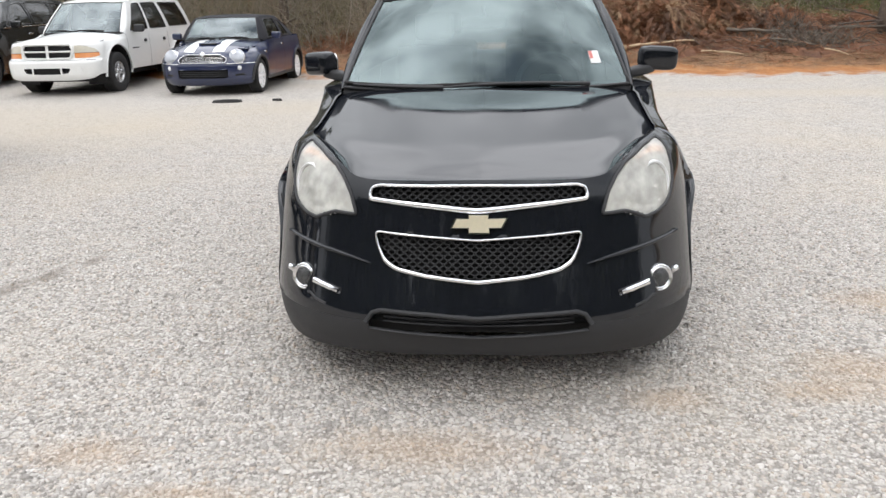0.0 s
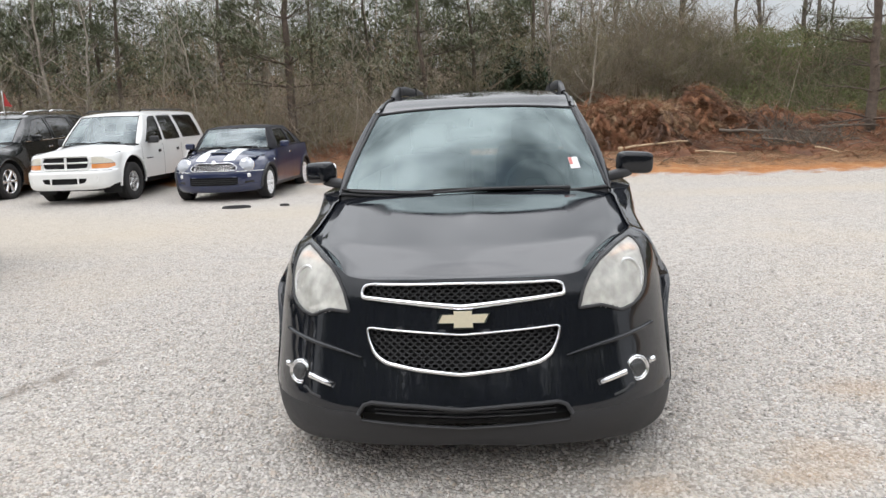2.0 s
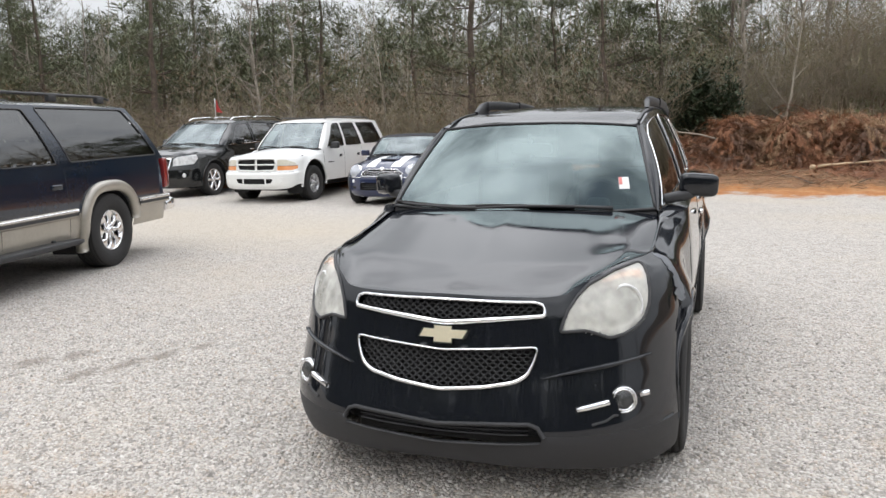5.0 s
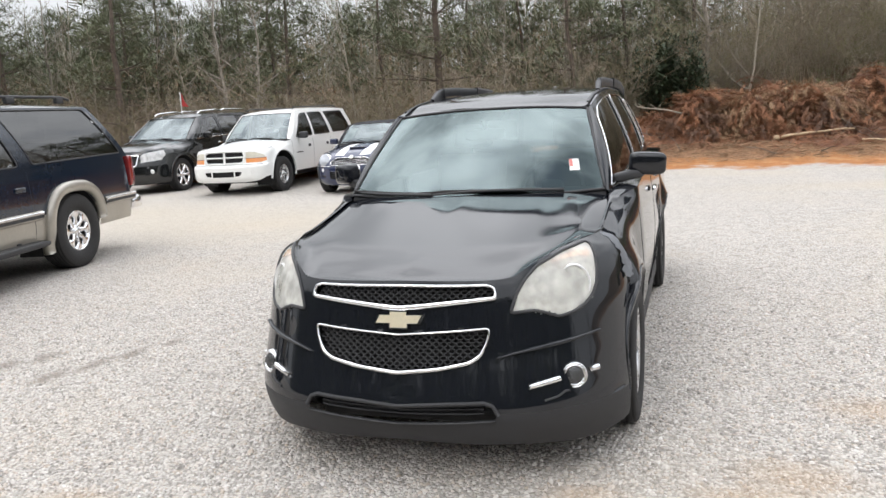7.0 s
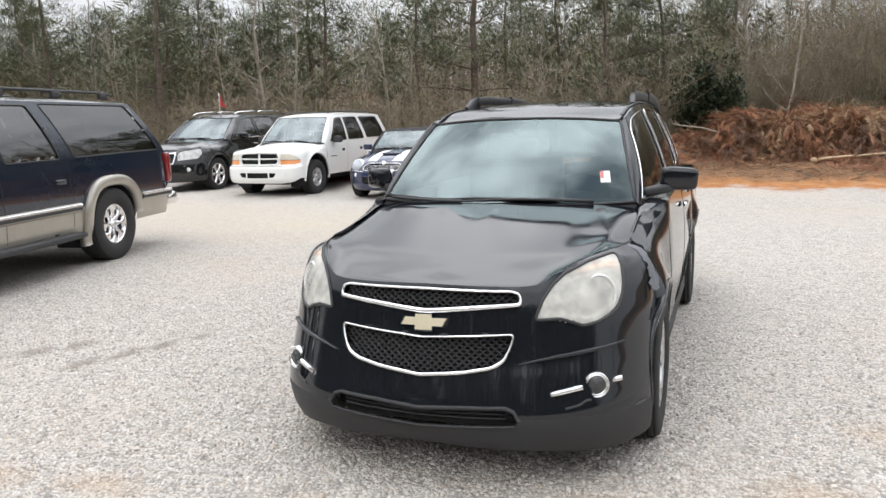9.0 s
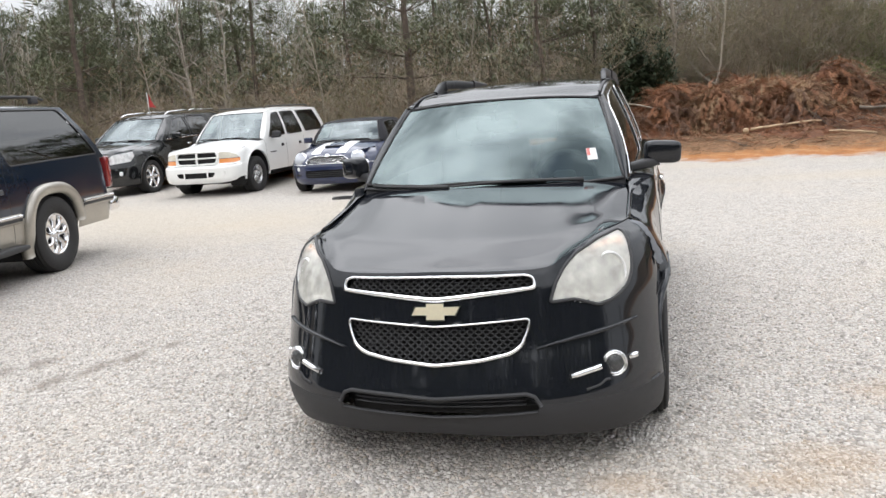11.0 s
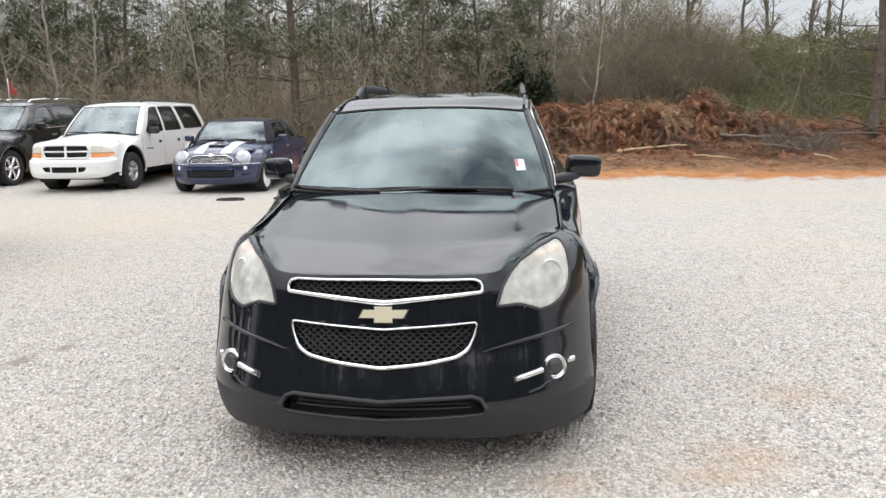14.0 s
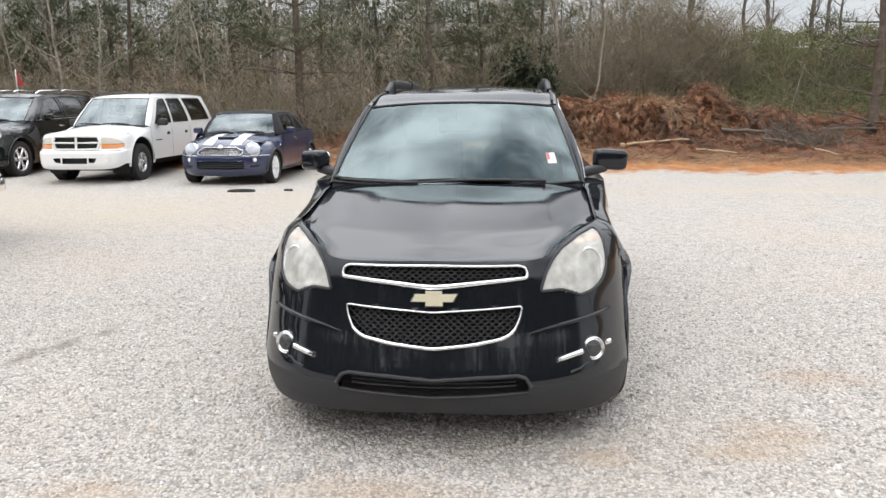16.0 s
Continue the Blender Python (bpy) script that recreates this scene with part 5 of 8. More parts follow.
def build_hedge():
    """Bank of green vines and briars along the right of the lot."""
    rnd = random.Random(17)
    lf, st = Twigs(), Twigs()
    for k in range(150000):
        x = 4.6 + 18 * rnd.random()
        y = 22.2 + 4.2 * rnd.random() ** 1.2
        if rnd.random() > 0.18 + 0.82 * float(sstep(x, 4.6, 7.5)):
            continue
        lump = 0.5 + 0.5 * math.sin(x * 1.6 + 1.3 * math.sin(y * 1.7)) * math.sin(y * 2.3 + x * 0.7)
        lump = lump * 0.6 + 0.4 * (0.5 + 0.5 * math.sin(x * 4.3 + 2.0 * y) * math.sin(x * 2.9 - 3.1 * y))
        z = float(land(x, y)) + (0.10 + 0.60 * lump) * rnd.random() ** 0.45 + rnd.gauss(0.0, 0.05)
        lf.leaf((x, y, z), (rnd.gauss(0, 0.7), rnd.gauss(-0.7, 0.5), rnd.gauss(0.8, 0.5)), rnd.uniform(0.04, 0.085), rnd.uniform(0.012, 0.022), rnd.uniform(0, 6.28))
    for k in range(2800):
        x, y = 4.6 + 18 * rnd.random(), 22.0 + 4.0 * rnd.random()
        z = float(land(x, y))
        h = rnd.uniform(0.4, 1.4)
        st.add([(x, y, z), (x + rnd.gauss(0, 0.25), y + rnd.gauss(0, 0.2), z + h * 0.6), (x + rnd.gauss(0, 0.5), y + rnd.gauss(0, 0.3), z + h)], 0.008, 0.002, 3)
    tagged(new("vine_bank", mesh_of("vine_bank", lf.v, lf.f, M_VINE)), "bank of olive green vines and briars", "vines", kind="stuff")
    tagged(new("briar_stems", mesh_of("briar_stems", st.v, st.f, M_TWIG)), "brown briar stems among the vines", "undergrowth", kind="stuff")


build_hedge()


def mound_h(x, y):
    """How high the heap stands over the ground."""
    x, y = np.asarray(x, float), np.asarray(y, float)
    top = 0.80 * tab(x, -5.0, 0.0, -4.2, 0.40, -2.8, 0.45, -1.0, 0.50, 0.3, 0.70, 1.0, 1.15, 1.8, 1.45, 2.7, 1.70, 3.4, 1.36, 4.1, 1.18, 5.0, 1.45, 5.7, 1.52, 6.3, 1.15, 7.0, 0.85, 8.2, 0.70, 11.0, 0.60, 14.0, 0.2)
    front = 19.85 - 0.30 * np.sin(x * 1.9) - 0.15 * np.sin(x * 4.3 + 1)
    base = sstep(y, front - 0.1, front + 2.0) * (1 - sstep(y, 21.8, 24.0))
    lump = 0.5 + 0.5 * np.sin(x * 3.1 + 1.2 * np.sin(y * 2.3)) * np.sin(y * 3.4 + 0.8 * np.sin(x * 1.7))
    fine = 0.05 * np.sin(x * 9.0 + 3 * y) + 0.05 * np.sin(x * 6.1 - 5.2 * y)
    apron = 0.16 * sstep(x, 2.5, 5.0) * sstep(y, front - 1.25, front - 0.7) * (1 - sstep(y, 21.8, 24.0)) * (0.7 + 0.5 * lump)
    return base * (top * (0.60 + 0.50 * lump) + fine * (top > 0.1)) + apron


def build_mound():
    xs, ys = np.linspace(-5.5, 14, 200), np.linspace(17.6, 24.6, 80)
    X, Y = np.meshgrid(xs, ys, indexing="ij")
    rng = np.random.default_rng(4)
    H = mound_h(X, Y)
    Z = land(X, Y) - 0.06 + H * 0.97 + rng.normal(0, 0.035, X.shape) * (H > 0.05)
    me = mesh_of("clay_mound", np.stack((X.ravel(), Y.ravel(), Z.ravel()), 1), grid_faces(200, 80), M_CLAY)
    tagged(new("clay_mound", me), "mound of pushed-up red clay", "mound", kind="structure")
    rnd = random.Random(31)
    for name, material, count, lab in (("dead_sprigs", M_DEAD, 4200, "litter of rust brown dead pine sprigs"), ("straw_boughs", M_STRAW, 1500, "cap of tan withered boughs on the brush heap"), ("dry_twigs", M_DEAD2, 1800, "tangle of dry tan twigs in the brush heap"), ("grey_twigs", M_GREYWOOD, 900, "grey broken branches in the brush heap")):
        tw = Twigs()
        for k in range(count):
            x = rnd.uniform(-4.8, 13.0)
            if name == "grey_twigs" and rnd.random() < 0.8:
                x = rnd.gauss(7.4, 0.6)
            y = rnd.uniform(18.0 if x > 3 else 18.9, 22.6)
            if name == "grey_twigs" and abs(x - 7.3) < 2.5:
                y = rnd.uniform(18.9, 20.9)
            if name == "straw_boughs":
                x, y = (rnd.gauss(2.7, 0.5), rnd.gauss(20.9, 0.35)) if rnd.random() < 0.6 else (rnd.gauss(4.9, 0.9), rnd.gauss(21.1, 0.3))
            h = float(mound_h(x, y))
            if h < 0.10 and rnd.random() < 0.6:
                continue
            if name == "dead_sprigs" and x > 7.0 and rnd.random() < 0.5:
                continue
            z = float(land(x, y)) + h * rnd.uniform(0.92, 1.02)
            L = rnd.uniform(0.18, 0.6) if name != "grey_twigs" else rnd.uniform(0.15, 0.75)
            a = rnd.choice((0.15, 2.9, 0.5, 2.4, 3.6, 5.9)) + rnd.gauss(0, 0.6)
            e = rnd.gauss(-0.05, 0.35)
            if name == "grey_twigs":
                a, e = rnd.uniform(0, 2 * math.pi), rnd.uniform(-0.4, 1.0)
            d = (math.cos(a) * math.cos(e), math.sin(a) * math.cos(e) * 0.6, math.sin(e))
            p1 = (x + d[0] * L * 0.5, y + d[1] * L * 0.5, z + d[2] * L * 0.5 + 0.05)
            p2 = (x + d[0] * L, y + d[1] * L, z + d[2] * L)
            tw.add([(x, y, z), p1, p2], 0.007 if name != "grey_twigs" else 0.013, 0.003, 3)
            if name in ("dead_sprigs", "straw_boughs"):
                for _ in range(12):
                    t = rnd.random()
                    q = (x + d[0] * L * t, y + d[1] * L * t, z + d[2] * L * t + 0.02)
                    b, f = a + rnd.gauss(0, 0.7), rnd.uniform(-0.7, 0.5)
                    tw.blade(q, (math.cos(b) * math.cos(f), math.sin(b) * math.cos(f), math.sin(f)), rnd.uniform(0.10, 0.24), 0.009)
        tagged(new(name, mesh_of(name, tw.v, tw.f, material)), lab, "brush heap", kind="stuff")
    # long drooping boughs thrown together in tufts
    for name, material, clumps, lab in (("dead_boughs", M_DEAD, 150, "heap of drooping rust brown dead pine boughs"), ("brown_boughs", M_DEADB, 90, "dark brown withered boughs in the brush heap"), ("tan_boughs", M_STRAW, 26, "tan withered boughs along the heap's crest")):
        tw = Twigs()
        for c in range(clumps):
            cx = rnd.choice((rnd.gauss(2.6, 0.8), rnd.gauss(5.0, 1.0), rnd.uniform(0.3, 8.0), rnd.uniform(-4.0, 12.5)))
            cy = rnd.uniform(19.9, 21.8) if name != "tan_boughs" else rnd.uniform(20.7, 21.4)
            if name == "tan_boughs":
                cx = rnd.choice((rnd.gauss(2.7, 0.45), rnd.gauss(4.9, 0.7)))
            h = float(mound_h(cx, cy))
            if h < 0.22:
                continue
            way = rnd.choice((-1.2, -1.9, -0.6, -2.5, 0.1, 3.0)) + rnd.gauss(0, 0.3)
            for b in range(9):
                x, y = cx + rnd.gauss(0, 0.20), cy + rnd.gauss(0, 0.16)
                z = float(land(x, y) + mound_h(x, y)) - 0.04
                a, L, e = way + rnd.gauss(0, 0.35), rnd.uniform(0.30, 0.95), rnd.uniform(0.05, 0.60)
                pts, p = [(x, y, z)], (x, y, z)
                for i in range(5):
                    p = (p[0] + math.cos(a) * math.cos(e) * L / 5, p[1] + math.sin(a) * math.cos(e) * L / 5, p[2] + math.sin(e) * L / 5)
                    pts.append(p)
                    e -= rnd.uniform(0.15, 0.45)
                    a += rnd.gauss(0, 0.12)
                tw.add(pts, 0.010, 0.003, 3)
                for _ in range(int(70 * L)):
                    t = rnd.random() ** 0.7 * 4.999
                    i = int(t)
                    u, v = Vector(pts[i]), Vector(pts[i + 1])
                    q = u.lerp(v, t - i)
                    d = ((v - u).normalized() + Vector((rnd.gauss(0, 0.38), rnd.gauss(0, 0.38), rnd.gauss(-0.12, 0.32)))).normalized()
                    tw.blade(tuple(q), tuple(d), rnd.uniform(0.10, 0.26), 0.008)
        tagged(new(name, mesh_of(name, tw.v, tw.f, material)), lab, "brush heap", kind="stuff")
    tw = Twigs()
    for k in range(5200):
        x, y = rnd.uniform(-7, 14), 17.5 + 2.3 * rnd.random() ** 0.7
        z = float(land(x, y)) + 0.015
        a, L = rnd.uniform(0, 2 * math.pi), rnd.uniform(0.05, 0.35)
        tw.add([(x, y, z), (x + math.cos(a) * L, y + math.sin(a) * L, z + rnd.uniform(0, 0.04))], rnd.uniform(0.002, 0.008), 0.002, 3)
    tagged(new("wood_scraps", mesh_of("wood_scraps", tw.v, tw.f, M_DEAD2)), "scraps of bark and sticks strewn on clay", "wood scraps", kind="stuff")
    # logs
    def on(x, y, up=0.04):
        return (x, y, float(land(x, y) + mound_h(x, y)) + up)
    logs = [(on(3.45, 19.45, 0.07), on(4.95, 19.40, 0.09), 0.030, M_CUT, "pale stripped log lying on the brush heap"), (on(5.9, 20.3, 0.16), on(8.2, 19.6, 0.16), 0.042, M_GREYWOOD, "long grey log across the brush heap"),
            (on(6.6, 19.2, 0.10), on(7.5, 18.8, 0.05), 0.026, M_GREYWOOD, "grey broken limb on the brush heap"), (on(8.4, 20.4, 0.12), on(9.9, 20.6, 0.1), 0.045, M_GREYWOOD, "thick weathered log at the brush heap's end"),
            (on(1.5, 20.9, 0.0), (0.2, 20.5, 1.30), 0.025, M_TWIGP, "pale bare limb sticking out of the brush heap"), (on(5.0, 18.9, 0.03), on(5.9, 18.7, 0.03), 0.022, M_CUT, "short pale stick at the heap's foot"),
            (on(7.6, 18.6, 0.03), on(8.1, 18.5, 0.03), 0.02, M_CUT, "short pale stick at the heap's foot"), ((8.3, 22.9, float(land(8.3, 22.9)) - 0.05), (8.75, 23.0, 2.45), 0.014, M_TWIGP, "thin pale sapling leaning at the overgrown bank")]
    for a, b, r, mm, lab in logs:
        a, b = Vector(a), Vector(b)
        n = 8
        rnd2 = random.Random(int(a.x * 10))
        P = [tuple(a.lerp(b, k / n) + Vector((0, rnd2.uniform(-0.4, 0.4) * r, rnd2.uniform(-0.4, 0.4) * r + 0.9 * r * math.sin(math.pi * k / n)))) for k in range(n + 1)]
        T = thing("sapling" if "sapling" in lab else "log", lab, "sapling" if "sapling" in lab else "log", pose(0, 0, 0), "" if "sapling" in lab else "logs of the brush heap")
        part("stem", tube(P, [r * (1 - 0.4 * k / n) for k in range(n + 1)], 8), mm, T)
        tw = Twigs()
        for k in range(0 if mm is M_CUT else 4):
            q = Vector(P[rnd2.randint(2, n)])
            an = rnd2.uniform(0, 2 * math.pi)
            L = rnd2.uniform(0.12, 0.40)
            tw.add([tuple(q), tuple(q + Vector((math.cos(an) * L * 0.5, math.sin(an) * 0.3 * L, L * 0.4))), tuple(q + Vector((math.cos(an) * L, math.sin(an) * 0.5 * L, L * 0.7)))], r * 0.3, 0.004, 4)
        if tw.v:
            part("side_branch", tw.data, mm, T)["kind"] = "stuff"
    ob = new("stump", mesh_of("stump", *superq(3.36, 19.55, float(land(3.36, 19.55) + mound_h(3.36, 19.55)) + 0.05, 0.07, 0.06, 0.06, 0.8, 0.8, 12, 8), M_CUT))
    tagged(ob, "pale cut stump end in the brush heap", "stump")


build_mound()


def half_poly(poly, x0=0.0):
    """Pushes the inner end of a half outline across the middle, so that both halves meet."""
    return [(-0.02 if abs(x) < 1e-6 else x, z) for x, z in poly]


def shifted(piece, dx=0.0, dy=0.0, dz=0.0):
    return [(p[0] + dx, p[1] + dy, p[2] + dz) for p in piece[0]], piece[1]


def torus(cx, cy, cz, R, r, tilt, nu=32, nv=8):
    v, f = [], []
    for i in range(nu):
        a = 2 * math.pi * i / nu
        for j in range(nv):
            b = 2 * math.pi * j / nv
            x, z, y = (R + r * math.cos(b)) * math.cos(a), (R + r * math.cos(b)) * math.sin(a), r * math.sin(b)
            y, z = y * math.cos(tilt) - z * math.sin(tilt), y * math.sin(tilt) + z * math.cos(tilt)
            v.append((cx + x, cy + y, cz + z))
    for i in range(nu):
        for j in range(nv):
            f.append((i * nv + j, ((i + 1) % nu) * nv + j, ((i + 1) % nu) * nv + (j + 1) % nv, i * nv + (j + 1) % nv))
    return v, f


def disc_on(S, x, z, prof, out=0.0, sides=24):
    """A turned piece set on the front face, its axis along the face's normal, half way to straight ahead."""
    n = (Vector(S.fnormal(x, z)) + Vector((0, -1.2, 0))).normalized()
    q = Vector((0, -1, 0)).rotation_difference(n).to_matrix().to_4x4()
    pr = [(r, -a) for r, a in prof]
    return moved(lathe(pr, sides, "y"), Matrix.Translation(Vector(S.fpt(x, z, out))) @ q)


def run_gear(T, S, wx, r, w, rim, spokes, style, rim_mat, lip=None, lip_w=0.02, lip_h=0.006, x_in=0.5, back_steer=0):
    """Wheels, arch lips, wheel wells and the floor pan of a vehicle."""
    for arch in S.arches:
        for sign in (1, -1):
            add_wheel(T, wx, arch[0], r, w, rim, spokes, style, rim_mat, sign)
            well = wheel_well(S, arch, x_in)
            part("wheel_well", well if sign > 0 else mirror(well), M_DARK, T)
            if lip:
                a = arch_lip(S, arch, lip_w, lip_h)
                part("arch_lip", a if sign > 0 else mirror(a), lip, T)
    L = S.length
    part("floor_pan", box(0, L * 0.5, 0.30, 1.10, L - 0.7, 0.10, 0.03), M_DARK, T)


def windows_of(T, C, wins, body_mat, glass, trim_mat=None, trim_w=0.016, names=("side_window",), trim_label=""):
    sides = C.side(wins)
    part("cabin_side", sides[0], body_mat, T)
    part("cabin_side", mirror(sides[0]), body_mat, T)
    for i, (pane, poly) in enumerate(zip(sides[1:], wins)):
        for sg in (1, -1):
            g = part("side_window", pane if sg > 0 else mirror(pane), glass, T, "tinted side window glass")
            tr = C.trim(poly, trim_w, min(0.007, trim_w * 0.5))
            part("window_trim", tr if sg > 0 else mirror(tr), trim_mat or M_PLASTIC, g, trim_label)


def door_line(S, y, z0, z1, lean=0.0, n=14):
    P = [(float(S.side(y + lean * (k / (n - 1)), z0 + (z1 - z0) * k / (n - 1))) , y + lean * (k / (n - 1)), z0 + (z1 - z0) * k / (n - 1)) for k in range(n)]
    return ribbon(P, [(1, 0, 0)] * n, 0.007, 0.0015)


def side_strip(S, y0, y1, z0, z1, width, height, n=40):
    P = [(float(S.side(y0 + (y1 - y0) * k / (n - 1), z0 + (z1 - z0) * k / (n - 1))), y0 + (y1 - y0) * k / (n - 1), z0 + (z1 - z0) * k / (n - 1)) for k in range(n)]
    return ribbon(P, [(1, 0, 0)] * n, width, height)


def both(T, name, piece, material, label=""):
    part(name, piece, material, T, label)
    part(name, mirror(piece), material, T, label)


def on_glass(C, s, t, out=0.0):
    p = Vector(C.foot(s)).lerp(Vector(C.head(s)), t)
    ax = Vector((0, -1, 0.6)).normalized()
    return p + ax * (0.022 * 4 * t * (1 - t) + out)


def glass_patch(C, s0, s1, t0, t1, out):
    v = [tuple(on_glass(C, s0 + (s1 - s0) * i / 3, t0 + (t1 - t0) * j / 3, out)) for i in range(4) for j in range(4)]
    v += [tuple(Vector(p) - Vector((0, -1, 0.6)).normalized() * 0.0015) for p in v]
    return v, grid_faces(4, 4) + [tuple(i + 16 for i in f)[::-1] for f in grid_faces(4, 4)]


def wiper(T, C, s0, s1, t0=0.035, t1=0.07, lift=0.02):
    w = new("wiper")
    w.parent = T
    n = 10
    P = [on_glass(C, s0 + (s1 - s0) * k / n, t0 + (t1 - t0) * math.sin(math.pi * k / n), lift) for k in range(n + 1)]
    part("wiper_arm", tube(P, [0.012 - 0.006 * k / n for k in range(n + 1)], 6), M_PLASTIC, w)
    a, b = (s0 + (s1 - s0) * 0.25, s1 + (s1 - s0) * 0.12)
    P = [on_glass(C, a + (b - a) * k / n, t0 + 0.022 + (t1 - t0) * 0.8 * math.sin(math.pi * k / n), 0.008) for k in range(n + 1)]
    part("wiper_blade", tube(P, 0.008, 5), M_RUBBER, w)


def cabin_core(T, C, S, roof_end, body_mat, roof_mat=None, glass=None, tail=(0, 0), tail_glass=(0.1, 0.9), rear_inset=0.86):
    """Windscreen, pillars, roof and tail of a cabin."""
    p = C.pillar()
    both(T, "windscreen_pillar", p, body_mat)
    part("windscreen", C.windscreen(), glass or M_GLASS, T, "windscreen glass reflecting the cloudy sky")
    part("roof", C.roof(roof_end), roof_mat or body_mat, T)
    fy, fz = tail
    part("tailgate", C.back(roof_end, fy, fz), body_mat, T)
    part("rear_window", C.back(roof_end, fy, fz, tail_glass[0], tail_glass[1], 0.012, rear_inset), M_TINT, T, "dark tinted rear glass")
    part("windscreen_seal", join(tube([Vector(C.foot(-1 + 2 * k / 30)) for k in range(31)], 0.009, 5), tube([Vector(C.head(-1 + 2 * k / 30)) + Vector((0, 0, 0.002)) for k in range(31)], 0.007, 5),
                                 tube([on_glass(C, 1, k / 12, 0.002) for k in range(13)], 0.008, 5), tube([on_glass(C, -1, k / 12, 0.002) for k in range(13)], 0.008, 5)), M_PLASTIC, T)


def fit_out(T, C, w, dash_y, dash_z, seat_y, seat_z, wheel=True, rows=2):
    """What is seen through the glass: fascia, steering wheel, seats."""
    n = 15
    v = []
    for i in range(n):
        s = -1 + 2 * i / (n - 1)
        f = Vector(C.foot(s * 0.985))
        for dy, dz in ((-0.01, -0.02), (0.14, 0.0), (0.27, -0.015), (0.34, -0.07), (0.36, -0.32)):
            v.append((f.x, f.y + dy, dash_z + dz - 0.02 * abs(s) ** 3))
    part("dashboard", (v, grid_faces(n, 5)), M_TRIM, T)
    if wheel:
        part("steering_wheel", join(torus(w * 0.45, dash_y, dash_z - 0.02, 0.185, 0.016, radians(-28)), superq(w * 0.45, dash_y + 0.01, dash_z - 0.02, 0.07, 0.03, 0.06), box(w * 0.45, dash_y, dash_z - 0.02, 0.36, 0.02, 0.03, 0.008)), M_TRIM, T)
    for r in range(rows):
        for sx in (-0.45, 0.45):
            part("seat", seat_mesh(sx * w, seat_y + 0.95 * r, seat_z), M_SEAT, T)
    part("cabin_floor", box(0, seat_y + 0.4, seat_z - 0.16, 2 * w * 0.8, 2.7, 0.08, 0.02), M_DARK, T)


# ---- the black crossover ----
def black_suv(m):
    T = thing("suv", "glossy black SUV with hazy headlights and chrome-edged grilles on gravel", "car", m)
    S = Shell(4.77,
              nose=(0.12, 0.06, 0.18, 0.015, 0.25, -0.026, 0.33, -0.047, 0.36, -0.045, 0.40, -0.035, 0.44, -0.022, 0.5, -0.002, 0.6, 0.030, 0.7, 0.053, 0.8, 0.075, 0.87, 0.10, 0.92, 0.125, 0.955, 0.16, 1.05, 0.30),
              half=(0.12, 0.885, 0.22, 0.902, 0.4, 0.914, 0.58, 0.911, 0.7, 0.901, 0.78, 0.886, 0.85, 0.871, 0.91, 0.848, 0.94, 0.822, 0.965, 0.772, 1.0, 0.75),
              depth=(0.12, 0.52, 0.3, 0.58, 0.45, 0.62, 0.75, 0.64, 0.955, 0.62, 1.05, 0.5),
              top_front=(0, 0.872, 0.45, 0.868, 0.54, 0.874, 0.612, 0.905, 0.753, 0.948, 0.92, 0.966, 1.0, 0.969),
              top_side=(0.5, 0.969, 0.79, 0.9695, 0.9, 0.988, 1.1, 1.023, 1.3, 1.060, 1.5, 1.084, 2.5, 1.10, 4.0, 1.10, 4.8, 1.08),
              bottom=(0, 0.212, 0.5, 0.195, 0.8, 0.160, 0.9, 0.16),
              half_side=(0.12, 0.84, 0.3, 0.88, 0.45, 0.90, 0.7, 0.915, 0.9, 0.905, 1.05, 0.885, 1.2, 0.865),
              blend=(1.15, 1.55), tail_depth=0.35, arches=((0.90, 0.355, 0.395), (3.757, 0.355, 0.40)), flare=0.045, flare_w=0.10, lead=(0.0, 0.27),
              lift=(0.5, 0.0, 0.79, 0.0005, 0.9, 0.019, 1.1, 0.054, 1.3, 0.091, 1.5, 0.10, 5.0, 0.10))
    val = half_poly([(0, 0.08), (0, 0.335), (0.41, 0.340), (0.434, 0.349), (0.55, 0.343), (0.68, 0.342), (0.81, 0.332), (0.97, 0.322), (0.97, 0.08)])
    intake = half_poly([(0, 0.300), (0, 0.364), (0.19, 0.378), (0.365, 0.385), (0.398, 0.372), (0.420, 0.344), (0.415, 0.324), (0.19, 0.314)])
    ug = half_poly([(0, 0.772), (0, 0.846), (0.365, 0.847), (0.392, 0.838), (0.400, 0.82), (0.398, 0.799)])
    lg = half_poly([(0, 0.510), (0, 0.650), (0.384, 0.678), (0.372, 0.625), (0.345, 0.575), (0.30, 0.549), (0.18, 0.528)])
    hl = rounded([(0.466, 0.736), (0.488, 0.812), (0.520, 0.868), (0.560, 0.910), (0.640, 0.946), (0.715, 0.957), (0.745, 0.944), (0.764, 0.91), (0.776, 0.85), (0.777, 0.80), (0.766, 0.758), (0.742, 0.728), (0.70, 0.707), (0.647, 0.699), (0.597, 0.722), (0.558, 0.737)], 0.012, 3)
    skinp, p_val, p_int, p_ug, p_lg, p_hl = S.build((val, intake, ug, lg, hl), nf=56, nv=56, ns=120)
    skin(T, "body_shell", skinp, M_BLACK)
    skin(T, "front_valance", p_val, M_GREYPL, "matt dark grey plastic lower bumper")
    it = skin(T, "lower_intake", shifted(p_int, dy=0.07), M_PLASTIC, "black lower air intake")
    # intake walls and slats
    for zz in (0.330, 0.352):
        pts = [(-0.37 + 0.74 * k / 20, zz + 0.012 * abs(k / 10 - 1)) for k in range(21)]
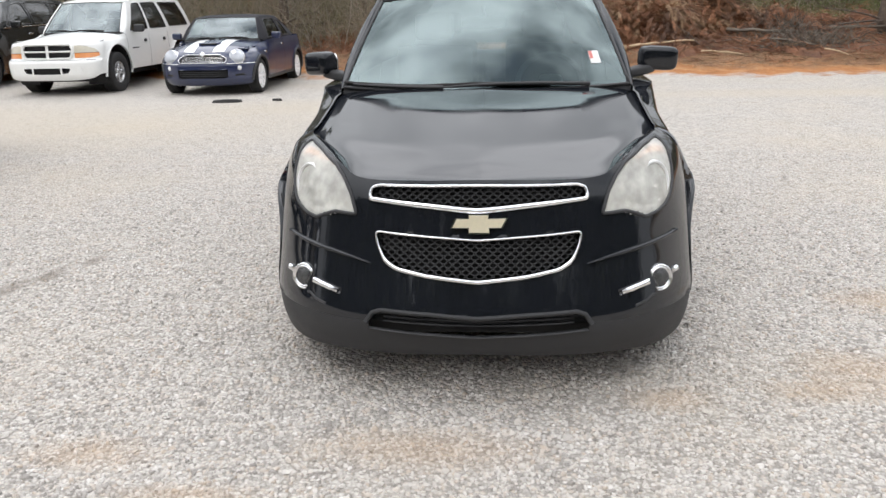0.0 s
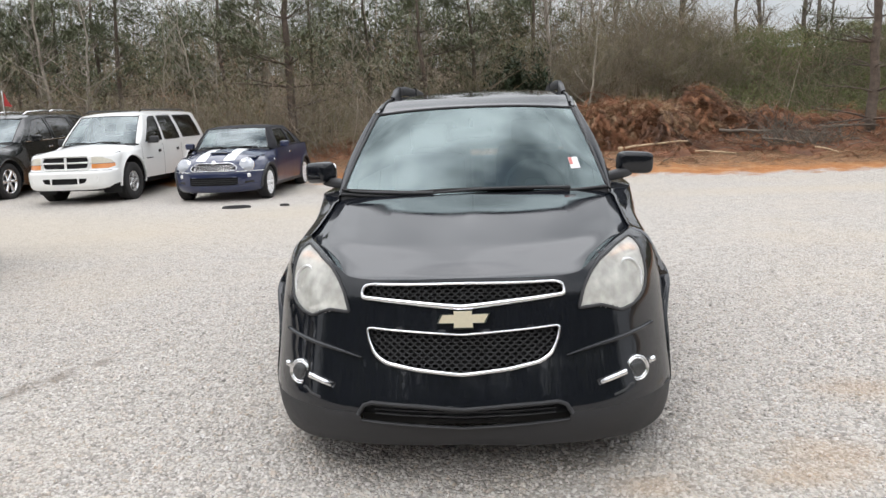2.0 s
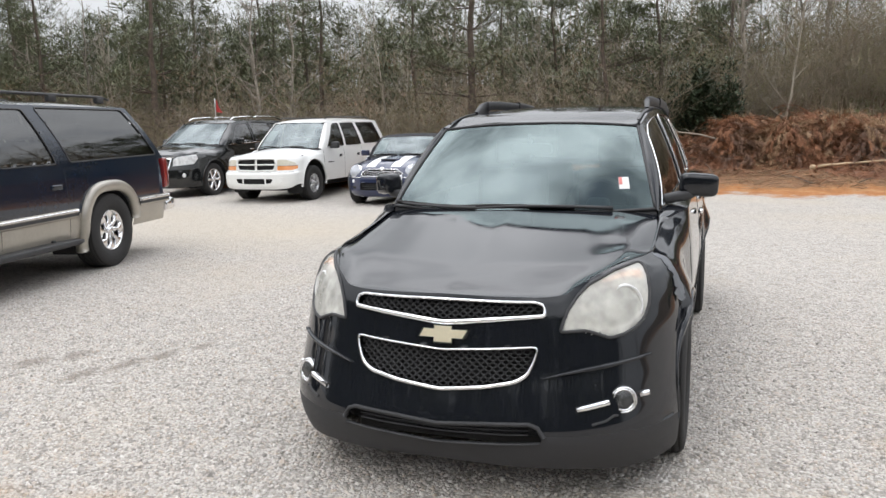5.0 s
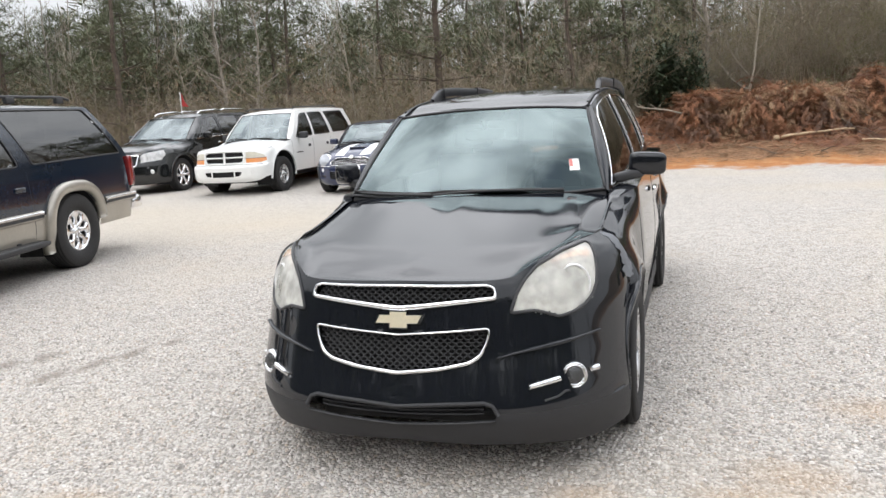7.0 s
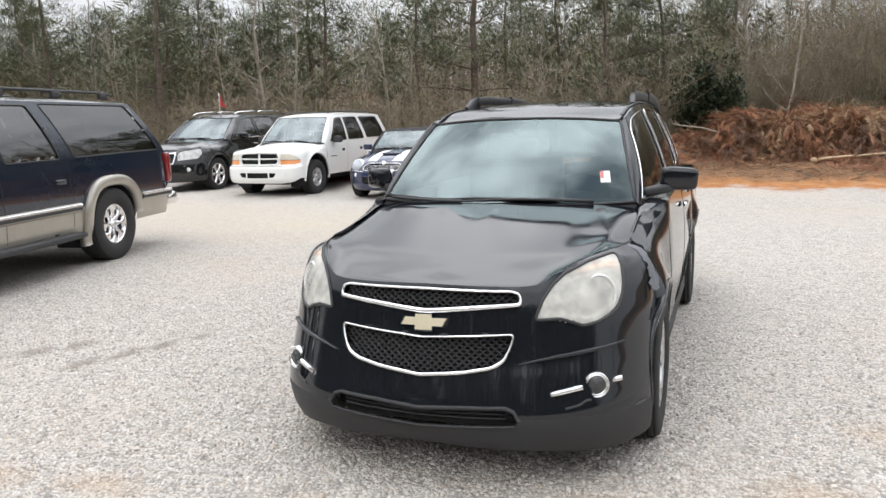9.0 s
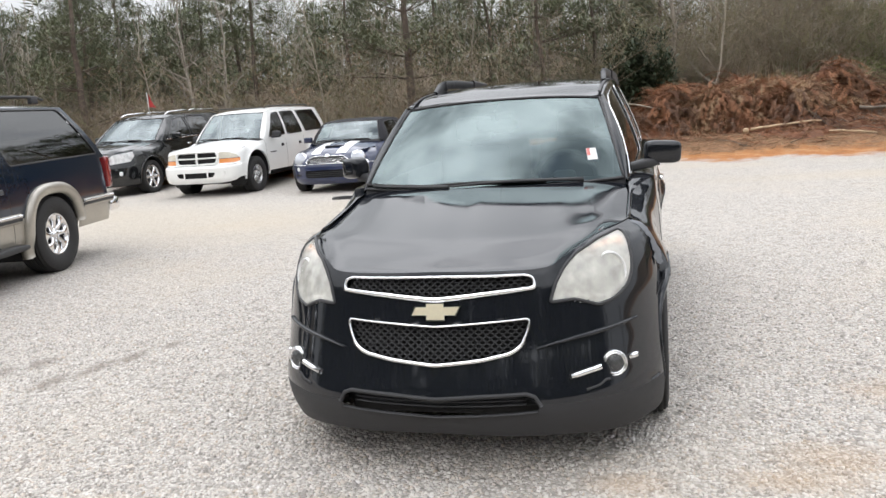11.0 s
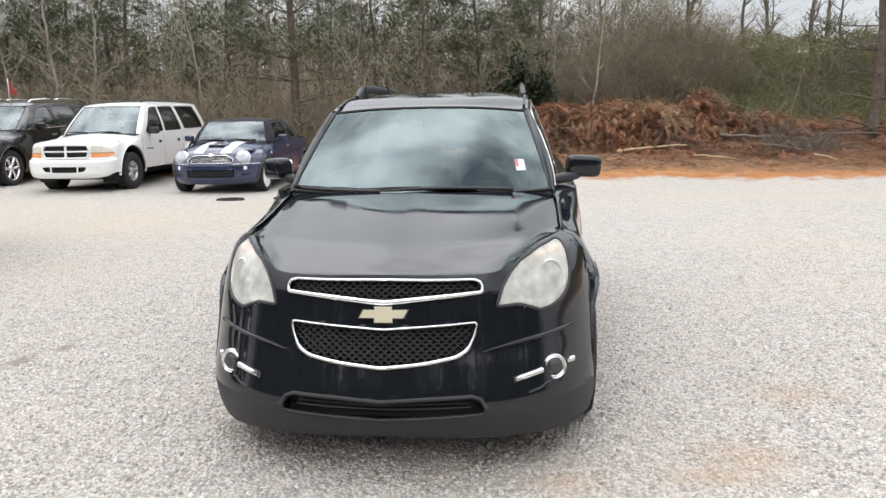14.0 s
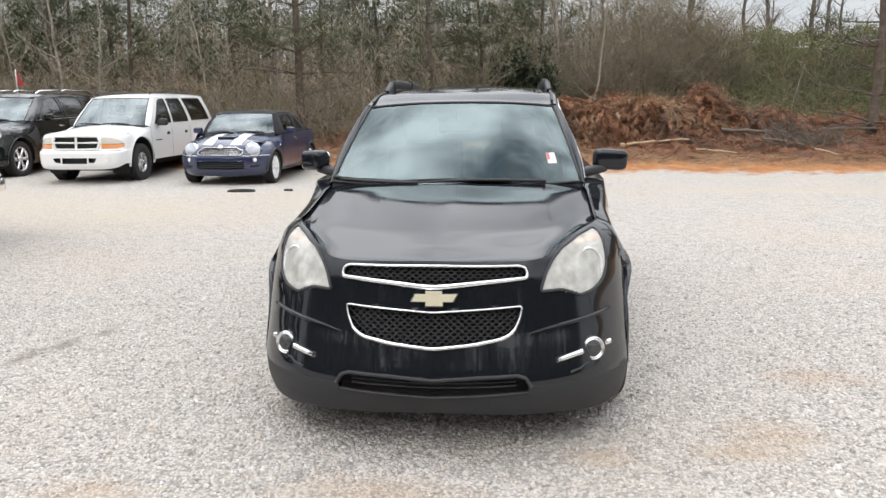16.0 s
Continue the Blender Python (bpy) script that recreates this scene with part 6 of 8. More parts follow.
        part("intake_slat", ribbon([S.fpt(x, z, -0.045) for x, z in pts], [S.fnormal(x, z) for x, z in pts], 0.009, 0.012), M_PLASTIC, it)
    part("intake_duct", box(0, 0.20, 0.32, 0.90, 0.03, 0.20, 0.005), M_DARK, it)
    lip = [(-0.428, 0.340), (-0.404, 0.378), (-0.37, 0.391), (-0.19, 0.384), (0, 0.370), (0.19, 0.384), (0.37, 0.391), (0.404, 0.378), (0.428, 0.340)]
    part("intake_lip", front_ribbon(S, dense([(x, z + 0.003) for x, z in lip], 0.02, False), 0.017, 0.011), M_GREYPL, it)
    part("intake_sill", front_ribbon(S, dense([(-0.416, 0.322), (0, 0.298), (0.416, 0.322)], 0.03, False), 0.010, 0.010), M_GREYPL, it)

    # grilles
    for name, half, piece, zmid_t, zmid_b in (("upper_grille", ug, p_ug, 0.846, 0.772), ("lower_grille", lg, p_lg, 0.650, 0.510)):
        g = skin(T, name, shifted(piece, dy=0.055), M_DARK, "black honeycomb mesh grille")
        hb = [p for p in half if p[0] > 0]
        ring = [(0.0, zmid_t)] + hb + [(0.0, zmid_b)] + [(-x, z) for x, z in reversed(hb)]
        part("honeycomb_mesh", honeycomb(S, ring, 0.034, 0.0135, 0.018), M_PLASTIC, g)
        frame_out = rounded(ring, 0.02, 4)
        pts = dense(frame_out, 0.018)
        cz = (zmid_t + zmid_b) / 2
        if name == "upper_grille":
            w = [0.011 + 0.012 * float(sstep(0.80 - z, -0.03, 0.03)) for x, z in pts]
        else:
            w = [0.009 + 0.008 * float(sstep(0.62 - z, 0.0, 0.06)) for x, z in pts]
        off = []
        for (x, z), ww in zip(pts, w):
            d = np.array((x * 0.25, z - cz))
            d = d / max(np.linalg.norm(d), 1e-6)
            off.append((x + d[0] * ww * 0.45, z + d[1] * ww * 0.45))
        part("chrome_frame", front_ribbon(S, off, w, 0.012, True), M_CHROME, g, "bright chrome grille surround")
    # badge: a plain winged cross shape
    def cross(k):
        pts = [(-0.100, 0.699), (-0.082, 0.736), (-0.032, 0.736), (-0.034, 0.752), (0.044, 0.752), (0.042, 0.736), (0.114, 0.738), (0.094, 0.699), (0.046, 0.699), (0.047, 0.678), (-0.034, 0.678), (-0.033, 0.699)]
        cx, cz = 0.007, 0.7155
        return [(cx + (x - cx) * k, cz + (z - cz) * (k if abs(z - cz) > 0.03 else k)) for x, z in pts]

    def plate(poly, out, depth):
        v = [S.fpt(x, z, out) for x, z in poly] + [S.fpt(x, z, out - depth) for x, z in poly]
        n = len(poly)
        return v, [tuple(range(n))[::-1]] + [(i, (i + 1) % n, n + (i + 1) % n, n + i) for i in range(n)]
    badge = part("emblem", plate(cross(1.0), 0.016, 0.018), M_CHROME, T, "gold and chrome cross-shaped emblem", smooth=False)
    part("emblem_face", plate([(0.007 + (x - 0.007) * 0.93, 0.7155 + (z - 0.7155) * 0.86) for x, z in cross(1.0)], 0.020, 0.006), M_GOLD, badge, smooth=False)
    # headlights
    for sg in (1, -1):
        h = new("headlight")
        h.parent = T
        h["label"] = "hazy yellowed headlight with amber corner"
        mk = (lambda q: q) if sg > 0 else mirror
        part("lens", mk(p_hl), M_LENS, h, "clouded plastic lens").visible_shadow = False
        bucket = ([(p[0] * 0.985, p[1] + 0.10, p[2]) for p in p_hl[0]], p_hl[1])
        part("housing", mk(bucket), M_LAMPIN, h)
        edge = dense(hl, 0.015)
        wallv = [S.fpt(x, z, 0.0) for x, z in edge] + [(S.fpt(x, z)[0] * 0.985, S.fpt(x, z)[1] + 0.10, z) for x, z in edge]
        ne = len(edge)
        part("housing_wall", mk((wallv, [(i, (i + 1) % ne, ne + (i + 1) % ne, ne + i) for i in range(ne)])), M_LAMPIN, h)
        px, pz = 0.690, 0.812
        py = float(S.front(px, pz))
        eye = Matrix.Translation((px, py + 0.034, pz)) @ pose(0, 0, 0, -10, 0, 40)
        part("projector_bowl", mk(moved(lathe([(0.0, 0.075), (0.022, 0.070), (0.046, 0.050), (0.066, 0.014), (0.073, -0.004)], 30, "y"), eye)), M_BOWL, h, "round mirrored projector bowl")
        part("projector_ring", mk(moved(lathe([(0.071, 0.02), (0.072, -0.008), (0.078, -0.014), (0.084, -0.006), (0.086, 0.03)], 30, "y"), eye)), M_WHITEL, h, "pale projector ring")
        part("bulb_cap", mk(moved(lathe([(0.0, -0.008), (0.014, -0.004), (0.019, 0.012), (0.019, 0.060)], 16, "y"), eye)), M_CHROME, h)
        hx, hz = 0.570, 0.818
        hy = float(S.front(hx, hz))
        part("high_beam_bowl", mk(moved(join(box(0, 0.035, 0, 0.074, 0.01, 0.066, 0.004), *[box(sx * 0.040, 0.016, 0, 0.006, 0.045, 0.074, 0.002) for sx in (-1, 1)], *[box(0, 0.016, sz * 0.036, 0.080, 0.045, 0.006, 0.002) for sz in (-1, 1)]), Matrix.Translation((hx, hy + 0.034, hz)) @ pose(0, 0, 0, -8, 8, 30))), M_CHROME, h, "square mirrored high-beam bowl")
        part("high_beam_bulb", mk(superq(hx, hy + 0.055, hz, 0.014, 0.022, 0.014, 1, 1, 12, 8)), M_CLEARL, h)
        bar = [(0.492, 0.842), (0.545, 0.872), (0.610, 0.893), (0.680, 0.905), (0.750, 0.902)]
        part("divider", mk(ribbon([S.fpt(x, z, -0.018) for x, z in bar], [S.fnormal(x, z) for x, z in bar], 0.014, 0.006)), M_BOWL, h)
        foot = [(0.478, 0.748), (0.540, 0.756), (0.600, 0.744), (0.650, 0.726), (0.700, 0.731), (0.740, 0.756), (0.764, 0.80)]
        part("lower_rim", mk(ribbon([S.fpt(x, z, -0.010) for x, z in foot], [S.fnormal(x, z) for x, z in foot], 0.022, 0.006)), M_WHITEL, h, "pale lower rim of the lamp")
        turn = [(0.610, 0.918), (0.660, 0.930), (0.705, 0.934), (0.745, 0.925)]
        part("turn_lens", mk(ribbon([S.fpt(x, z, -0.012) for x, z in turn], [S.fnormal(x, z) for x, z in turn], [0.016, 0.022, 0.034, 0.052], 0.006)), M_AMBERP, h, "faded amber turn signal")
        part("bezel", mk(front_ribbon(S, dense(hl, 0.012), 0.013, 0.007, True)), M_PLASTIC, h)
        # fog lamp
        fog = new("fog_lamp")
        fog.parent = T
        fx, fz = 0.705, 0.460
        part("ring", mk(disc_on(S, fx, fz, [(0.034, -0.002), (0.037, 0.012), (0.043, 0.016), (0.0455, 0.010), (0.047, 0.010), (0.049, 0.015), (0.053, 0.012), (0.055, -0.01)])), M_CHROME, fog, "chrome fog lamp ring")
        part("lamp", mk(disc_on(S, fx, fz, [(0.0, 0.013), (0.016, 0.012), (0.017, 0.007), (0.030, 0.007), (0.036, 0.004), (0.036, -0.01)])), M_GREYPL, fog)
        part("lamp_glass", mk(disc_on(S, fx, fz, [(0.0, 0.020), (0.02, 0.018), (0.035, 0.012)])), M_CLEAR, fog)
        part("wing", mk(front_ribbon(S, [(0.540, 0.443), (0.58, 0.449), (0.62, 0.455), (0.652, 0.459)], 0.024, 0.014)), M_CHROME, fog)
        part("wing", mk(front_ribbon(S, [(0.755, 0.464), (0.772, 0.465), (0.788, 0.465)], 0.024, 0.014)), M_CHROME, fog)
        part("fog_recess", mk(front_ribbon(S, dense([(0.60, 0.384), (0.65, 0.392), (0.675, 0.407), (0.69, 0.405)], 0.02, False), 0.010, 0.004)), M_PLASTIC, fog)
        part("bumper_crease", mk(front_ribbon(S, dense([(0.41, 0.561), (0.48, 0.576), (0.553, 0.587), (0.68, 0.599), (0.79, 0.609)], 0.03, False), [0.004 + 0.014 * math.sin(math.pi * min(1, k / 13)) for k in range(len(dense([(0.41, 0.561), (0.48, 0.576), (0.553, 0.587), (0.68, 0.599), (0.79, 0.609)], 0.03, False)))], 0.012)), M_BLACK, T)
        part("bumper_seam", mk(side_strip(S, 0.56, 0.62, 0.655, 0.70, 0.004, 0.001, 6)), M_DARK, T)
    # bonnet
    cowl = lambda x: 1.148 + 0.142 * (x / 0.72) ** 2.2
    hood = hood_patch(S, 0.755, (0.10, 0.888, 0.2, 0.912, 0.35, 0.935, 0.6, 0.978, 0.9, 1.039, 1.05, 1.073, 1.15, 1.099, 1.3, 1.138), (0.4, 0.957, 0.55, 0.968, 0.7, 0.976, 0.79, 0.984, 0.9, 1.000, 1.1, 1.035, 1.3, 1.076), cowl, nx=30, ny=40, lead=0.085, ridge=0.002, vee=0.045, power=3.4)
    part("bonnet", hood, M_BLACK, T, "glossy black bonnet reflecting clouds")
    ze = smooth_tab((0.4, 0.957, 0.55, 0.968, 0.7, 0.976, 0.79, 0.984, 0.9, 1.000, 1.1, 1.035, 1.3, 1.076, 1.6, 1.10))
    xi = smooth_tab((0.4, 0.752, 1.22, 0.752, 1.36, 0.715, 1.56, 0.76))
    v = []
    for k in range(30):
        y = 0.66 + 0.90 * k / 29
        zt = float(S.ts(y))
        xo = float(S.side(y, zt))
        x0, z0 = min(float(xi(y)), xo - 0.004), float(ze(y)) - 0.004
        for j in range(4):
            t = j / 3
            v.append((x0 + (xo - x0) * t, y, z0 + (zt - z0) * t + 0.006 * math.sin(math.pi * t)))
    both(T, "wing_top", (v, grid_faces(30, 4, True)), M_BLACK)
    C = Cabin(((0, 1.17, 1.083), (0.726, 1.305, 1.100)), ((0, 1.70, 1.548), (0.58, 1.79, 1.520)),
              (1.3, 0.738, 1.4, 0.758, 1.5, 0.768, 1.9, 0.788, 2.5, 0.797, 4.0, 0.785, 4.7, 0.73), (1.3, 1.06, 1.5, 1.092, 2.5, 1.115, 4.0, 1.115, 4.7, 1.10),
              (1.8, 0.600, 2.2, 0.606, 3.0, 0.606, 4.0, 0.59, 4.6, 0.56), (1.8, 1.537, 2.2, 1.60, 2.8, 1.63, 3.6, 1.62, 4.3, 1.58, 4.6, 1.54),
              (1.6, 1.545, 2.0, 1.60, 2.5, 1.652, 3.2, 1.672, 4.0, 1.655, 4.6, 1.60), (1.325, 1.803), (4.62, 4.45), 0.008)
    windows_of(T, C, [rounded([(1.385, 0.05), (1.81, 0.84), (1.93, 0.925), (2.53, 0.93), (2.56, 0.07)], 0.04), rounded([(2.63, 0.07), (2.61, 0.93), (3.40, 0.92), (3.60, 0.45), (3.62, 0.09)], 0.04),
                      rounded([(3.75, 0.12), (3.72, 0.50), (3.58, 0.88), (4.05, 0.80), (4.30, 0.22)], 0.04)], M_BLACK, M_TINT, M_CHROME, 0.006, trim_label="thin chrome window trim")
    cabin_core(T, C, S, 4.45, M_BLACK, tail=(4.62, 1.15))
    # dark sheets added behind the side glass and under the roof against light leaks
    v = [(C.sp(1.42 + 3.0 * i / 29, h)[0] - 0.035 - 0.03 * h, 1.42 + 3.0 * i / 29 + 0.50 * h * (1 - i / 29), C.sp(1.42 + 3.0 * i / 29, h)[2] - 0.02 * h) for i in range(30) for h in (0, 0.25, 0.5, 0.75, 1.0)]
    both(T, "side_lining", (v, grid_faces(30, 5)), M_TRIM)
    v = [(sx * (C.sp(1.95 + 2.4 * i / 19, 1.0)[0] + 0.0), 1.95 + 2.4 * i / 19, C.sp(1.95 + 2.4 * i / 19, 1.0)[2] - 0.03) for i in range(20) for sx in (-1, -0.5, 0, 0.5, 1)]
    part("headliner", (v, grid_faces(20, 5)), M_TRIM, T)
    # shoulder under the side windows
    v = []
    for k in range(40):
        y = 1.40 + 3.05 * k / 39
        p, q = C.sp(y, 0.0), (float(S.side(y, float(S.ts(y)))), y, float(S.ts(y)))
        for j in range(5):
            t = j / 4
            v.append((p[0] + (q[0] - p[0]) * t, y, p[2] + (q[2] - p[2]) * t ** 2.2 + 0.001))
    both(T, "shoulder", (v, grid_faces(40, 5, True)), M_BLACK)
    w = [((Vector((s * 0.76, cowl(abs(s) * 0.76) - 0.01, 0)))) for s in (-1 + 2 * k / 24 for k in range(25))]
    v = []
    for k in range(25):
        s = -1 + 2 * k / 24
        a, b = w[k], Vector(C.foot(s))
        zh = 1.084 - 0.020 * abs(s) ** 2.6
        v += [(a.x, a.y, zh - 0.012), ((a.x + b.x) / 2, (a.y + b.y) / 2, zh - 0.020), (b.x, b.y + 0.01, b.z + 0.004)]
    part("cowl_panel", (v, grid_faces(25, 3)), M_PLASTIC, T)
    wiper(T, C, -0.28, -0.93, 0.02, 0.02)
    wiper(T, C, 0.72, -0.34, 0.015, 0.05)
    # things seen on and behind the glass
    part("windscreen_sticker", glass_patch(C, 0.775, 0.850, 0.22, 0.345, 0.002), M_PAPER, T, "white paper sticker with a red strip")
    part("sticker_strip", glass_patch(C, 0.777, 0.802, 0.265, 0.342, 0.004), M_REDP, T)
    part("black_border", join(glass_patch(C, -0.995, 0.995, 0.965, 1.0, -0.004), glass_patch(C, -0.995, 0.995, 0.0, 0.045, -0.004)), M_DARK, T)
    part("rear_view_mirror", join(superq(*on_glass(C, -0.02, 0.80, -0.12), 0.125, 0.025, 0.035), tube([on_glass(C, -0.02, 0.86, -0.01), on_glass(C, -0.02, 0.83, -0.10)], 0.012, 6)), M_TRIM, T)
    fit_out(T, C, 0.80, 1.78, 1.07, 2.30, 0.62)
    # mirrors
    for sg in (1, -1):
        mk = (lambda q: q) if sg > 0 else mirror
        mr = new("door_mirror")
        mr.parent = T
        turn = Matrix.Translation((0.925, 1.655, 1.198)) @ pose(0, 0, 0, 0, 4, 8 if sg > 0 else 46)
        part("mirror_shell", mk(moved(superq(0, 0, 0, 0.102, 0.056, 0.064, 0.45, 0.42, 28, 18), turn)), M_BLACK, mr)
        part("mirror_arm", mk(moved(superq(0, 0, 0, 0.098, 0.040, 0.027, 0.55, 0.55), Matrix.Translation((0.815, 1.605, 1.136)) @ pose(0, 0, 0, 0, -9, 24))), M_PLASTIC, mr)
        part("mirror_glass", mk(moved(superq(0.0, 0.056, -0.004, 0.092, 0.006, 0.054, 0.4, 0.4), turn)), M_CHROME, mr)
        # roof rail
        rail = [(0.574, 2.40, 1.626), (0.566, 2.50, 1.676), (0.560, 2.62, 1.700), (0.556, 2.9, 1.708), (0.556, 3.5, 1.704), (0.560, 4.0, 1.682), (0.56, 4.25, 1.625)]
        rr = new("roof_rail")
        rr.parent = T
        part("rail_bar", mk(ribbon(rail[1:6], [(0, 0, 1)] * 5, [0.024, 0.026, 0.024, 0.024, 0.024], 0.010, False, 0.050)), M_PLASTIC, rr)
        part("rail_foot", mk(ribbon(rail[:3], [(0, -0.5, 1)] * 3, [0.030, 0.036, 0.026], 0.012, False, 0.060)), M_PLASTIC, rr)
        part("rail_foot", mk(ribbon(rail[4:], [(0, 0.3, 1)] * 3, [0.04, 0.05, 0.06], 0.02, False, 0.05)), M_PLASTIC, rr)
        part("roof_channel", mk(ribbon([C.head(1)[:1] + (y, z + 0.004) if False else (C.sp(y, 1.0)[0] - 0.025, y, C.sp(y, 1.0)[2] + 0.010) for y, z in ((1.86 + 0.12 * k, 0) for k in range(20))], [(0.3, 0, 1)] * 20, 0.016, 0.004)), M_PLASTIC, T)
        for y in (2.50, 3.52):
            part("door_handle", mk(superq(float(S.side(y, 0.96)) + 0.022, y, 0.965, 0.016, 0.085, 0.016, 0.6, 0.6)), M_CHROME, T, "chrome door handle")
        for y in (1.42, 2.60, 3.62):
            part("door_seam", mk(door_line(S, y, 0.30, 1.06)), M_DARK, T)
        part("sill_cladding", mk(side_strip(S, 1.36, 3.30, 0.27, 0.27, 0.11, 0.012)), M_GREYPL, T, "dark grey plastic sill cladding")
        # peeled clear coat on the wing
        if sg > 0:
            rnd = random.Random(7)
            spots = [(0.735 + rnd.uniform(-0.025, 0.025) - 0.006 * k, 0.945 - 0.020 * k, 0.030 + 0.022 * rnd.random(), 0.017 + 0.010 * rnd.random()) for k in range(9)]
            for cy, cz, ry, rz in spots:
                poly = [(cy + ry * (0.75 + 0.4 * rnd.random()) * math.cos(a), cz + rz * (0.75 + 0.4 * rnd.random()) * math.sin(a)) for a in (2 * math.pi * i / 13 for i in range(13))]
                v = [(float(S.side(y, z)) + 0.0018 + 0.03 * (1.0 - cz) ** 2, y, z) for y, z in poly] + [(float(S.side(cy, cz)) + 0.0032, cy, cz)]
                part("peeled_patch", (v, [(i, (i + 1) % 13, 13) for i in range(13)]), M_WORN, T, "patch of peeled clear coat")
    part("antenna_fin", superq(0.0, 4.15, 1.665, 0.02, 0.06, 0.035, 0.9, 0.8), M_BLACK, T)
    run_gear(T, S, 0.812, 0.355, 0.225, 0.225, 5, "five", M_ALU, M_BLACK, 0.022, 0.003)
    return T


black_suv(pose(0.415, 3.0, 0))


def simple_mirrors(T, x, y, z, sx, sz, material):
    for sg in (1, -1):
        mk = (lambda q: q) if sg > 0 else mirror
        mr = new("door_mirror")
        mr.parent = T
        part("mirror_shell", mk(superq(x, y, z, sx, 0.055, sz, 0.45, 0.45)), material, mr)
        part("mirror_arm", mk(superq(x - sx, y + 0.01, z - sz * 0.7, 0.07, 0.03, 0.022, 0.5, 0.5, 12, 8)), M_PLASTIC, mr)
        part("mirror_glass", mk(superq(x, y + 0.052, z, sx * 0.82, 0.006, sz * 0.8, 0.4, 0.4, 12, 8)), M_CHROME, mr)


def split_level(piece, level):
    """The faces of a skin above and below a height."""
    v, f = piece
    hi = [q for q in f if sum(v[i][2] for i in q) / len(q) >= level]
    lo = [q for q in f if sum(v[i][2] for i in q) / len(q) < level]
    out = []
    for fs in (hi, lo):
        ids = sorted({i for q in fs for i in q})
        mp = {i: k for k, i in enumerate(ids)}
        out.append(([v[i] for i in ids], [tuple(mp[i] for i in q) for q in fs]))
    return out


# ---- the white truck-based wagon ----
def white_suv(m):
    T = thing("suv", "white boxy SUV with crosshair grille and amber corner lamps", "car", m, "vehicles on the lot")
    S = Shell(4.9, nose=(0.22, 0.14, 0.30, 0.04, 0.42, 0.0, 0.60, 0.005, 0.655, 0.03, 0.68, 0.09, 0.80, 0.105, 0.93, 0.12, 0.99, 0.17, 1.08, 0.35),
              half=(0.22, 0.84, 0.36, 0.89, 0.6, 0.91, 0.85, 0.905, 0.98, 0.87, 1.03, 0.80, 1.08, 0.76), depth=(0.22, 0.38, 0.6, 0.36, 0.95, 0.44, 1.08, 0.46),
              top_front=(0, 0.985, 0.6, 0.985, 0.85, 0.97, 1.0, 0.985), top_side=(0.5, 1.0, 0.9, 1.01, 1.2, 1.06, 1.5, 1.10, 4.9, 1.14), bottom=(0, 0.30, 0.5, 0.30, 0.8, 0.33, 0.9, 0.40),
              half_side=(0.22, 0.86, 0.5, 0.90, 0.8, 0.91, 1.0, 0.90, 1.15, 0.88), blend=(1.0, 1.5), arches=((0.97, 0.40, 0.50), (3.88, 0.40, 0.49)), flare=0.03, n=4.6, m=1.8)
    g1 = [(0.030, 0.830), (0.030, 0.925), (0.445, 0.920), (0.465, 0.838)]
    g2 = [(0.030, 0.708), (0.030, 0.800), (0.465, 0.806), (0.425, 0.713)]
    hl = [(0.52, 0.795), (0.52, 0.925), (0.70, 0.915), (0.83, 0.86), (0.875, 0.795)]
    am = [(0.52, 0.70), (0.52, 0.79), (0.875, 0.79), (0.88, 0.73), (0.80, 0.70)]
    sl = [[(-0.02, 0.415), (-0.02, 0.525), (0.105, 0.525), (0.105, 0.415)], [(0.135, 0.415), (0.135, 0.525), (0.275, 0.525), (0.265, 0.415)], [(0.305, 0.425), (0.31, 0.525), (0.46, 0.52), (0.41, 0.435)]]
    r = S.build((g1, g2, hl, am, *sl), nf=48, nv=50, ns=90)
    skin(T, "body_shell", r[0], M_WHITE)
    for k in (1, 2):
        for mk in (lambda q: q, mirror):
            part("grille_opening", mk(shifted(r[k], dy=0.05)), M_DARK, T, "black grille opening")
    for sg, mk in ((1, lambda q: q), (-1, mirror)):
        h = new("headlight")
        h.parent = T
        part("lens", mk(r[3]), M_CLEARL, h, "pale yellowed headlight lens")
        part("amber_lens", mk(r[4]), M_AMBER, h, "amber turn signal lens")
        part("lens_gap", mk(front_ribbon(S, dense([(0.50, 0.7925), (0.87, 0.7925)], 0.04, False), 0.008, 0.004)), M_PLASTIC, h)
        for k in (5, 6, 7):
            part("bumper_slot", mk(shifted(r[k], dy=0.06)), M_DARK, T, "black bumper slot")
        part("grille_frame", mk(front_ribbon(S, dense([(0.0, 0.945), (0.455, 0.94), (0.485, 0.84), (0.445, 0.697), (0.40, 0.688), (0.0, 0.688)], 0.03, False), 0.032, 0.022)), M_WHITE, T)
        part("bumper_line", mk(front_ribbon(S, dense([(0.0, 0.665), (0.85, 0.665)], 0.04, False), 0.014, 0.004)), M_PLASTIC, T)
        part("fog_dimple", mk(disc_on(S, 0.63, 0.50, [(0, -0.004), (0.05, -0.002), (0.06, 0.003), (0.065, -0.004)])), M_WHITE, T)
        part("fender_badge", mk(box(float(S.side(1.55, 0.80)) + 0.003, 1.75, 0.80, 0.006, 0.28, 0.022, 0.002)), M_GREYPL, T)
        for y in (1.45, 2.42, 3.35):
            part("door_seam", mk(door_line(S, y, 0.40, 1.08)), M_GREYPL, T)
        for y in (2.22, 3.12):
            part("door_handle", mk(superq(float(S.side(y, 0.93)) + 0.012, y, 0.93, 0.014, 0.05, 0.032, 0.5, 0.5)), M_PLASTIC, T, "black door handle")
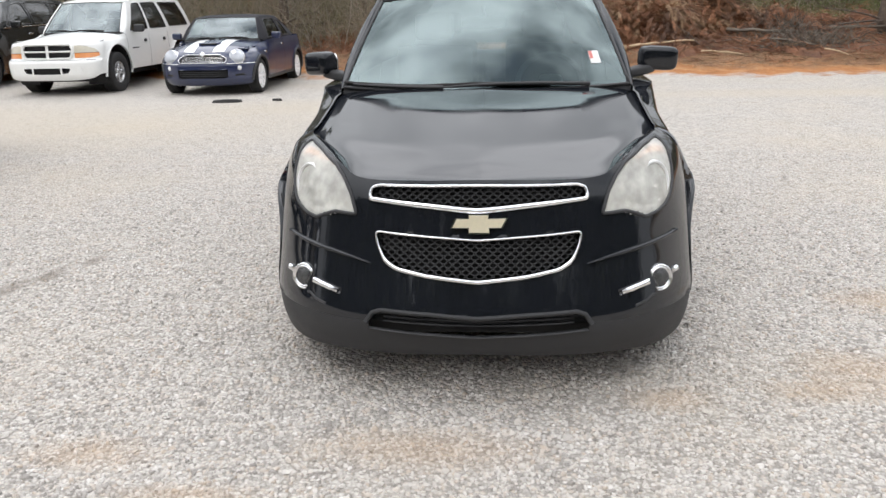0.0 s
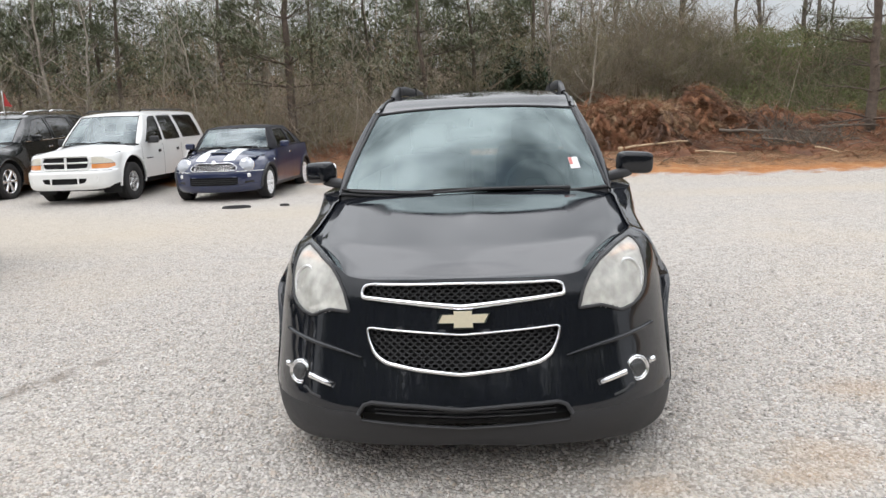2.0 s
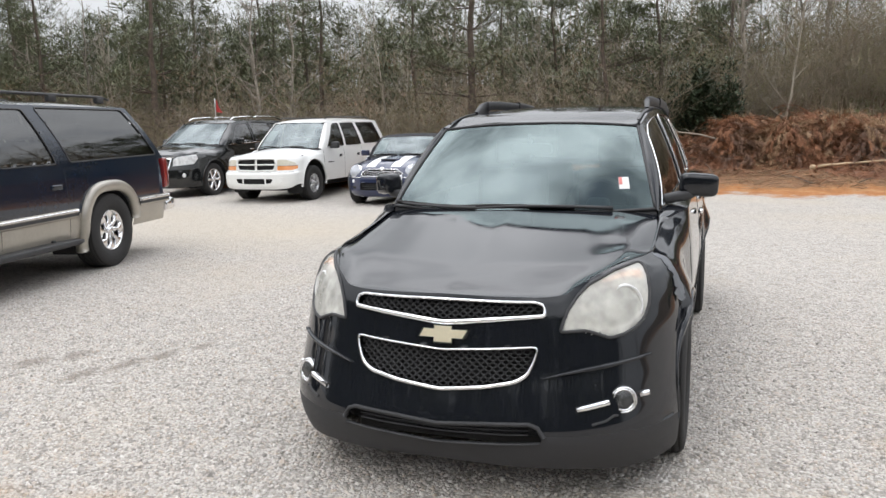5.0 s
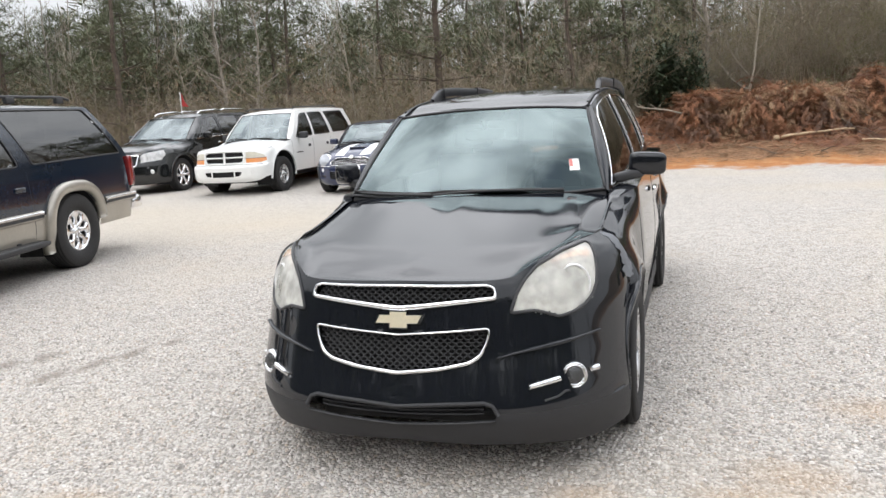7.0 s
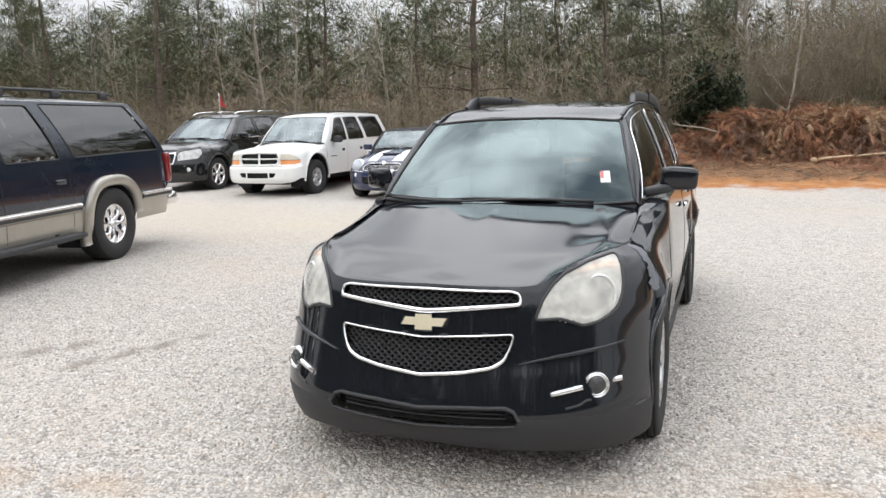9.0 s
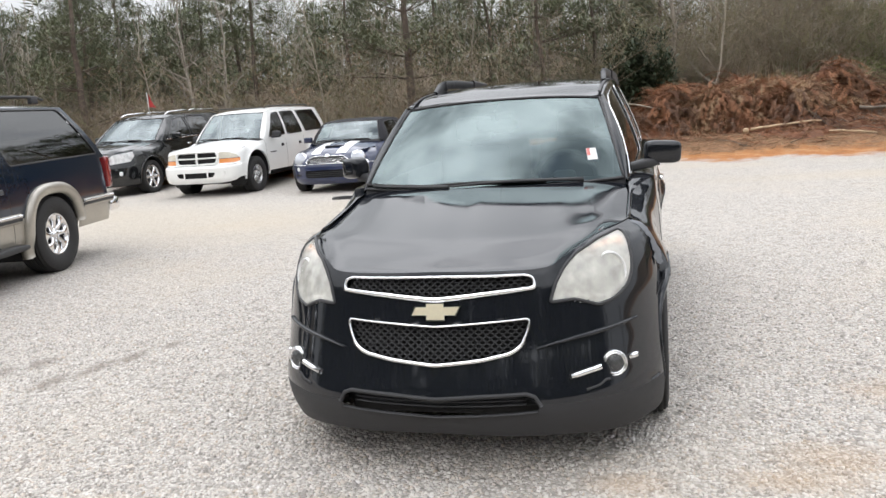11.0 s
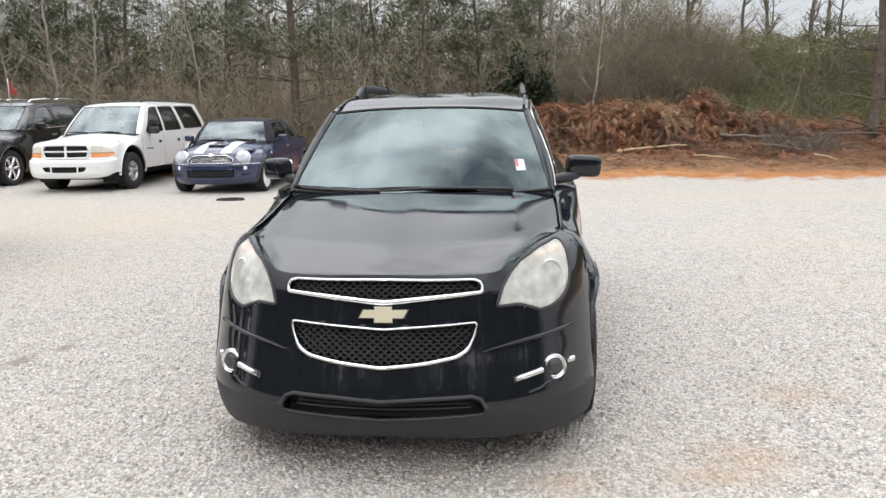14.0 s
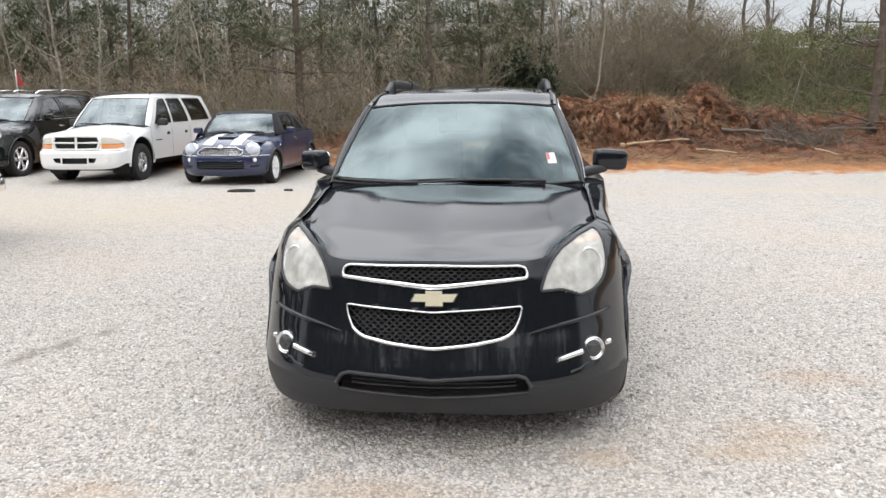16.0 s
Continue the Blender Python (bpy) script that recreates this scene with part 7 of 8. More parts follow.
        part("roof_rail", mk(tube([(0.60, 2.1, 1.775), (0.60, 2.2, 1.82), (0.60, 4.2, 1.82), (0.60, 4.35, 1.775)], 0.014, 6)), M_PLASTIC, T)
    part("grille_bar", join(front_ribbon(S, dense([(-0.465, 0.818), (0.465, 0.818)], 0.04, False), 0.030, 0.018), front_ribbon(S, dense([(0, 0.70), (0, 0.93)], 0.04, False), 0.05, 0.018)), M_WHITE, T)
    cowl = lambda x: 1.22 + 0.14 * (x / 0.7) ** 2
    part("bonnet", hood_patch(S, 0.80, (0.15, 0.99, 0.4, 1.04, 0.8, 1.085, 1.2, 1.12, 1.4, 1.13), (0.3, 0.99, 0.6, 1.005, 1.0, 1.03, 1.4, 1.085), cowl, lead=0.09, ridge=0.012), M_WHITE, T)
    C = Cabin(((0, 1.25, 1.115), (0.79, 1.40, 1.12)), ((0, 1.88, 1.69), (0.65, 1.96, 1.67)), (1.4, 0.845, 1.6, 0.885, 4.0, 0.885, 4.8, 0.86), (1.4, 1.09, 1.6, 1.10, 4.8, 1.14),
              (1.9, 0.69, 3.0, 0.71, 4.6, 0.69), (1.9, 1.69, 2.4, 1.735, 4.3, 1.745, 4.7, 1.72), (1.8, 1.69, 2.3, 1.77, 3.2, 1.80, 4.3, 1.79, 4.7, 1.76), (1.46, 2.02), (4.78, 4.55))
    windows_of(T, C, [rounded([(1.66, 0.06), (2.12, 0.84), (2.20, 0.90), (2.44, 0.90), (2.44, 0.06)], 0.04), rounded([(2.56, 0.06), (2.54, 0.90), (3.18, 0.90), (3.34, 0.06)], 0.04), rounded([(3.52, 0.08), (3.34, 0.90), (4.32, 0.90), (4.56, 0.08)], 0.04)], M_WHITE, M_TINT, M_PLASTIC, 0.014)
    cabin_core(T, C, S, 4.55, M_WHITE, glass=M_TINT2, tail=(4.78, 1.14))
    v = []
    for k in range(25):
        s = -1 + 2 * k / 24
        b = Vector(C.foot(s))
        v += [(s * 0.80, cowl(abs(s) * 0.8) - 0.01, 1.105 - 0.04 * abs(s) ** 2.6), (b.x, b.y + 0.01, b.z + 0.004)]
    part("cowl_panel", (v, grid_faces(25, 2)), M_PLASTIC, T)
    both(T, "wing_top", (lambda vv: (vv, grid_faces(24, 2, True)))([p for k in range(24) for y in (0.45 + 1.05 * k / 23,) for p in (((0.795 if y < 1.3 else 0.795 + 0.05 * (y - 1.3) / 0.2), y, float(smooth_tab((0.3, 0.99, 0.6, 1.005, 1.0, 1.03, 1.4, 1.085, 1.5, 1.095))(y)) - 0.003), (float(S.side(y, float(S.ts(y)))), y, float(S.ts(y))))]), M_WHITE)
    wiper(T, C, -0.15, -0.85)
    wiper(T, C, 0.65, -0.05)
    part("price_card", glass_patch(C, -0.88, -0.55, 0.30, 0.72, -0.006), M_PAPER, T, "white price card inside the windscreen")
    part("windscreen_sticker", glass_patch(C, 0.60, 0.68, 0.28, 0.38, -0.004), M_PAPER, T)
    simple_mirrors(T, 1.02, 1.78, 1.18, 0.10, 0.075, M_PLASTIC)
    fit_out(T, C, 0.82, 1.85, 1.09, 2.3, 0.72)
    part("rear_bumper", superq(0, 4.86, 0.52, 0.88, 0.10, 0.12, 0.4, 0.3), M_WHITE, T)
    run_gear(T, S, 0.80, 0.385, 0.25, 0.20, 5, "five", M_ALU, M_WHITE, 0.03, 0.01)
    return T


# ---- the small blue convertible ----
def blue_mini(m):
    T = thing("convertible", "small dark blue convertible with white bonnet stripes and black soft top", "car", m, "vehicles on the lot")
    S = Shell(3.65, nose=(0.14, 0.10, 0.22, 0.03, 0.32, 0.0, 0.5, 0.005, 0.56, 0.02, 0.62, 0.05, 0.70, 0.11, 0.76, 0.18, 0.85, 0.32),
              half=(0.14, 0.76, 0.28, 0.82, 0.5, 0.84, 0.62, 0.83, 0.72, 0.80, 0.78, 0.74, 0.85, 0.68), depth=(0.14, 0.46, 0.5, 0.50, 0.85, 0.5),
              top_front=(0, 0.735, 0.4, 0.742, 0.7, 0.765, 1.0, 0.79), top_side=(0.4, 0.79, 0.8, 0.82, 1.1, 0.88, 1.4, 0.905, 3.65, 0.93), bottom=(0, 0.17, 0.5, 0.17, 0.9, 0.20),
              half_side=(0.14, 0.78, 0.35, 0.82, 0.6, 0.835, 0.8, 0.82, 0.95, 0.79), blend=(0.8, 1.3), arches=((0.68, 0.295, 0.335), (3.147, 0.295, 0.335)), flare=0.02, n=2.8, m=1.6)
    gr = half_poly([(0, 0.575), (0, 0.695), (0.28, 0.688), (0.40, 0.625), (0.37, 0.575)])
    lo = half_poly([(0, 0.30), (0, 0.445), (0.43, 0.445), (0.43, 0.32), (0.38, 0.30)])
    r = S.build((gr, lo), nf=44, nv=44, ns=80)
    skin(T, "body_shell", r[0], M_MINI)
    g = skin(T, "grille", shifted(r[1], dy=0.05), M_DARK, "black grille with chrome surround")
    for z in (0.595, 0.618, 0.641, 0.664):
        part("grille_bar", ribbon([S.fpt(x, z, -0.012) for x in np.linspace(-0.36, 0.36, 15)], [S.fnormal(x, z) for x in np.linspace(-0.36, 0.36, 15)], 0.006, 0.006), M_CHROME, g)
    hb = [p for p in gr if p[0] > 0]
    part("chrome_frame", front_ribbon(S, dense(rounded([(-x * 1.05, 0.635 + (z - 0.635) * 1.2) for x, z in hb] + [(x * 1.05, 0.635 + (z - 0.635) * 1.2) for x, z in reversed(hb)], 0.03), 0.02), 0.013, 0.012, True), M_CHROME, g, "chrome grille surround")
    it = skin(T, "lower_intake", shifted(r[2], dy=0.06), M_DARK, "black lower air intake")
    for z in (0.335, 0.37, 0.405):
        part("intake_bar", ribbon([S.fpt(x, z, -0.02) for x in np.linspace(-0.42, 0.42, 13)], [S.fnormal(x, z) for x in np.linspace(-0.42, 0.42, 13)], 0.010, 0.01), M_PLASTIC, it)
    part("badge", disc_on(S, 0.0, 0.705, [(0, 0.016), (0.03, 0.015), (0.04, 0.010), (0.042, 0.0)]), M_CHROME, T)
    for sg, mk in ((1, lambda q: q), (-1, mirror)):
        h = new("headlight")
        h.parent = T
        hx, hz = 0.565, 0.66
        part("ring", mk(disc_on(S, hx, hz, [(0.11, 0.035), (0.122, 0.032), (0.132, 0.012), (0.138, -0.05)], 0.0, 28)), M_CHROME, h, "round chrome headlight ring")
        part("lens", mk(disc_on(S, hx, hz, [(0, 0.052), (0.05, 0.050), (0.095, 0.043), (0.122, 0.033)], 0.0, 28)), M_GLASSY, h, "round clear headlight")
        part("bumper_strip", mk(front_ribbon(S, dense([(0.40, 0.545), (0.80, 0.545)], 0.03, False), 0.012, 0.008)), M_CHROME, T)
        part("fog_lamp", mk(disc_on(S, 0.60, 0.47, [(0, 0.008), (0.03, 0.007), (0.038, 0.0), (0.042, -0.01)])), M_WHITEL, T, "small round clear fog lamp")
        part("brake_duct", mk(front_plate(S, rounded([(0.54, 0.33), (0.54, 0.37), (0.66, 0.375), (0.68, 0.345)], 0.012), 0.004, 0.006, 3)), M_DARK, T)
        part("door_seam", mk(door_line(S, 1.15, 0.26, 0.88)), M_DARK, T)
        part("door_seam", mk(door_line(S, 2.2, 0.26, 0.90)), M_DARK, T)
        part("door_handle", mk(superq(float(S.side(2.05, 0.80)) + 0.014, 2.05, 0.80, 0.012, 0.06, 0.014, 0.6, 0.6)), M_CHROME, T, "chrome door handle")
        part("side_repeater", mk(superq(float(S.side(1.05, 0.70)) + 0.002, 1.02, 0.70, 0.008, 0.035, 0.022, 0.7, 0.7, 12, 8)), M_CHROME, T)
        part("sill_trim", mk(side_strip(S, 1.02, 2.80, 0.235, 0.235, 0.06, 0.01)), M_PLASTIC, T)
    cowl = lambda x: 0.98 + 0.14 * (x / 0.62) ** 2
    hood = hood_patch(S, 0.70, (0.1, 0.76, 0.3, 0.82, 0.6, 0.885, 0.9, 0.925, 1.1, 0.935), (0.2, 0.765, 0.5, 0.80, 0.9, 0.845, 1.2, 0.89), cowl, lead=0.08)
    part("bonnet", hood, M_MINI, T)
    v, f = hood
    for lo_x, hi_x in ((0.17, 0.36), (-0.36, -0.17)):
        sel = []
        for q in f:
            cx = sum(v[i][0] for i in q) / 4
            if lo_x < cx < hi_x:
                sel.append(q)
        ids = sorted({i for q in sel for i in q})
        mp = {i: k for k, i in enumerate(ids)}
        part("bonnet_stripe", ([(v[i][0], v[i][1] - 0.002, v[i][2] + 0.004) for i in ids], [tuple(mp[i] for i in q) for q in sel]), M_STRIPE, T, "white bonnet stripe")
    part("bonnet_scoop", superq(0, 0.55, 0.872, 0.19, 0.10, 0.022, 0.5, 0.4), M_MINI, T)
    part("scoop_mouth", box(0, 0.452, 0.868, 0.27, 0.03, 0.024, 0.006), M_DARK, T)
    C = Cabin(((0, 1.02, 0.925), (0.67, 1.16, 0.925)), ((0, 1.42, 1.31), (0.55, 1.48, 1.295)), (1.1, 0.72, 1.4, 0.785, 2.6, 0.79, 3.4, 0.72), (1.1, 0.885, 1.4, 0.905, 3.4, 0.93),
              (1.45, 0.575, 2.2, 0.60, 3.0, 0.56), (1.45, 1.305, 2.0, 1.335, 2.5, 1.32, 2.9, 1.24), (1.4, 1.31, 1.9, 1.365, 2.4, 1.355, 2.9, 1.27), (1.20, 1.51), (3.20, 2.78))
    windows_of(T, C, [rounded([(1.36, 0.05), (1.62, 0.86), (2.18, 0.88), (2.22, 0.05)], 0.04), rounded([(2.30, 0.08), (2.27, 0.85), (2.55, 0.72), (2.72, 0.08)], 0.04)], M_SOFT, M_TINT, M_PLASTIC, 0.014)
    cabin_core(T, C, S, 2.78, M_SOFT, M_SOFT, M_TINT2, tail=(3.20, 0.95), rear_inset=0.6)
    part("boot_lid", superq(0, 3.25, 0.90, 0.66, 0.30, 0.05, 0.4, 0.4), M_MINI, T)
    both(T, "wing_top", (lambda vv: (vv, grid_faces(20, 2, True)))([p for k in range(20) for y in (0.35 + 0.95 * k / 19,) for p in ((0.695 + (0.05 if y > 1.1 else 0), y, float(smooth_tab((0.2, 0.765, 0.5, 0.80, 0.9, 0.845, 1.2, 0.89, 1.4, 0.90))(y)) - 0.003), (float(S.side(y, float(S.ts(y)))), y, float(S.ts(y))))]), M_MINI)
    v = []
    for k in range(21):
        s = -1 + 2 * k / 20
        b = Vector(C.foot(s))
        v += [(s * 0.70, cowl(abs(s) * 0.7) - 0.01, 0.918 - 0.04 * abs(s) ** 2.6), (b.x, b.y + 0.01, b.z + 0.004)]
    part("cowl_panel", (v, grid_faces(21, 2)), M_PLASTIC, T)
    wiper(T, C, -0.10, -0.85)
    wiper(T, C, 0.75, 0.05)
    part("price_card", glass_patch(C, -0.92, -0.60, 0.22, 0.80, -0.006), M_PAPER, T, "white price card inside the windscreen")
    part("windscreen_sticker", glass_patch(C, 0.72, 0.82, 0.22, 0.36, -0.004), M_PAPER, T)
    simple_mirrors(T, 0.92, 1.42, 0.98, 0.085, 0.06, M_MINI)
    fit_out(T, C, 0.70, 1.55, 0.90, 1.9, 0.50, rows=1)
    run_gear(T, S, 0.735, 0.30, 0.195, 0.215, 8, "six", M_STRIPE, M_PLASTIC, 0.045, 0.008)
    return T


# ---- the dark crossover at the end of the row ----
def dark_suv(m):
    T = thing("suv", "charcoal black crossover with chrome roof rails and clear headlights", "car", m, "vehicles on the lot")
    S = Shell(5.1, nose=(0.18, 0.12, 0.26, 0.03, 0.40, 0.0, 0.6, 0.01, 0.75, 0.05, 0.88, 0.09, 0.95, 0.14, 1.05, 0.28), half=(0.18, 0.90, 0.36, 0.97, 0.6, 0.99, 0.85, 0.985, 0.96, 0.94, 1.02, 0.85, 1.06, 0.80),
              depth=(0.18, 0.6, 0.6, 0.68, 1.05, 0.62), top_front=(0, 0.945, 0.6, 0.95, 0.85, 0.985, 1.0, 1.0), top_side=(0.6, 1.0, 1.0, 1.02, 1.3, 1.08, 1.6, 1.13, 5.1, 1.22), bottom=(0, 0.22, 0.5, 0.22, 0.9, 0.25),
              half_side=(0.18, 0.93, 0.5, 0.98, 0.8, 0.99, 1.0, 0.98, 1.25, 0.94), blend=(1.05, 1.5), arches=((0.98, 0.37, 0.43), (4.0, 0.37, 0.43)), flare=0.02)
    gr = half_poly([(0, 0.62), (0, 0.86), (0.46, 0.86), (0.42, 0.63)])
    hl = rounded([(0.50, 0.70), (0.50, 0.86), (0.62, 0.91), (0.86, 0.945), (0.91, 0.86), (0.86, 0.74)], 0.02)
    r = S.build((gr, hl), nf=44, nv=44, ns=90)
    skin(T, "body_shell", r[0], M_GREY)
    g = skin(T, "grille", shifted(r[1], dy=0.05), M_DARK)
    hb = [p for p in gr if p[0] > 0]
    part("chrome_frame", front_ribbon(S, dense(rounded([(-x, z) for x, z in hb] + [(x, z) for x, z in reversed(hb)], 0.03), 0.03), 0.035, 0.015, True), M_CHROME, g)
    for sg, mk in ((1, lambda q: q), (-1, mirror)):
        h = new("headlight")
        h.parent = T
        part("lens", mk(r[2]), M_LENSW, h, "clear headlight lens")
        part("housing", mk(shifted(r[2], dy=0.08)), M_WHITEL, h)
        for hx in (0.58, 0.75):
            part("reflector", mk(moved(lathe([(0.0, 0.04), (0.04, 0.03), (0.065, 0.0), (0.07, 0.0)], 18, "y"), Matrix.Translation((hx, float(S.front(hx, 0.82)) + 0.03, 0.82)))), M_CHROME, h)
        part("fog_lamp", mk(disc_on(S, 0.72, 0.50, [(0, 0.012), (0.035, 0.010), (0.045, 0.0), (0.05, -0.01)])), M_WHITEL, T, "round clear fog lamp")
        for y in (1.62, 2.75, 3.75):
            part("door_seam", mk(door_line(S, y, 0.36, 1.12)), M_DARK, T)
        for y in (2.55, 3.55):
            part("door_handle", mk(superq(float(S.side(y, 1.0)) + 0.016, y, 1.0, 0.014, 0.09, 0.016, 0.6, 0.6)), M_CHROME, T, "chrome door handle")
        part("roof_rail", mk(join(tube([(0.62, 2.25, 1.70), (0.61, 2.4, 1.755), (0.61, 3.1, 1.785), (0.61, 3.25, 1.77)], 0.020, 7), tube([(0.61, 3.3, 1.77), (0.61, 3.45, 1.79), (0.61, 4.35, 1.775), (0.62, 4.6, 1.70)], 0.020, 7))), M_CHROME, T, "bright metal roof rail")
        part("belt_chrome", mk(side_strip(S, 1.62, 4.6, 1.135, 1.20, 0.022, 0.008)), M_CHROME, T)
    cowl = lambda x: 1.22 + 0.17 * (x / 0.75) ** 2
    part("bonnet", hood_patch(S, 0.84, (0.1, 0.96, 0.3, 1.03, 0.7, 1.085, 1.2, 1.13, 1.4, 1.14), (0.4, 0.985, 0.8, 1.02, 1.2, 1.06, 1.4, 1.10), cowl, lead=0.08, ridge=0.012), M_GREY, T)
    C = Cabin(((0, 1.27, 1.125), (0.80, 1.46, 1.135)), ((0, 1.98, 1.62), (0.66, 2.10, 1.60)), (1.4, 0.90, 1.7, 0.955, 4.0, 0.955, 4.9, 0.88), (1.4, 1.10, 1.7, 1.135, 4.9, 1.21),
              (2.0, 0.70, 3.0, 0.73, 4.6, 0.70), (2.0, 1.61, 2.6, 1.68, 4.2, 1.68, 4.8, 1.60), (1.9, 1.62, 2.5, 1.72, 3.4, 1.745, 4.3, 1.73, 4.8, 1.66), (1.52, 2.16), (4.95, 4.75))
    windows_of(T, C, [rounded([(1.78, 0.06), (2.26, 0.84), (2.70, 0.90), (2.72, 0.06)], 0.04), rounded([(2.82, 0.06), (2.80, 0.90), (3.68, 0.90), (3.74, 0.06)], 0.04), rounded([(3.86, 0.08), (3.80, 0.88), (4.52, 0.80), (4.72, 0.14)], 0.04)], M_GREY, M_TINT, M_PLASTIC, 0.014)
    cabin_core(T, C, S, 4.75, M_GREY, glass=M_TINT2, tail=(4.95, 1.2))
    both(T, "wing_top", (lambda vv: (vv, grid_faces(24, 2, True)))([p for k in range(24) for y in (0.50 + 1.15 * k / 23,) for p in ((0.835 + (0.08 * float(sstep(y, 1.35, 1.6))), y, float(smooth_tab((0.4, 0.985, 0.8, 1.02, 1.2, 1.06, 1.4, 1.10, 1.65, 1.12))(y)) - 0.003), (float(S.side(y, float(S.ts(y)))), y, float(S.ts(y))))]), M_GREY)
    v = []
    for k in range(25):
        s = -1 + 2 * k / 24
        b = Vector(C.foot(s))
        v += [(s * 0.84, cowl(abs(s) * 0.84) - 0.01, 1.118 - 0.05 * abs(s) ** 2.6), (b.x, b.y + 0.01, b.z + 0.004)]
    part("cowl_panel", (v, grid_faces(25, 2)), M_PLASTIC, T)
    wiper(T, C, -0.15, -0.85)
    wiper(T, C, 0.65, -0.05)
    simple_mirrors(T, 1.08, 1.92, 1.20, 0.11, 0.07, M_GREY)
    fit_out(T, C, 0.88, 2.0, 1.11, 2.4, 0.72)
    run_gear(T, S, 0.86, 0.37, 0.245, 0.245, 6, "six", M_CHROME, M_GREY, 0.022, 0.006)
    return T


# ---- the long two-tone wagon ----
def long_suv(m):
    T = thing("suv", "long navy blue and pewter SUV with chrome wheels and roof rack", "car", m, "vehicles on the lot")
    S = Shell(5.8, nose=(0.35, 0.10, 0.45, 0.03, 0.6, 0.0, 0.9, 0.05, 1.1, 0.08, 1.2, 0.14), half=(0.35, 0.90, 0.6, 0.965, 0.9, 0.97, 1.1, 0.95, 1.25, 0.92), depth=(0.35, 0.32, 1.2, 0.34),
              top_front=(0, 1.12, 1.0, 1.14), top_side=(0.3, 1.14, 1.5, 1.19, 5.6, 1.21), bottom=(0, 0.42, 0.9, 0.42), half_side=(0.35, 0.91, 0.5, 0.955, 0.8, 0.972, 1.05, 0.965, 1.25, 0.945), blend=(0.8, 1.3),
              arches=((0.93, 0.42, 0.50), (4.36, 0.42, 0.50)), flare=0.0, n=5, m=2.2, tail=(0.35, 0.0, 0.9, 0.02, 1.25, 0.08), tail_depth=0.30)
    hl = [(0.55, 0.86), (0.55, 1.06), (0.90, 1.06), (0.93, 0.86)]
    gr = half_poly([(0, 0.84), (0, 1.07), (0.50, 1.07), (0.50, 0.84)])
    r = S.build((gr, hl), nf=30, nv=44, ns=130)
    up, down = split_level(r[0], 0.70)
    skin(T, "upper_body", up, M_NAVY, "navy blue upper body")
    skin(T, "lower_body", down, M_PEWTER, "pewter lower body")
    g = skin(T, "grille", shifted(r[1], dy=0.05), M_DARK)
    for z in (0.88, 0.955, 1.03):
        part("grille_bar", front_ribbon(S, dense([(-0.5, z), (0.5, z)], 0.05, False), 0.03, 0.012), M_CHROME, g)
    for sg, mk in ((1, lambda q: q), (-1, mirror)):
        part("headlight", mk(r[2]), M_CLEARL, T, "clear headlight lens")
        for arch in S.arches:
            part("arch_flare", mk(arch_lip(S, arch, 0.13, 0.055, 10, 198, 0.035, 2.7)), M_PEWTER, T, "wide pewter wheel arch flare")
        for y0, y1 in ((1.52, 3.72), (4.98, 5.70), (0.12, 0.36)):
            st = part("side_moulding", mk(side_strip(S, y0, y1, 0.70, 0.70, 0.10, 0.022)), M_PEWTER, T, "pewter side moulding with chrome strip")
            part("chrome_strip", mk(shifted(side_strip(S, y0, y1, 0.725, 0.725, 0.030, 0.014), dx=0.018)), M_CHROME, st)
            part("rubber_insert", mk(shifted(side_strip(S, y0, y1, 0.688, 0.688, 0.045, 0.008), dx=0.016)), M_PLASTIC, st)
        part("tail_light", mk(superq(float(S.side(5.30, 1.0)) - 0.045, 5.715, 1.02, 0.055, 0.055, 0.20, 0.35, 0.35)), M_RED, T, "tall red tail light")
        part("running_board", mk(join(superq(0.98, 2.6, 0.40, 0.09, 1.10, 0.035, 0.4, 0.2), box(0.90, 1.9, 0.43, 0.14, 0.05, 0.05, 0.01), box(0.90, 3.3, 0.43, 0.14, 0.05, 0.05, 0.01))), M_PLASTIC, T, "black running board")
        rk = new("roof_rail")
        rk.parent = T
        part("rail_bar", mk(tube([(0.66, 2.0, 1.965), (0.66, 2.1, 1.985), (0.66, 4.85, 1.985), (0.66, 5.0, 1.955)], 0.017, 6)), M_PLASTIC, rk)
        for y in (2.1, 3.0, 3.9, 4.80):
            part("rail_foot", mk(box(0.66, y, 1.945, 0.05, 0.14, 0.07, 0.012)), M_PLASTIC, rk)
        for y in (1.45, 2.55, 3.60):
            part("door_seam", mk(door_line(S, y, 0.46, 1.18, -0.02)), M_DARK, T)
        for y in (2.32, 3.42):
            part("door_handle", mk(box(float(S.side(y, 1.0)) + 0.006, y, 1.0, 0.022, 0.17, 0.055, 0.01)), M_NAVY, T)
            part("handle_pull", mk(box(float(S.side(y, 1.0)) + 0.018, y, 1.008, 0.010, 0.14, 0.022, 0.004)), M_PLASTIC, T)
        part("pillar_badge", mk(box(0.935, 3.70, 1.245, 0.008, 0.075, 0.035, 0.004)), M_CHROME, T)
    part("rear_bumper", join(superq(0, 5.78, 0.60, 0.975, 0.13, 0.11, 0.35, 0.22, 40, 12)), M_CHROME, T, "chrome rear bumper")
    part("bumper_pad", superq(0, 5.80, 0.70, 0.90, 0.12, 0.02, 0.4, 0.2, 32, 8), M_PLASTIC, T)
    part("front_bumper", superq(0, 0.04, 0.58, 0.97, 0.10, 0.11, 0.35, 0.22, 40, 12), M_CHROME, T, "chrome front bumper")
    cowl = lambda x: 1.30 + 0.06 * (x / 0.8) ** 2
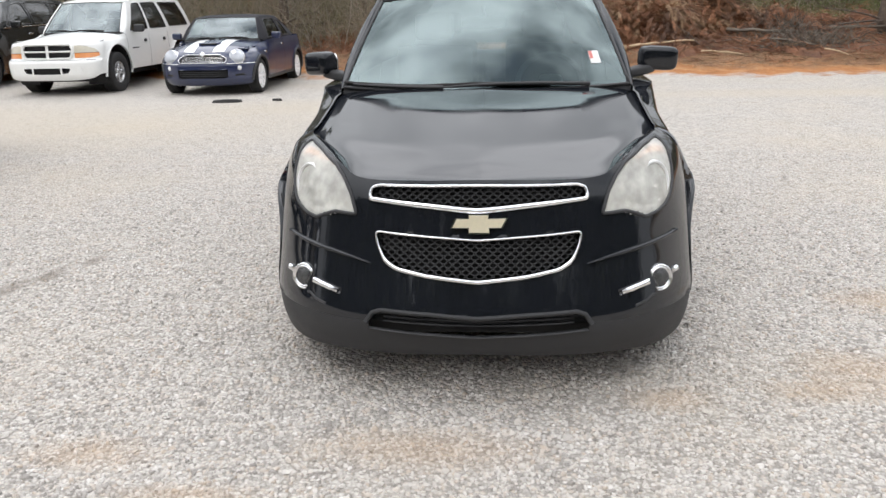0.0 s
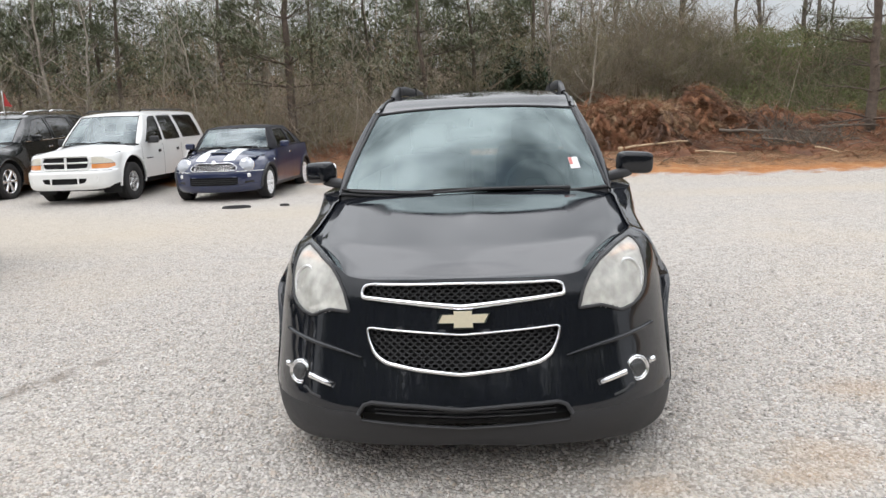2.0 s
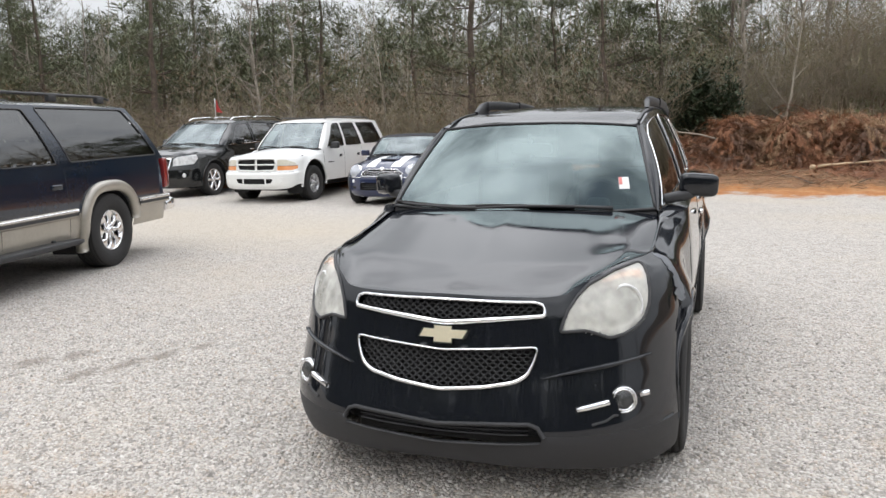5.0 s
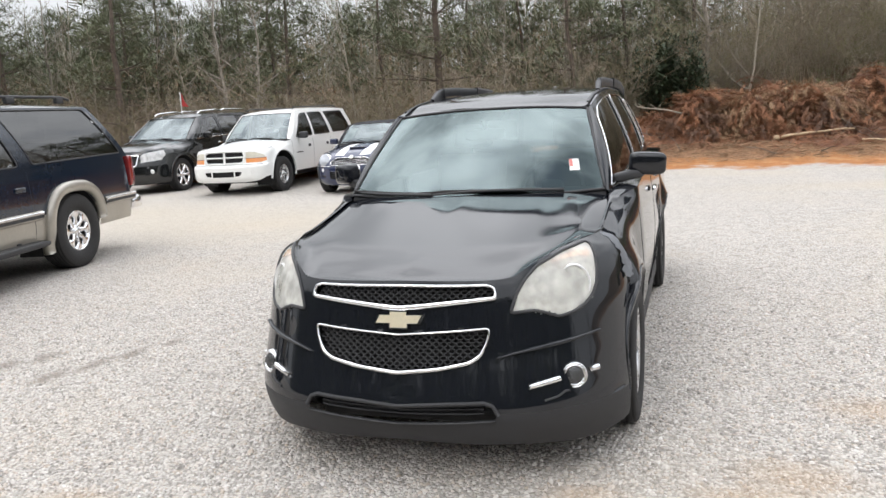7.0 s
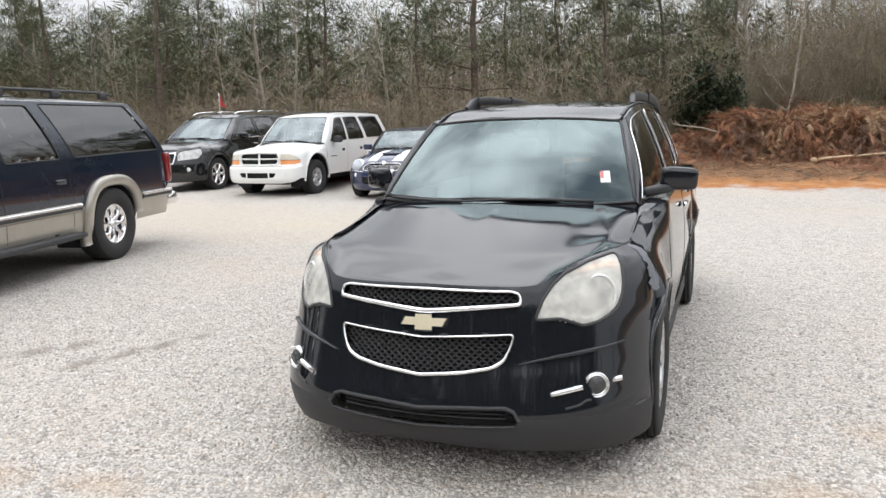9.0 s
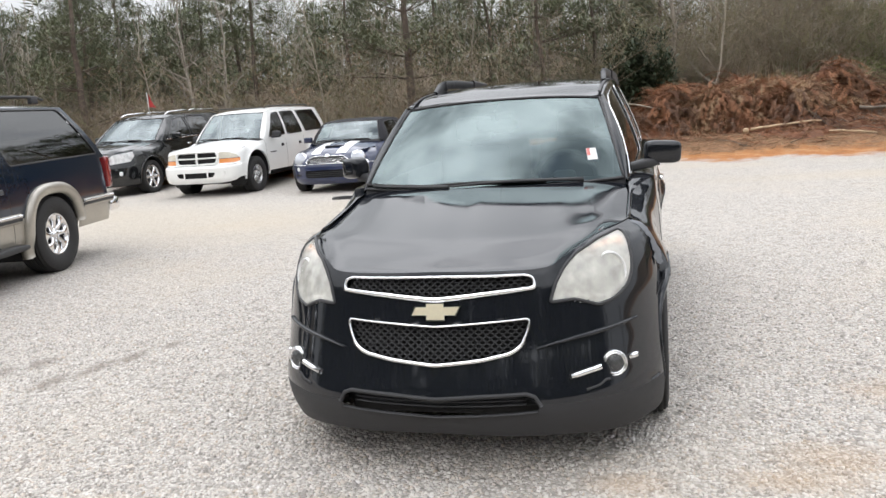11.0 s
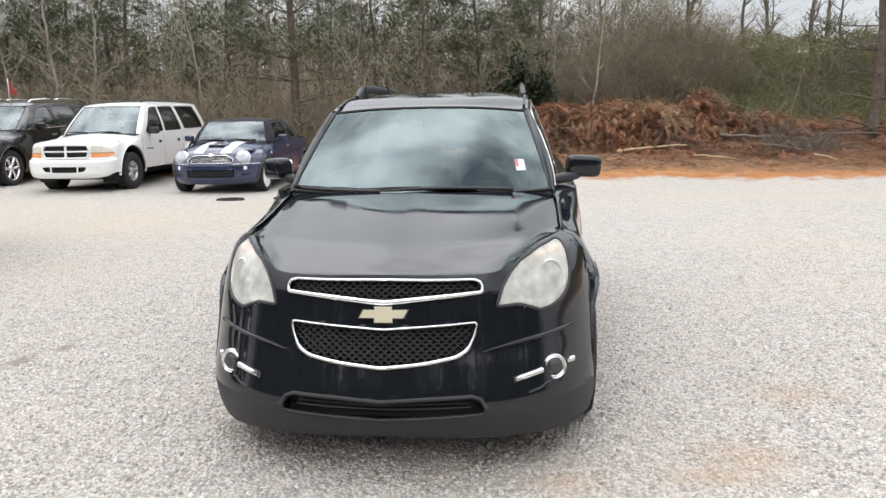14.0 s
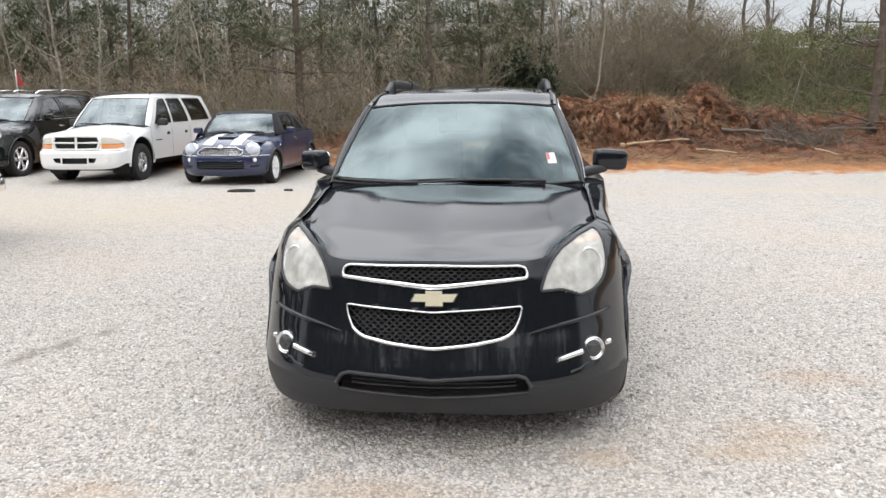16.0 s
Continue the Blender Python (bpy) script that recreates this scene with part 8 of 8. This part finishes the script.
    part("bonnet", hood_patch(S, 0.90, (0.1, 1.14, 0.3, 1.17, 0.8, 1.20, 1.5, 1.23), (0.1, 1.13, 0.5, 1.15, 1.0, 1.165, 1.5, 1.19), cowl, lead=0.08), M_NAVY, T)
    C = Cabin(((0, 1.36, 1.21), (0.82, 1.48, 1.21)), ((0, 1.98, 1.83), (0.70, 2.05, 1.81)), (1.4, 0.92, 1.7, 0.95, 5.4, 0.95, 5.8, 0.93), (1.4, 1.18, 1.7, 1.19, 5.6, 1.21),
              (1.9, 0.735, 3.0, 0.755, 5.3, 0.745), (1.9, 1.82, 2.5, 1.86, 5.2, 1.86, 5.6, 1.84), (1.9, 1.83, 2.4, 1.90, 3.5, 1.925, 5.2, 1.91, 5.6, 1.88), (1.52, 2.10), (5.70, 5.20), 0.022)
    windows_of(T, C, [rounded([(1.74, 0.08), (2.16, 0.86), (2.42, 0.92), (2.48, 0.06)], 0.05), rounded([(2.64, 0.06), (2.54, 0.93), (3.24, 0.93), (3.48, 0.06)], 0.05), rounded([(3.72, 0.07), (3.44, 0.96), (5.08, 0.96), (5.52, 0.09)], 0.05)], M_NAVY, M_TINT, M_PLASTIC, 0.014)
    cabin_core(T, C, S, 5.20, M_NAVY, glass=M_TINT2, tail=(5.70, 1.21), tail_glass=(0.08, 0.86))
    part("cowl_panel", box(0, 1.34, 1.20, 1.70, 0.20, 0.03, 0.01), M_PLASTIC, T)
    both(T, "wing_top", (lambda vv: (vv, grid_faces(24, 2, True)))([p for k in range(24) for y in (0.20 + 1.40 * k / 23,) for p in ((0.895, y, float(smooth_tab((0.1, 1.13, 0.5, 1.15, 1.0, 1.165, 1.7, 1.20))(y)) - 0.003), (float(S.side(y, float(S.ts(y)))), y, float(S.ts(y))))]), M_NAVY)
    simple_mirrors(T, 1.10, 1.85, 1.27, 0.10, 0.09, M_PLASTIC)
    fit_out(T, C, 0.90, 1.9, 1.19, 2.4, 0.85, rows=3)
    run_gear(T, S, 0.845, 0.435, 0.285, 0.235, 8, "holes", M_CHROME, None)
    return T


long_suv(pose(-5.41, 2.93, 0, 0, 0, 11))
white_suv(pose(-7.93, 14.37, 0, 0, 0, -1.0))
blue_mini(pose(-4.94, 14.25, 0, 0, 0, -1)).scale = (1.09, 1.0, 1.03)
dark_suv(pose(-11.22, 15.12, 0, 0, 0, 0)).scale = (1.04, 1.04, 1.075)


def pennant():
    T = thing("flag", "small red pennant on a white pole clipped to a car", "flag", pose(-11.12, 17.6, 1.80))
    part("pole", tube([(0, 0, 0), (0, 0, 0.60)], 0.010, 6), M_PAPER, T, "white pole")
    v = []
    for i in range(9):
        t = i / 8
        for j in range(5):
            h = 0.24 + 0.34 * (j / 4) * (1 - t)
            v.append((0.02 + 0.20 * t, 0.03 * math.sin(5 * t + j * 0.4), h - 0.02 * t))
    part("cloth", (v, grid_faces(9, 5)), M_FLAG, T, "red cloth pennant")


pennant()


def rubber_scrap(x, y, turn, rx, ry, label):
    T = tagged(new("tyre_scrap", mesh_of("tyre_scrap", *lathe([(rx - 0.05, 0.0), (rx - 0.045, 0.035), (rx - 0.015, 0.045), (rx, 0.02), (rx, 0.0)], 40, "z"), M_RUBBER)), label, "tyre scrap")
    T.matrix_basis = pose(x, y, 0.004, 2, 0, turn)
    T.scale = (1.0, ry / rx, 1.0)


rubber_scrap(-4.11, 13.1, 8, 0.25, 0.12, "flattened black ring of scrap tyre rubber on gravel")
rubber_scrap(-3.3, 13.25, -5, 0.09, 0.025, "small strip of black scrap rubber on gravel")
